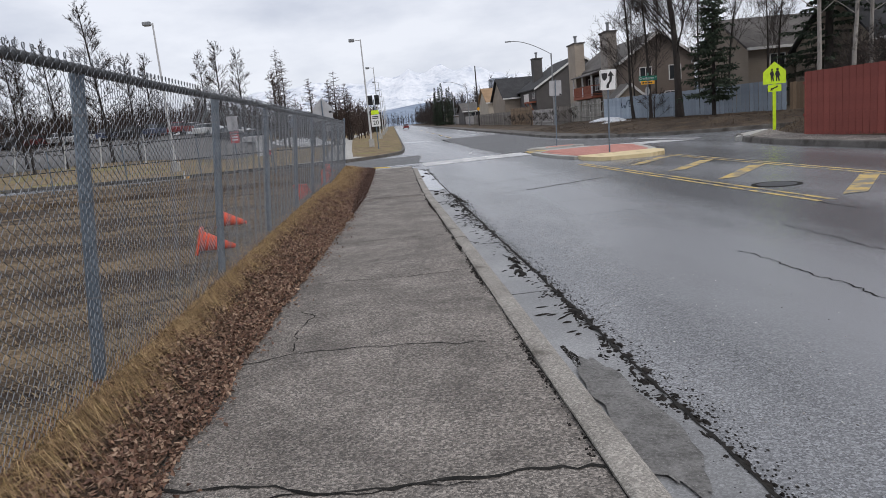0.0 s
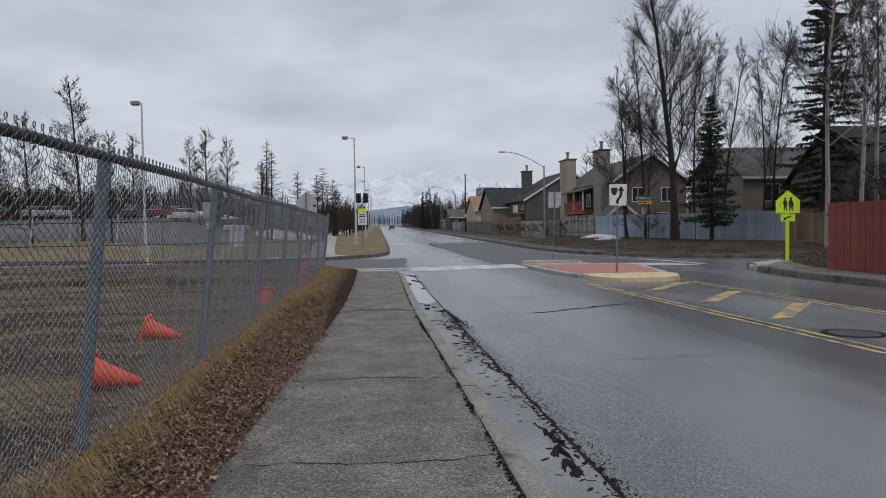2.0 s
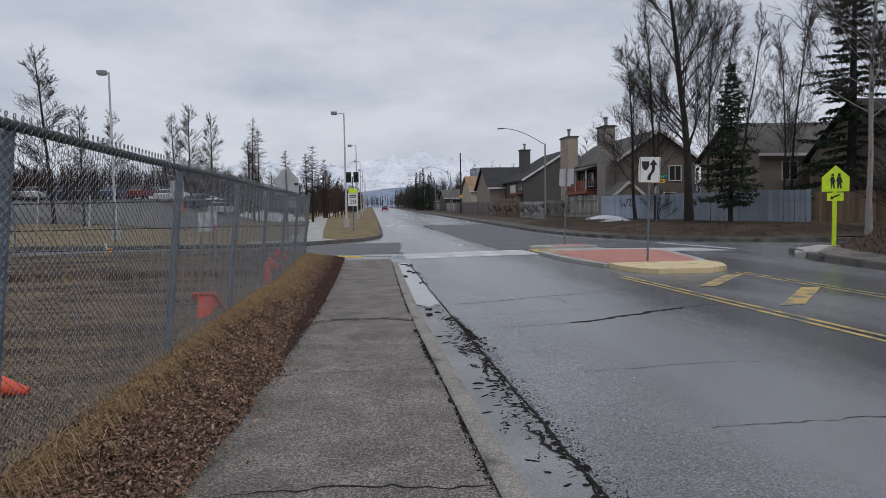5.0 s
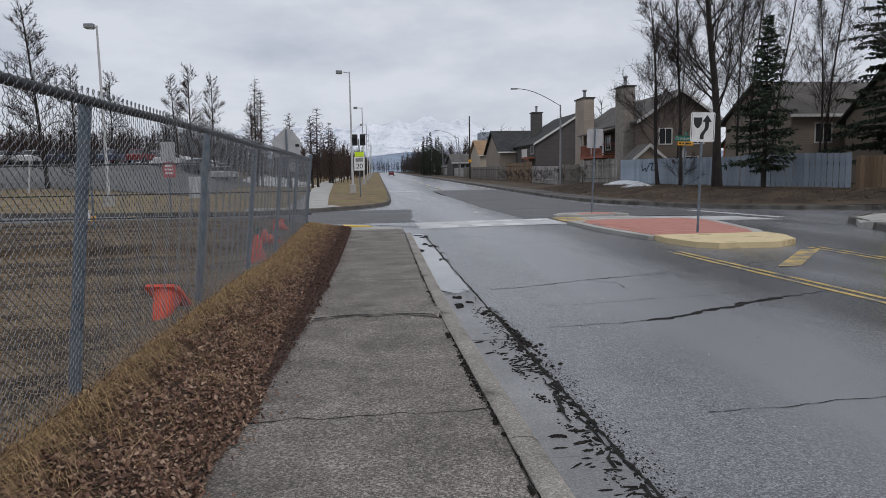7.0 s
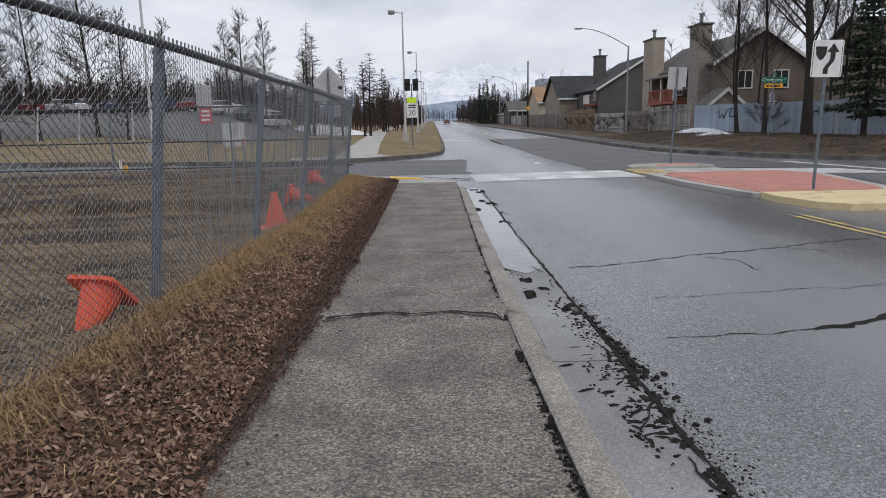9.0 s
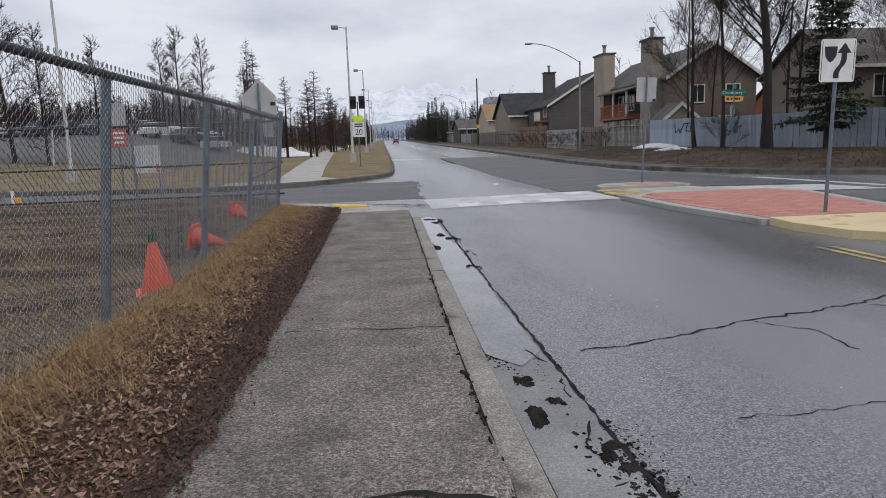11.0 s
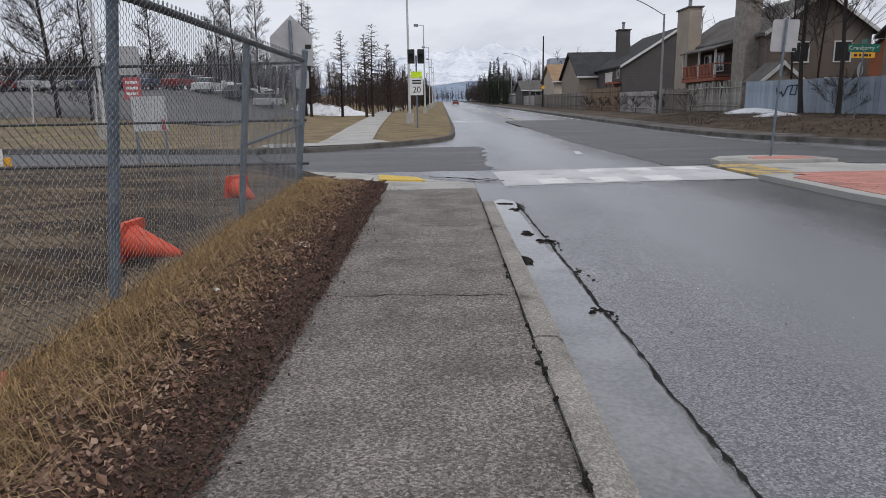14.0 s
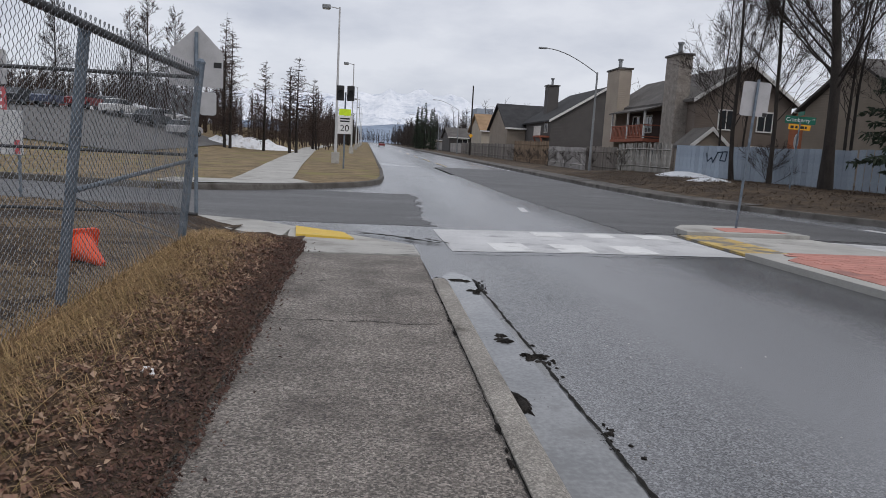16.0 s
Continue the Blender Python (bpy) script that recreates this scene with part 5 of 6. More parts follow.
def bare_tree(name, label, seed, h, r, spread=0.35, first=0.25, limbs=16, subs=7, twigs=6, bark=None, lean=(0, 0), lift=0.08, m=None, twig_mat=None, wide=0.55, group="bare trees", rise=0.38, bend=0.05):
    rs = random.Random(seed)
    tv, tf, cv, cf = [], [], [], []
    trunk = wander(rs, Vector((0, 0, -0.2)), Vector((lean[0], lean[1], 1)), h, 9, bend, 0.03)
    rad = [r * (1 - 0.9 * i / 9) ** 0.9 + 0.01 for i in range(10)]
    rad[0] *= 1.35
    tube(tv, tf, trunk, rad, 9)
    for i in range(limbs):
        f = first + (0.97 - first) * (i + rs.random()) / limbs
        k = min(8, int(f * 9))
        p = trunk[k].lerp(trunk[k + 1], f * 9 - k)
        a = rs.uniform(0, 2 * math.pi)
        L = h * wide * (1.08 - f) * rs.uniform(0.7, 1.15) + 0.5
        d = Vector((math.cos(a) * spread, math.sin(a) * spread, rise + 0.42 * f))
        lp = wander(rs, p, d, L, 5, 0.16, lift)
        lr = max(0.012, rad[k] * 0.26)
        tube(tv, tf, lp, [lr * (1 - 0.8 * j / 5) for j in range(6)], 5)
        for s in range(subs):
            g = rs.uniform(0.2, 1.0)
            kk = min(4, int(g * 5))
            sp = lp[kk].lerp(lp[kk + 1], g * 5 - kk)
            sd = (lp[kk + 1] - lp[kk]).normalized() + Vector((rs.uniform(-0.9, 0.9), rs.uniform(-0.9, 0.9), rs.uniform(-0.3, 0.7)))
            sl = L * rs.uniform(0.25, 0.5) * (1.1 - 0.4 * g)
            spts = wander(rs, sp, sd, sl, 3, 0.2, lift * 0.6)
            sr = max(0.011, lr * 0.34)
            tube(cv, cf, spts, [sr, sr * 0.75, sr * 0.5, sr * 0.25], 3)
            for w in range(twigs):
                q = spts[rs.randint(1, 3)]
                wd = sd.normalized() + Vector((rs.uniform(-1, 1), rs.uniform(-1, 1), rs.uniform(-0.5, 0.8)))
                wp = wander(rs, q, wd, sl * rs.uniform(0.3, 0.65), 2, 0.25, 0.0)
                tube(cv, cf, wp, [max(0.008, sr * 0.5), 0.0065, 0.004], 3)
    o = thing(name, label, "tree", group, m)
    mesh_ob("trunk", tv, tf, bark or M_bark, o, True)
    mesh_ob("crown", cv, cf, twig_mat or M_twig, o)
    return o


def spruce(name, label, seed, h, r, base_w, m, density=46, first=0.12, group="spruce trees", droop=0.22):
    rs = random.Random(seed)
    tv, tf, cv, cf = [], [], [], []
    trunk = wander(rs, Vector((0, 0, -0.2)), Vector((0, 0, 1)), h, 6, 0.02, 0.03)
    tube(tv, tf, trunk, [r * (1 - i / 6.2) for i in range(7)], 8)
    z = h * first
    while z < h * 0.985:
        f = z / h
        bl = base_w * (1.02 - f) ** 0.85 * rs.uniform(0.75, 1.15)
        for i in range(rs.randint(4, 6)):
            a = rs.uniform(0, 2 * math.pi)
            L = bl * rs.uniform(0.6, 1.15)
            d = Vector((math.cos(a), math.sin(a), 0.15 - droop * 1.6 * (1 - f)))
            bp = wander(rs, Vector((0, 0, z)), d, L, 5, 0.08, 0.02)
            tube(tv, tf, bp, [0.025 * (1 - j / 5.5) + 0.004 for j in range(6)], 3)
            for q in range(int(density * (0.35 + 0.65 * L / base_w))):
                g = rs.uniform(0.12, 1.0)
                kk = min(4, int(g * 5))
                p = bp[kk].lerp(bp[kk + 1], g * 5 - kk)
                side = Vector((-d.y, d.x, 0)) * rs.uniform(-1, 1) + Vector((d.x, d.y, 0)) * rs.uniform(-0.1, 0.7) + Vector((0, 0, rs.uniform(-0.75, 0.15)))
                side = side.normalized() * rs.uniform(0.14, 0.42) * (0.6 + 0.5 * L / base_w)
                w = side.cross(Vector((rs.uniform(-1, 1), rs.uniform(-1, 1), rs.uniform(-1, 1)))).normalized() * rs.uniform(0.03, 0.065)
                k = len(cv)
                mid = p + side * 0.5
                cv += [p, mid + w, p + side, mid - w]
                cf.append((k, k + 1, k + 2, k + 3))
        z += h * rs.uniform(0.014, 0.026)
    o = thing(name, label, "tree", group, m)
    mesh_ob("trunk", tv, tf, M_bark, o, True)
    mesh_ob("crown", cv, cf, M_needle, o)
    return o


def larch(seed, h, m, stems=1):
    """Bare conical larch: straight stem with many thin level twigs."""
    rs = random.Random(seed)
    tv, tf, cv, cf = [], [], [], []
    for s in range(stems):
        off = Vector((rs.uniform(-0.9, 0.9), rs.uniform(-0.5, 0.5), 0)) if stems > 1 else Vector()
        hh = h * (1 - 0.1 * s)
        trunk = wander(rs, off + Vector((0, 0, -0.2)), Vector((0, 0, 1)), hh, 6, 0.015, 0.02)
        tube(tv, tf, trunk, [0.16 * (1 - i / 6.3) for i in range(7)], 7)
        for i in range(170):
            f = rs.uniform(0.14, 0.98)
            k = min(5, int(f * 6))
            p = trunk[k].lerp(trunk[k + 1], f * 6 - k)
            a = rs.uniform(0, 2 * math.pi)
            L = (0.3 + 2.1 * (1 - f) ** 0.8) * rs.uniform(0.5, 1.1)
            bp = wander(rs, p, Vector((math.cos(a), math.sin(a), rs.uniform(-0.15, 0.35))), L, 3, 0.12, 0.03)
            tube(cv, cf, bp, [0.022, 0.018, 0.013, 0.006], 3)
            for t in range(7):
                q = bp[rs.randint(1, 3)]
                w = wander(rs, q, Vector((rs.uniform(-1, 1), rs.uniform(-1, 1), rs.uniform(-0.8, 0.5))), L * rs.uniform(0.15, 0.35), 2, 0.2, 0)
                tube(cv, cf, w, [0.017, 0.013, 0.007], 3)
    o = thing("larch_tree", "bare dark conical larch with fine twigs", "tree", "larch trees", m)
    mesh_ob("trunk", tv, tf, M_bark, o, True)
    mesh_ob("crown", cv, cf, M_twig2, o)
    return o


# trees at the north-east corner
bare_tree("cottonwood_tree", "tall dark leafless cottonwood in front of the fence", 3, 21, 0.27, 0.56, 0.22, 46, 15, 12, m=pose(22.9, 50.2, ne_z(22.9, 50.2) - 0.03), wide=0.36, lift=0.07, rise=0.42)
bare_tree("birch_tree", "slender leaning leafless birch beside the blue fence", 8, 13.5, 0.12, 0.5, 0.2, 28, 11, 10, lean=(-0.05, 0.0), m=pose(21.6, 56.2, ne_z(21.6, 56.2) - 0.03), wide=0.34, lift=0.05)
bare_tree("birch_tree", "slender leafless birch with dark twigs", 12, 15, 0.11, 0.42, 0.22, 26, 11, 9, m=pose(21.8, 53.0, ne_z(21.8, 53.0) - 0.03), wide=0.34, lift=0.07)
T1 = bare_tree("bare_tree", "thin leafless tree behind the fence", 21, 15, 0.08, 0.4, 0.22, 24, 10, 9, m=pose(25.9, 53, ne_z(25.9, 53) - 0.03), wide=0.3, lift=0.1)
for x, y, s, a in ((27.6, 52, 1.0, 90), (28.6, 56, 1.1, 40), (29.6, 50, 0.9, 200), (33, 54, 1.1, 20), (24.0, 62, 0.85, 120), (27, 64.5, 0.9, 10)):
    copy_thing(T1, pose(x, y, ne_z(x, y) - 0.05, 4 * math.sin(x), 3 * math.cos(y), a) @ Matrix.Scale(s, 4))
B1 = bare_tree("birch_tree", "pale-barked leafless birch behind the red fence", 31, 15, 0.12, 0.66, 0.34, 34, 12, 10, bark=M_birch, m=pose(23.2, 34, 0.3), wide=0.36, lift=0.05, rise=0.3)
copy_thing(B1, pose(25.4, 34.6, 0.3, 2, 1, 140))
copy_thing(B1, pose(27.9, 36.5, 0.3, -3, 2, 250))
bare_tree("shrub", "tangled leafless shrub below the trees", 41, 4.5, 0.06, 0.9, 0.05, 26, 9, 8, m=pose(26.5, 36.5, 0.3), wide=0.7, lift=0.02, group="shrubs")
S1 = bare_tree("shrub", "small leafless shrub beside the fence", 42, 2.0, 0.03, 0.9, 0.05, 18, 7, 6, m=pose(22.6, 54.3, ne_z(22.6, 54.3)), wide=0.8, lift=0.1, group="shrubs")
for x, y, s in ((29, 38, 1.6), (31, 40, 1.9), (25, 30.5, 1.8), (19.4, 67, 0.7), (19.2, 73, 0.8), (19.0, 79, 0.7), (18.9, 84, 0.8), (19.2, 92, 0.7), (19.3, 99, 0.7), (28.5, 35, 1.7)):
    copy_thing(S1, pose(x, y, (ne_z(x, y) if y > 38 else 0.4) - 0.05, 0, 0, x * 40) @ Matrix.Scale(s, 4))
spruce("spruce_tree", "small dark green spruce in front of the fence", 5, 9.9, 0.16, 2.5, pose(23.5, 46.0, ne_z(23.5, 46.0)), 62, 0.13)
spruce("spruce_tree", "tall dense dark spruce beside the houses", 6, 24, 0.35, 3.7, pose(33.2, 48.0, 0.4), 180, 0.08)
spruce("spruce_tree", "dark spruce behind the spruce row", 7, 15, 0.25, 3.0, pose(35.5, 43.5, 0.4), 50, 0.1)

# school side
LA = larch(51, 13.3, pose(-11.8, 90, 0.4), 2)
larch(52, 9.0, pose(-8.5, 90, 0.4))
LC = larch(53, 9.4, pose(-5.4, 88, 0.4), 2)
copy_thing(LC, pose(-4.6, 112, 0.6, 0, 0, 120))
copy_thing(LA, pose(-13.5, 97, 0.5, 0, 0, 70) @ Matrix.Scale(0.85, 4))
Y1 = bare_tree("young_tree", "slender leafless young tree with dense upright twigs", 61, 9.6, 0.1, 0.6, 0.14, 70, 9, 6, bark=M_bark, m=pose(-21.3, 63, rise(-21.3, 63)), wide=0.18, lift=0.04, group="row of young trees", rise=0.16, bend=0.015)
rs = random.Random(5)
for i in range(20):
    x = -24.2 - 2.6 * i + rs.uniform(-0.6, 0.6)
    ty = 62 + rs.uniform(-3, 4)
    copy_thing(Y1, pose(x, ty, rise(x, ty), rs.uniform(-3, 3), rs.uniform(-3, 3), rs.uniform(0, 360)) @ Matrix.Scale(rs.uniform(1.1, 1.5), 4))
for x, y, s in ((-17.5, 92, 1.25), (-20.3, 93, 1.3), (-24, 100, 1.2), (-15.0, 104, 1.1), (-31, 98, 1.2)):
    copy_thing(Y1, pose(x, y, 0.4 + rise(x, y), 0, 0, x * 33) @ Matrix.Scale(s, 4))


def woods(name, label, spots, seed, material, hmin=4, hmax=8):
    """Far leafless woods: stems with rising twigs."""
    rs = random.Random(seed)
    v, f = [], []
    for x, y, z in spots:
        h = rs.uniform(hmin, hmax)
        lean = Vector((rs.uniform(-0.1, 0.1), rs.uniform(-0.1, 0.1), 1))
        tube(v, f, [Vector((x, y, z - 0.5)), Vector((x, y, z)) + lean * h], [0.09, 0.02], 3)
        for i in range(46):
            g = rs.uniform(0.12, 0.95)
            p = Vector((x, y, z)) + lean * h * g
            d = Vector((rs.uniform(-1, 1), rs.uniform(-1, 1), rs.uniform(0.1, 1.3))).normalized() * h * rs.uniform(0.12, 0.36) * (1.1 - g * 0.7)
            tube(v, f, [p, p + d * 0.6 + Vector((0, 0, 0.1)), p + d], [0.03, 0.022, 0.008], 3)
    ob = mesh_ob(name, v, f, material)
    return tagged(ob, label, "woods", kind="stuff")


rs = random.Random(9)
woods("woods", "dark leafless woods behind the school parking lot", [(x, y, 0.5 + rise(x, y) + 0.03 * (y - 100)) for x, y in [(rs.uniform(-95, -16), rs.uniform(102, 130)) for i in range(1000)]], 1, M_twig2, 2.6, 5.4)
woods("woods", "brown leafless thicket beside the far sidewalk", [(-9 + rs.uniform(-9, 6.0) + sx(y), y, T(y)) for y in [rs.uniform(112, 330) for i in range(380)]], 2, M_twig2, 4, 8)
woods("woods", "bare trees along the far end of the street", [(24 + rs.uniform(-1, 26) + sx(y), y, T(y)) for y in [rs.uniform(150, 420) for i in range(420)]], 3, M_twig, 6, 12)
woods("woods", "bare trees between the far houses", [(rs.uniform(30, 70), rs.uniform(95, 170), 0.6) for i in range(150)], 4, M_twig, 6, 11)
woods("woods", "bare trees closing the end of the street", [(rs.uniform(-30, 60), rs.uniform(520, 600), T(560)) for i in range(160)], 6, M_twig, 6, 11)
woods("woods", "dark bare trees crowding the far street", [(rs.uniform(15, 27) + sx(y), y, T(y)) for y in [rs.uniform(235, 420) for i in range(280)]], 7, M_twig, 6, 11)
woods("woods", "dark brown thicket beyond the far lawn", [(rs.uniform(-16, -3) + sx(y), y, T(y)) for y in [rs.uniform(200, 400) for i in range(260)]], 8, M_twig2, 5, 9)
P1 = spruce("spruce_tree", "narrow dark spruce far along the street", 15, 12.5, 0.2, 2.0, pose(18.3, 200, T(200)), 40, 0.05, "far spruce trees")
for x, y, s in ((16.6, 204, 0.8), (19.3, 194, 0.85), (17.4, 212, 0.95), (20.4, 199, 0.9), (-1.6, 196, 0.62), (-0.6, 215, 0.55), (22.0, 206, 0.8), (19.2, 220, 1.0)):
    copy_thing(P1, pose(x, y, T(y), 0, 0, x * 50) @ Matrix.Scale(s, 4))


# ---------------- snow ----------------
def heap(name, label, x, y, z, rx, ry, h, seed, a=0):
    b = bmesh.new()
    n, k = 26, 8
    rings = []
    for j in range(k + 1):
        g = j / k
        rings.append([b.verts.new((math.cos(2 * math.pi * i / n) * rx * g * (1 + 0.25 * nz(i * 0.5, seed)), math.sin(2 * math.pi * i / n) * ry * g * (1 + 0.25 * nz(i * 0.5, seed + 3)),
                                   h * (1 - g * g) * (1 + 0.5 * nz(i * 0.4 + j, seed + 7)) - 0.05)) for i in range(n)])
    for r, s in zip(rings, rings[1:]):
        for i in range(n):
            b.faces.new((r[i], s[i], s[(i + 1) % n], r[(i + 1) % n]))
    bmesh.ops.remove_doubles(b, verts=b.verts, dist=0.001)
    bmesh.ops.recalc_face_normals(b, faces=b.faces)
    ob = part(name, b, M_snow, smooth=True)
    ob.matrix_basis = pose(x, y, z, 0, 0, a)
    return tagged(ob, label, "snow", "snow heaps")


heap("snowbank", "long dirty white snow heap behind the larches", -12.2, 97, 0.4, 6.0, 2.5, 1.35, 1)
heap("snowbank", "low old snow heap beside the parking lot", -24, 99.5, lotz(-24, 99.5), 6, 2, 1.0, 2)
heap("snowbank", "thin patch of melting snow below the blue fence", 20.3, 59.2, ne_z(20.3, 59.2), 1.6, 2.4, 0.35, 3, 12)
heap("snowbank", "flat patch of melting snow on the verge", 19.6, 54.6, ne_z(19.6, 54.6), 1.2, 1.5, 0.22, 4)

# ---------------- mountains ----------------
# Haze and ridge shading are mixed into this snow and rock colour.
M_mount = mat("haze_paled_snowy_rock", (0.62, 0.66, 0.72), (0.84, 0.86, 0.9), 1.0, 0.012, 0.05, 0.0, stain=(0.4, 0.45, 0.55), stain_scale=0.02, stain_at=0.55, stretch=(1, 0.3, 2.0))
# Blue of the woods is air haze put straight into the base colour.
M_hill = mat("haze_tinted_woods", (0.17, 0.22, 0.3), (0.27, 0.33, 0.42), 1.0, 0.01, 0.08, 0.0, stain=(0.45, 0.5, 0.56), stain_scale=0.012, stain_at=0.6)


def crest(x):
    return interp(x, [(-2000, 120), (-700, 150), (-236, 195), (-60, 190), (60, 208), (190, 222), (300, 218), (380, 208), (440, 178), (600, 150), (1200, 130), (2200, 100)])


def mount_z(x, y):
    g = (y - 2200) / 700
    ridge = 1 - abs(g - 0.45) / 0.55 if g < 1 else 0
    k = noise.fractal(Vector((x * 0.008, y * 0.005, 3.3)), 1.0, 2.0, 6)
    r = 1 - abs(noise.noise(Vector((x * 0.009, y * 0.004, 8.1)))) * 1.3
    return max(-10, (crest(x) * max(0, ridge) ** 0.85) * (0.82 + 0.16 * r) + 16 * k * max(0, ridge))


tagged(sheet("backdrop_mountains", lambda y: lin(-1600, 1900, 240), lin(2200, 2900, 50), mount_z, M_mount, smooth=False), "snow-covered mountain range with haze mixed into its colour", "mountains", kind="structure")
tagged(sheet("backdrop_hills", lambda y: lin(-1200, 1600, 90), lin(1500, 2000, 14), lambda x, y: -5 + 70 * max(0, 1 - abs(y - 1780) / 240) * (0.85 + 0.35 * noise.noise(Vector((x * 0.004, y * 0.004, 1)))), M_hill), "wooded foothills coloured blue to stand for haze", "hills", kind="structure")


# ---------------- leaf litter, grass, cracks, mud ----------------
rs = random.Random(77)


def mixes(y):
    """Share of grass on the bank along the fence."""
    return interp(y, [(-6, 0.34), (5, 0.26), (9, 0.13), (15, 0.14), (18, 0.4), (21, 0.55), (31, 0.55)])


lv, lf = [], []
dv, df = [], []
for i in range(100000):
    y = rs.uniform(-1, 30.5)
    xl = walk_left(y)
    f = rs.random() ** (0.75 if y < 18 else 0.55)
    if rs.random() < mixes(y) * (1.15 - f) * 0.9:
        continue
    x = FB - 0.1 + (xl + 0.06 - FB + 0.1) * f
    if rs.random() < 0.012:
        x = xl + abs(rs.gauss(0, 0.12))
    z = berm(x, y) if x < xl else 0.0
    s = rs.uniform(0.009, 0.022) * (1.4 if rs.random() < 0.12 else 1.0)
    c = Vector((x, y, z + rs.uniform(0.0, 0.026)))
    a = Vector((rs.uniform(-1, 1), rs.uniform(-1, 1), rs.uniform(-0.7, 0.7))).normalized()
    b = a.cross(Vector((rs.uniform(-0.5, 0.5), rs.uniform(-0.5, 0.5), 1))).normalized()
    up = a.cross(b)
    damp = y > 14 and xl - x < 0.32 * min(1.0, (y - 14) / 5) * rs.uniform(0.5, 1.2)
    tv_, tf_ = (dv, df) if damp else (lv, lf)
    s *= 0.72 if damp else 1.0
    k = len(tv_)
    curl = up * s * rs.uniform(-0.7, 0.9)
    w0, w1 = rs.uniform(0.4, 0.8), rs.uniform(0.35, 0.75)
    tv_ += [c - a * s, c - b * s * w0 + curl, c + (a * 0.6 - b * 0.45) * s + curl * 0.5, c + a * s * 1.2, c + (a * 0.3 + b * w1) * s + curl]
    tf_ += [(k, k + 1, k + 2), (k, k + 2, k + 3), (k, k + 3, k + 4)]
tagged(mesh_ob("leaf_litter", lv, lf, M_leaf), "dense brown dead leaves on the bank", "leaf litter", kind="stuff")
tagged(mesh_ob("damp_leaves", dv, df, M_mulch), "damp dark brown leaf mulch along the sidewalk edge", "leaf litter", kind="stuff")


def blade(v, f, p, d, L, w, sag):
    side = Vector((-d.y, d.x, 0)).normalized() * w
    mid = p + d * L * 0.55
    tip = p + d * L + Vector((0, 0, -sag * L))
    k = len(v)
    v += [p - side, p + side, mid + side * 0.8, mid - side * 0.8, tip]
    f += [(k, k + 1, k + 2, k + 3), (k + 3, k + 2, k + 4)]


gv, gf = [], []
for i in range(10500):
    y = rs.uniform(-1, 30.0)
    xl = walk_left(y)
    f = rs.random() ** 1.5
    if rs.random() > mixes(y) * (1.35 - 1.25 * f) + 0.55 * (f < 0.3):
        continue
    x = FB - 0.06 + (xl - (0.2 if y < 16 else 0.38) - FB) * f
    a0 = rs.uniform(-0.9, 0.9)
    tuft = rs.randint(9, 26)
    for k in range(tuft):
        a = a0 + rs.gauss(0, 1.2)
        d = Vector((math.cos(a), math.sin(a), rs.uniform(0.05, 0.6))).normalized()
        px, py = x + rs.gauss(0, 0.04), y + rs.gauss(0, 0.05)
        blade(gv, gf, Vector((px, py, berm(px, py) - 0.01)), d, rs.uniform(0.08, 0.3) * (1.25 if y > 17 else 1.0), rs.uniform(0.0009, 0.0022), rs.uniform(0.35, 1.1))
tagged(mesh_ob("dry_grass", gv, gf, M_grass), "matted dry yellow grass along the fence foot", "grass", kind="stuff")

gv, gf = [], []
for i in range(60000):
    d0 = rs.random() ** 1.7 * 7
    x, y = FB - 0.05 - d0, rs.uniform(1, 28)
    if nz(x, y, 0.6, 4.0) + 0.35 - 0.05 * d0 < rs.uniform(-0.4, 0.4):
        continue
    a = rs.uniform(0, 6.28)
    d = Vector((math.cos(a), math.sin(a), rs.uniform(0.05, 0.5))).normalized()
    blade(gv, gf, Vector((x, y, berm(x, y) - 0.005)), d, rs.uniform(0.06, 0.17), rs.uniform(0.003, 0.006), rs.uniform(0.1, 0.5))
M_grass2 = island_mat("flattened_field_grass", [(0.21, 0.15, 0.09), (0.34, 0.255, 0.155), (0.1, 0.068, 0.04), (0.43, 0.33, 0.21)])
tagged(mesh_ob("field_grass", gv, gf, M_grass2), "flattened dry grass on the muddy field", "grass", kind="stuff")


def walk_z(x, y):
    return 0.012 * nz(x, y, 0.9) + 0.006 * nz(x, y, 3) - 0.02 + (0.035 * math.exp(-((y - 16.62) / 0.5) ** 2) if y > 16.5 else 0)


def crack(pts, w, zf, seed, jag=0.05, name="crack", label="jagged dark crack across the pavement"):
    r = random.Random(seed)
    line = []
    for (x0, y0), (x1, y1) in zip(pts, pts[1:]):
        n = max(2, int(math.hypot(x1 - x0, y1 - y0) / 0.07))
        for i in range(n):
            f = i / n
            line.append((x0 + (x1 - x0) * f, y0 + (y1 - y0) * f))
    line.append(pts[-1])
    v, fc = [], []
    off = 0
    for i, (x, y) in enumerate(line):
        a, b = line[max(0, i - 1)], line[min(len(line) - 1, i + 1)]
        d = Vector((b[0] - a[0], b[1] - a[1]))
        if d.length < 1e-6:
            d = Vector((1, 0))
        d.normalize()
        off = off * 0.72 + r.gauss(0, jag * 0.3)
        ww = w * r.uniform(0.25, 1.25)
        cx, cy = x - d.y * off, y + d.x * off
        z = zf(cx, cy) + 0.004
        v += [(cx - d.y * ww / 2, cy + d.x * ww / 2, z), (cx + d.y * ww / 2, cy - d.x * ww / 2, z)]
    for i in range(len(line) - 1):
        fc.append((2 * i, 2 * i + 1, 2 * i + 3, 2 * i + 2))
    return tagged(mesh_ob(name, v, fc, M_crack), label, "crack", "pavement cracks", kind="structure")


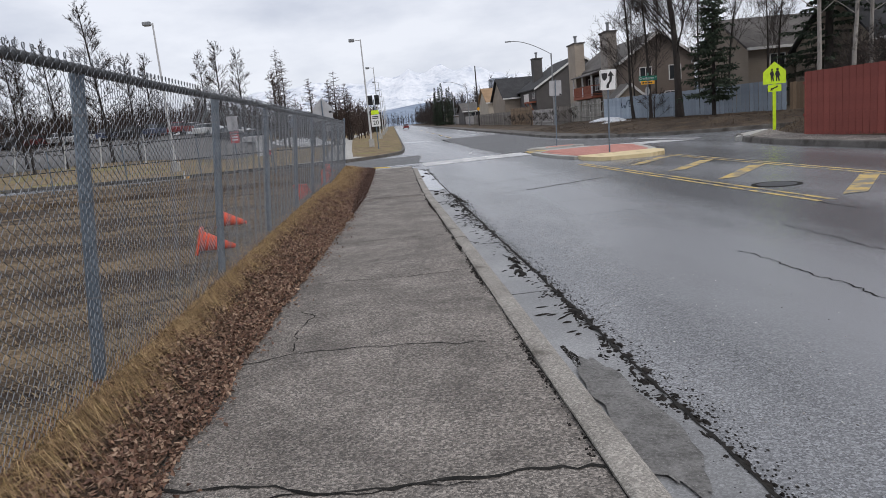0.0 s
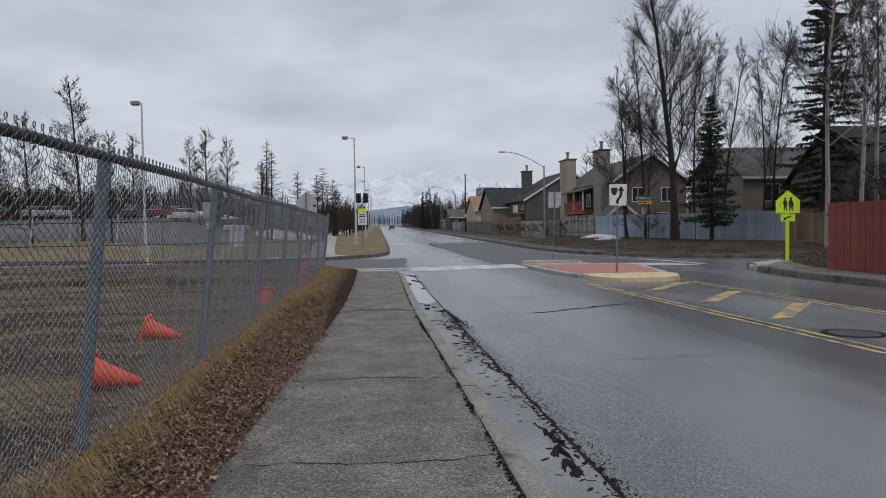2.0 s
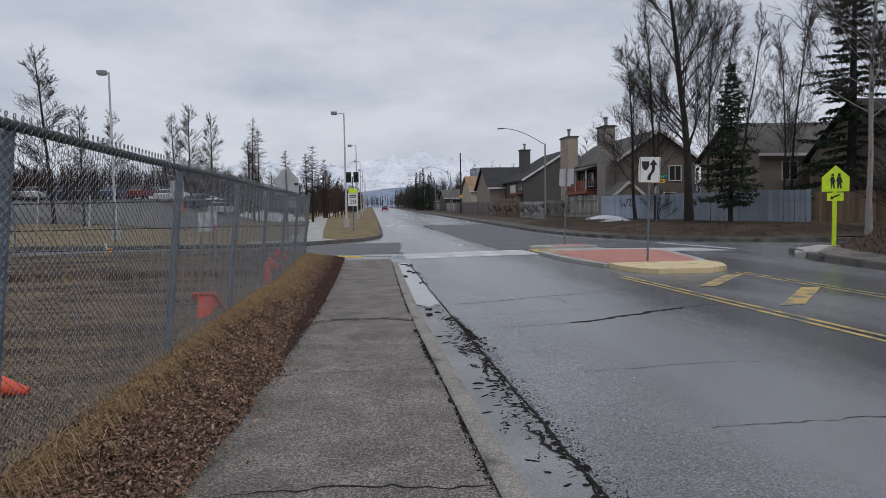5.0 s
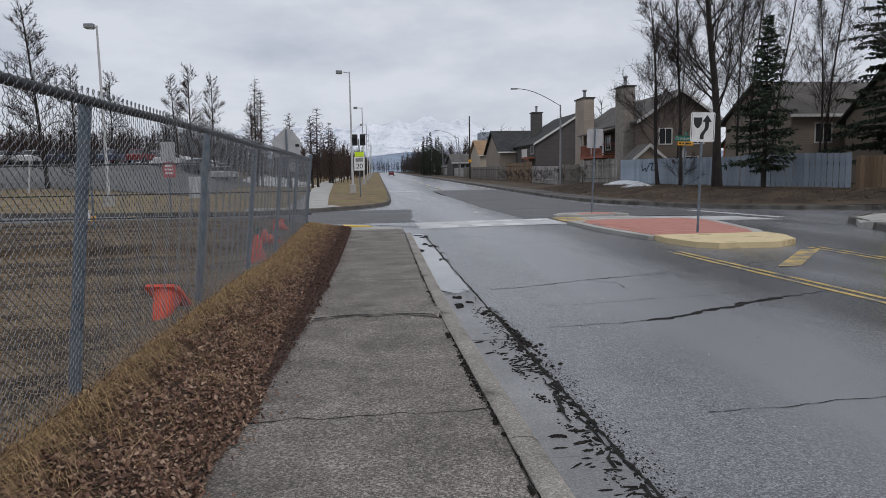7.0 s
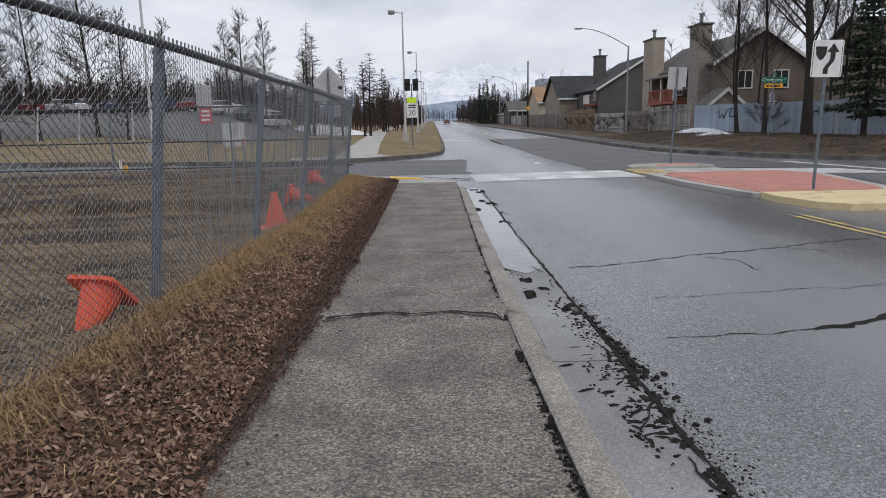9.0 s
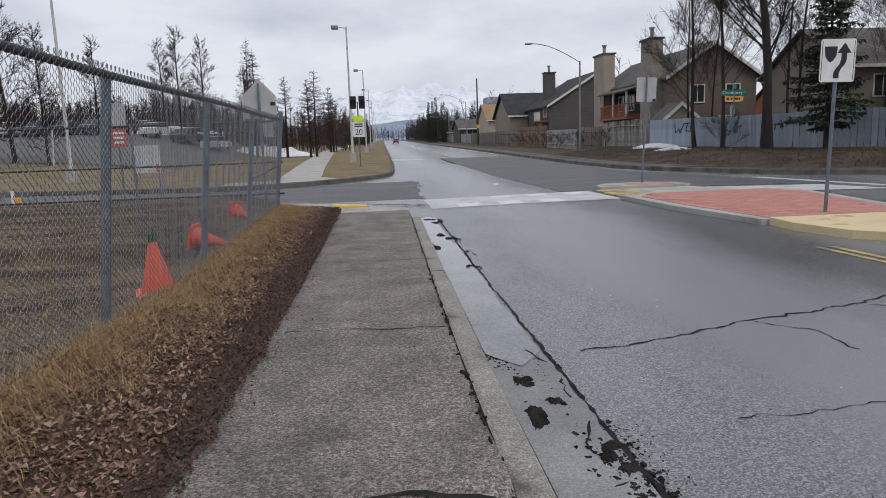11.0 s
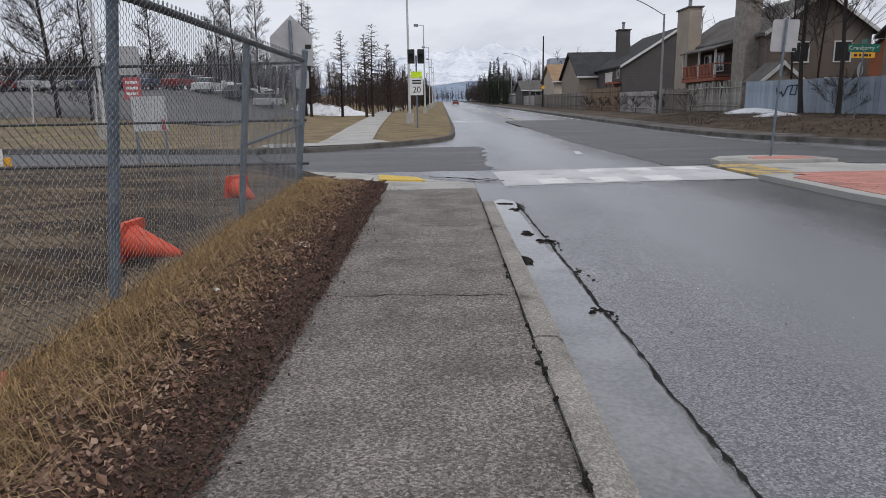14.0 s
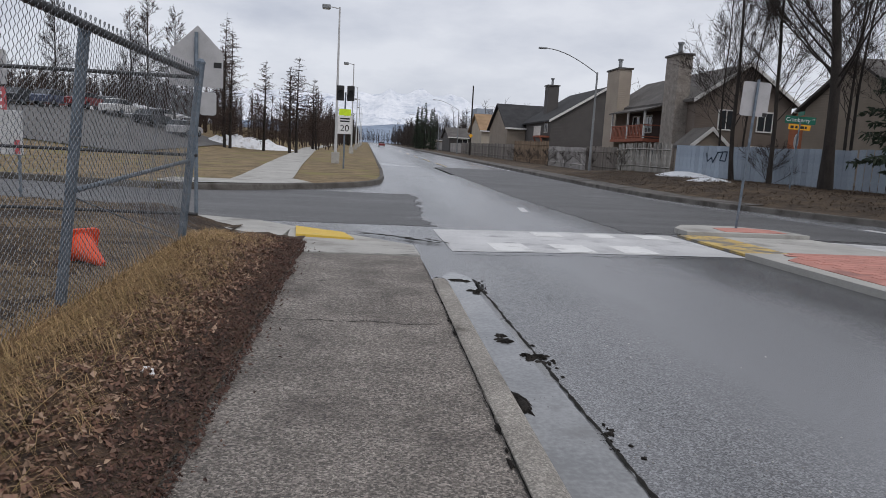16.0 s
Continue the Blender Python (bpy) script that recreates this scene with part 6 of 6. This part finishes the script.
for i, (pts, w) in enumerate((
        ([(-0.86, 3.15), (-0.4, 3.08), (0.4, 2.92), (1.0, 2.9), (1.42, 2.85)], 0.028),
        ([(-0.5, 3.02), (0.3, 2.86), (0.8, 2.84)], 0.016),
        ([(-0.8, 4.95), (-0.3, 5.12), (0.3, 5.05), (0.8, 5.0), (1.15, 4.9)], 0.014),
        ([(-0.35, 5.2), (-0.4, 5.6), (-0.28, 6.2), (-0.45, 6.4)], 0.012),
        ([(-0.45, 7.6), (0.5, 7.5), (1.42, 7.55)], 0.014),
        ([(-0.4, 10.3), (0.5, 10.35), (1.42, 10.2)], 0.016),
        ([(-0.35, 13.35), (0.3, 13.3), (1.42, 13.3)], 0.014),
        ([(-0.1, 16.5), (0.3, 16.62), (0.9, 16.62), (1.42, 16.45)], 0.05),
        ([(0.0, 19.5), (0.7, 19.45), (1.42, 19.4)], 0.014),
        ([(0.0, 22.95), (0.7, 22.9), (1.42, 22.85)], 0.013),
        ([(0.0, 26.1), (0.7, 26.05), (1.42, 26.0)], 0.012),
        ([(0.05, 27.8), (0.4, 27.7)], 0.012))):
    crack(pts, w, walk_z, 100 + i, 0.06)
for i, (pts, w) in enumerate((
        ([(2.6, 16.2), (3.5, 16.2), (3.9, 16.3)], 0.02),
        ([(3.8, 16.25), (4.3, 16.45), (4.8, 16.65), (5.4, 16.95), (6.2, 17.3)], 0.11),
        ([(6.2, 17.3), (7.4, 17.7)], 0.03),
        ([(2.4, 18.85), (3.4, 19.1), (4.1, 19.3), (5.4, 19.65), (6.7, 20.05), (8.4, 20.7)], 0.028),
        ([(4.1, 19.3), (4.4, 18.9), (4.35, 18.4)], 0.018),
        ([(5.4, 19.6), (5.9, 19.0)], 0.015),
        ([(2.9, 17.4), (4.0, 17.45), (5.2, 17.6), (7.0, 18.0)], 0.012),
        ([(4.5, 7.3), (4.5, 6.3), (4.55, 5.0)], 0.02),
        ([(5.7, 8.5), (5.7, 6.5)], 0.016),
        ([(3.0, 13.3), (4.4, 13.35), (5.2, 13.2)], 0.012),
        ([(3.4, 11.3), (4.2, 11.2), (5.2, 11.35)], 0.012),
        ([(2.2, 30.75), (4.5, 30.7), (6.9, 30.8)], 0.03),
        ([(7.2, 9.0), (7.3, 15.5)], 0.03))):
    crack(pts, w, road_z, 200 + i, 0.07)
crack([(2.105 + 0.4 * kx(y), y) for y in lin(-1, 28.6, 12)], 0.032, lambda x, y: -0.124, 300, 0.015, label="dark open joint between gutter and road")
crack([(1.415 + kx(y), y) for y in lin(-1, 29, 12)], 0.011, lambda x, y: -0.012, 301, 0.012, label="dark joint between sidewalk and kerb")
for gy, gw in ((29.64, 0.02), (30.05, 0.014), (30.32, 0.022), (30.75, 0.012)):
    crack([(-0.1, gy), (1.58, gy)], gw, lambda x, y: -0.005 - max(0, y - 29.62) * 0.04 + 0.001, 302 + int(gy * 7), 0.01, label="groove across the concrete ramp")


def clod(v, f, x, y, z, s, h, r):
    n = 7
    k = len(v)
    v.append((x, y, z + h))
    for ring, g in ((1, 0.6), (2, 1.0)):
        for i in range(n):
            a = 2 * math.pi * i / n
            q = s * g * r.uniform(0.4, 1.5)
            v.append((x + q * math.cos(a), y + q * 1.3 * math.sin(a), z + (h * 0.7 * r.uniform(0.6, 1.1) if ring == 1 else -0.006)))
    for i in range(n):
        j = (i + 1) % n
        f.append((k, k + 1 + i, k + 1 + j))
        f.append((k + 1 + i, k + 1 + n + i, k + 1 + n + j, k + 1 + j))


M_gritpatch = mat("wet_grit", (0.08, 0.077, 0.072), (0.2, 0.195, 0.188), 0.7, 6, 45, 1.0, 0.015, speck=(0.28, 0.27, 0.26))
mv, mf = [], []
for i in range(130):
    cy = rs.uniform(0.8, 19.0)
    if nz(0, cy, 1.1, 9.0) < rs.uniform(-0.6, 0.3):
        continue
    cx = 2.1 + kx(cy) - abs(rs.gauss(0, 0.1)) * (1.3 if cy > 8 else 0.7)
    sl = rs.uniform(-0.5, 0.5)
    for k in range(rs.randint(10, 40)):
        u = rs.gauss(0, 0.09)
        clod(mv, mf, cx + u * sl + rs.gauss(0, 0.022), cy + u, -0.135, rs.uniform(0.004, 0.02), rs.uniform(0.002, 0.011), rs)
for i in range(700):
    y = 16.3 + rs.gauss(0, 0.55)
    clod(mv, mf, 2.06 + rs.gauss(0, 0.05) - 0.12 * (y - 16.3) * (1 if rs.random() < 0.5 else 0), y, -0.135, rs.uniform(0.006, 0.03), rs.uniform(0.004, 0.016), rs)
for i in range(2600):
    y, e = rs.uniform(2.9, 4.9), rs.random()
    clod(mv, mf, 1.72 + 0.38 * e * max(0.1, 1 - abs(y - 3.6) / 1.3), y, -0.138, rs.uniform(0.003, 0.009), rs.uniform(0.002, 0.007), rs)
for cx, cy, rx, ry in ((1.76, 24.5, 0.1, 0.45), (1.74, 19.9, 0.1, 0.6), (1.98, 16.35, 0.12, 0.45)):
    for i in range(900):
        a, g = rs.uniform(0, 6.28), abs(rs.gauss(0, 0.55))
        clod(mv, mf, cx + kx(cy) + rx * g * math.cos(a), cy + ry * g * math.sin(a), -0.136, rs.uniform(0.002, 0.008), rs.uniform(0.001, 0.005), rs)
for cx, cy, sx_, n in ((1.95, 28.5, 0.12, 26), (2.1, 28.2, 0.1, 30), (1.98, 25.85, 0.09, 24), (2.08, 25.4, 0.09, 22), (1.8, 24.5, 0.12, 60), (2.05, 22.6, 0.07, 20), (1.72, 19.9, 0.12, 80), (2.1, 23.85, 0.07, 20), (1.75, 18.9, 0.1, 60)):
    for i in range(n * 3):
        clod(mv, mf, cx + rs.gauss(0, sx_), cy + rs.gauss(0, sx_ * 1.4), -0.135, rs.uniform(0.006, 0.022), rs.uniform(0.003, 0.012), rs)
for i in range(1500):
    y = rs.uniform(2.0, 18)
    if nz(3, y, 0.8, 2.0) < rs.uniform(-0.3, 0.5):
        continue
    clod(mv, mf, 1.41 + kx(y) - abs(rs.gauss(0, 0.022)), y, -0.018, rs.uniform(0.003, 0.012), rs.uniform(0.002, 0.007), rs)
for cx, cy, rx, ry in ((1.82, 3.55, 0.16, 0.95),):
    b = bmesh.new()
    b.faces.new([b.verts.new((cx + kx(cy) + rx * math.cos(a) * (1 + 0.45 * nz(a * 3, cx, 1.0, cy)), cy + ry * math.sin(a) * (1 + 0.3 * nz(a * 4, cy)), -0.118)) for a in lin(0, 6.1, 46)])
    tagged(part("mud_patch", b, M_gritpatch), "patch of dark wet grit in the gutter", "mud", "mud patches", kind="structure")
for i in range(13):
    y = 7.5 + 11.5 * (i + rs.random()) / 13
    L, dx = rs.uniform(0.25, 0.9), rs.uniform(-0.15, 0.1)
    o = crack([(2.12 + kx(y) - abs(rs.gauss(0, 0.08)), y), (2.1 + kx(y) + dx * 0.5 - abs(rs.gauss(0, 0.05)), y + L)], rs.uniform(0.012, 0.035), lambda x, y: -0.128, 400 + i, 0.07, "mud_streak", "dark streak of wet mud in the gutter")
    o["group"], o["category"] = "mud streaks", "mud"
for i in range(9):
    u = i / 8
    o = crack([(0.6 + 1.3 * u, 32.75 - 0.7 * u + rs.uniform(-0.15, 0.15)), (1.05 + 1.3 * u, 32.5 - 0.8 * u + rs.uniform(-0.15, 0.15))], rs.uniform(0.06, 0.16), lambda x, y: -0.128 + 0.02, 450 + i, 0.1, "mud_streak", "dark wet silt at the foot of the ramp")
    o["group"], o["category"] = "mud streaks", "mud"


def smear(v, f, x, y, z, lx, ly, turn, h, r):
    """Low ragged lump of mud."""
    n = 16
    k = len(v)
    ca, sa = math.cos(turn), math.sin(turn)
    v.append((x, y, z + h))
    for g, hh in ((0.55, 0.8), (1.0, -0.1)):
        for i in range(n):
            a = 2 * math.pi * i / n
            q = g * (r.uniform(0.55, 1.3) if g == 1.0 else r.uniform(0.7, 1.0))
            u, w = lx * q * math.cos(a), ly * q * math.sin(a)
            v.append((x + u * ca - w * sa, y + u * sa + w * ca, z + h * hh * r.uniform(0.6, 1.2)))
    for i in range(n):
        j = (i + 1) % n
        f.append((k, k + 1 + i, k + 1 + j))
        f.append((k + 1 + i, k + 1 + n + i, k + 1 + n + j, k + 1 + j))


for i in range(420):
    y = rs.uniform(1.5, 17.4)
    x = 2.09 + 0.4 * kx(y) + rs.gauss(0, 0.025)
    smear(mv, mf, x, y, -0.131, rs.uniform(0.012, 0.04), rs.uniform(0.02, 0.07), rs.uniform(-0.5, 0.3), rs.uniform(0.006, 0.014), rs)
for i in range(230):
    y = 4.0 + 13.2 * rs.random() ** 0.85
    if nz(4, y, 1.4, 2.0) < rs.uniform(-0.5, 0.25):
        continue
    d = abs(rs.gauss(0, 0.13))
    smear(mv, mf, 2.07 + 0.4 * kx(y) - d, y, -0.134, rs.uniform(0.025, 0.085), rs.uniform(0.008, 0.026), rs.uniform(-0.5, 0.9), rs.uniform(0.005, 0.012), rs)
for cx, cy, lx, ly in ((1.95, 28.45, 0.12, 0.1), (2.1, 27.9, 0.13, 0.1), (1.98, 25.9, 0.1, 0.09), (2.1, 25.4, 0.1, 0.07), (2.0, 17.15, 0.1, 0.16), (1.75, 17.7, 0.08, 0.18), (1.8, 18.3, 0.06, 0.1), (1.92, 17.9, 0.06, 0.08), (2.05, 22.75, 0.06, 0.06), (1.75, 24.6, 0.08, 0.25), (1.93, 7.7, 0.06, 0.3), (2.0, 8.3, 0.05, 0.2)):
    for i in range(5):
        smear(mv, mf, cx + rs.gauss(0, lx * 0.45), cy + rs.gauss(0, ly * 0.6), -0.133, lx * rs.uniform(0.4, 0.9), ly * rs.uniform(0.4, 0.9), rs.uniform(-0.4, 0.4), rs.uniform(0.016, 0.034), rs)
for i in range(2200):
    y = rs.uniform(1.5, 17.5)
    x = 2.12 + 0.4 * kx(y) + abs(rs.gauss(0, 0.1))
    clod(mv, mf, x, y, road_z(x, y), rs.uniform(0.003, 0.012), rs.uniform(0.002, 0.008), rs)
for i in range(260):
    y = rs.uniform(8, 27)
    if nz(8, y, 0.9, 1.0) < rs.uniform(-0.4, 0.4):
        continue
    smear(mv, mf, 1.415 + kx(y) + rs.gauss(0, 0.015), y, -0.012, rs.uniform(0.008, 0.025), rs.uniform(0.02, 0.08), 0, rs.uniform(0.008, 0.02), rs)
tagged(mesh_ob("mud_clods", mv, mf, M_mud), "dark wet mud and grit along the gutter", "mud", kind="stuff")

pv, pf = [], []
for i in range(2600):
    x, y = rs.uniform(-0.8, 1.4), rs.uniform(2.2, 29)
    if x < walk_left(y):
        continue
    clod(pv, pf, x, y, walk_z(x, y), rs.uniform(0.003, 0.008), rs.uniform(0.001, 0.004), rs)
for i in range(1500):
    x, y = 2.2 + abs(rs.gauss(0, 0.8)), rs.uniform(2.2, 26)
    clod(pv, pf, x, y, road_z(x, y), rs.uniform(0.003, 0.011), rs.uniform(0.002, 0.006), rs)
M_grit = island_mat("loose_grit", [(0.05, 0.048, 0.045), (0.3, 0.29, 0.28), (0.12, 0.11, 0.1), (0.5, 0.48, 0.46)])
tagged(mesh_ob("loose_grit", pv, pf, M_grit), "loose grit on sidewalk and road", "grit", kind="stuff")

# manhole, litter, driveway bollard
mh = thing("manhole_cover", "round iron manhole cover set in the road", "manhole cover", m=pose(8.0, 12.45, road_z(8, 12.45)))
b = bmesh.new()
rod(b, (0, 0, -0.05), (0, 0, 0.008), 0.36, 0.36, 28)
part("lid", b, M_rail, mh)
b = bmesh.new()
rod(b, (0, 0, -0.05), (0, 0, 0.005), 0.46, 0.46, 28)
part("ring", b, M_crack, mh)


def litter(x, y, s, label):
    b = bmesh.new()
    g = bmesh.ops.create_icosphere(b, subdivisions=2, radius=s)
    for v in g["verts"]:
        v.co = Vector((v.co.x * 1.3, v.co.y, v.co.z * 0.6)) * (1 + 0.6 * noise.noise(v.co * 40))
    ob = part("litter", b, M_sign_w)
    ob.matrix_basis = pose(x, y, berm(x, y) + s * 0.4, 20, 10, 40)
    return tagged(ob, label, "litter", "paper scraps")


litter(-0.45, 24.3, 0.035, "crumpled white paper scrap on the leaves")
litter(-0.75, 22.6, 0.022, "small white scrap in the grass")
litter(-0.5, 5.6, 0.02, "small pale scrap on the bank")
bl = thing("bollard", "short yellow bollard with a white marker", "bollard", m=pose(-9.2, 34.0, -0.1))
b = bmesh.new()
rod(b, (0, 0, -0.1), (0, 0, 0.5), 0.08, 0.08, 12)
part("tube", b, M_amber, bl)
part("marker", boxed(-0.18, -0.1, -0.02, 0.02, -0.05, 0.7), M_sign_w, bl)

# concrete apron at the far side-street corner
tagged(part("kerb_ramp_east", slab(bmesh.new(), [(15.2, 26.4, 0.1), (16.8, 27.8, 0.2), (17.4, 29.2, 0.14), (16.2, 29.0, 0.05), (15.0, 27.2, 0.02)], -0.3, 0.1), M_conc), "worn concrete ramp at the far corner", "kerb ramp", kind="structure")

# stamped bricks of the island paving
bm = bmesh.new()
slab(bm, rrect(0.38, 0.18, 0.012, 1), 0.0, 0.006)
brick0 = part("brick", bm, M_red, island)
brick_me = brick0.data
bpy.data.objects.remove(brick0)
count = 0
for j in range(30):
    yy = 25.25 + j * 0.195
    for i in range(9):
        xx = 7.6 + i * 0.395 + (0.2 if j % 2 else 0)
        if xx < interp(yy, [(25, 7.65), (28, 7.4), (31, 7.45)]) or xx > interp(yy, [(25, 9.75), (26, 10.1), (30, 10.9), (31, 10.5)]) or count > 290:
            continue
        o = new("brick", brick_me)
        o.parent = island
        o.location = (xx, yy, 0.055)
        count += 1

# whitish support stakes in the row of young trees
rs = random.Random(5)
b = bmesh.new()
rod(b, (0, 0, -0.2), (0.18, 0, 2.6), 0.07, 0.06, 7)
stake = tagged(part("tree_stake", b, M_pole_w), "pale leaning stake beside a young tree", "stake", "tree stakes")
stake.matrix_basis = pose(-20.6, 62, 0.1 + rise(-20.6, 62))
for i in range(15):
    x = -23.9 - 3.3 * i
    copy_thing(stake, pose(x, 60.5 + rs.uniform(-1, 1), 0.1 + rise(x, 60.5), rs.uniform(-6, 6), rs.uniform(-6, 6), 0))

lv, lf = [], []
for i in range(16000):
    y = rs.uniform(37.5, 66)
    x = ne_side(y) + 1.6 + rs.random() ** 0.8 * 9
    c = Vector((x, y, ne_z(x, y) + 0.02))
    a = rs.uniform(0, 6.28)
    if rs.random() < 0.55:
        d = Vector((math.cos(a), math.sin(a), rs.uniform(0.2, 0.9))).normalized()
        blade(lv, lf, c, d, rs.uniform(0.1, 0.3), rs.uniform(0.006, 0.014), 0.3)
    else:
        s_ = rs.uniform(0.03, 0.07)
        k = len(lv)
        u, w = Vector((math.cos(a), math.sin(a), rs.uniform(-0.3, 0.3))) * s_, Vector((-math.sin(a), math.cos(a), rs.uniform(-0.3, 0.3))) * s_ * 0.7
        lv += [c - u, c - w, c + u, c + w]
        lf.append((k, k + 1, k + 2, k + 3))
for i in range(9000):
    y = rs.uniform(8, 30.5)
    x = se_side(y) + 1.7 + rs.random() ** 0.9 * 5
    a = rs.uniform(0, 6.28)
    blade(lv, lf, Vector((x, y, se_z(x, y))), Vector((math.cos(a), math.sin(a), rs.uniform(0.3, 1.2))).normalized(), rs.uniform(0.15, 0.4), rs.uniform(0.006, 0.012), 0.3)
M_verge = island_mat("verge_litter", [(0.028, 0.018, 0.013), (0.085, 0.055, 0.033), (0.048, 0.031, 0.02), (0.16, 0.107, 0.06)])
tagged(mesh_ob("verge_litter", lv, lf, M_verge), "dead leaves and dry grass on the far verges", "leaf litter", kind="stuff")
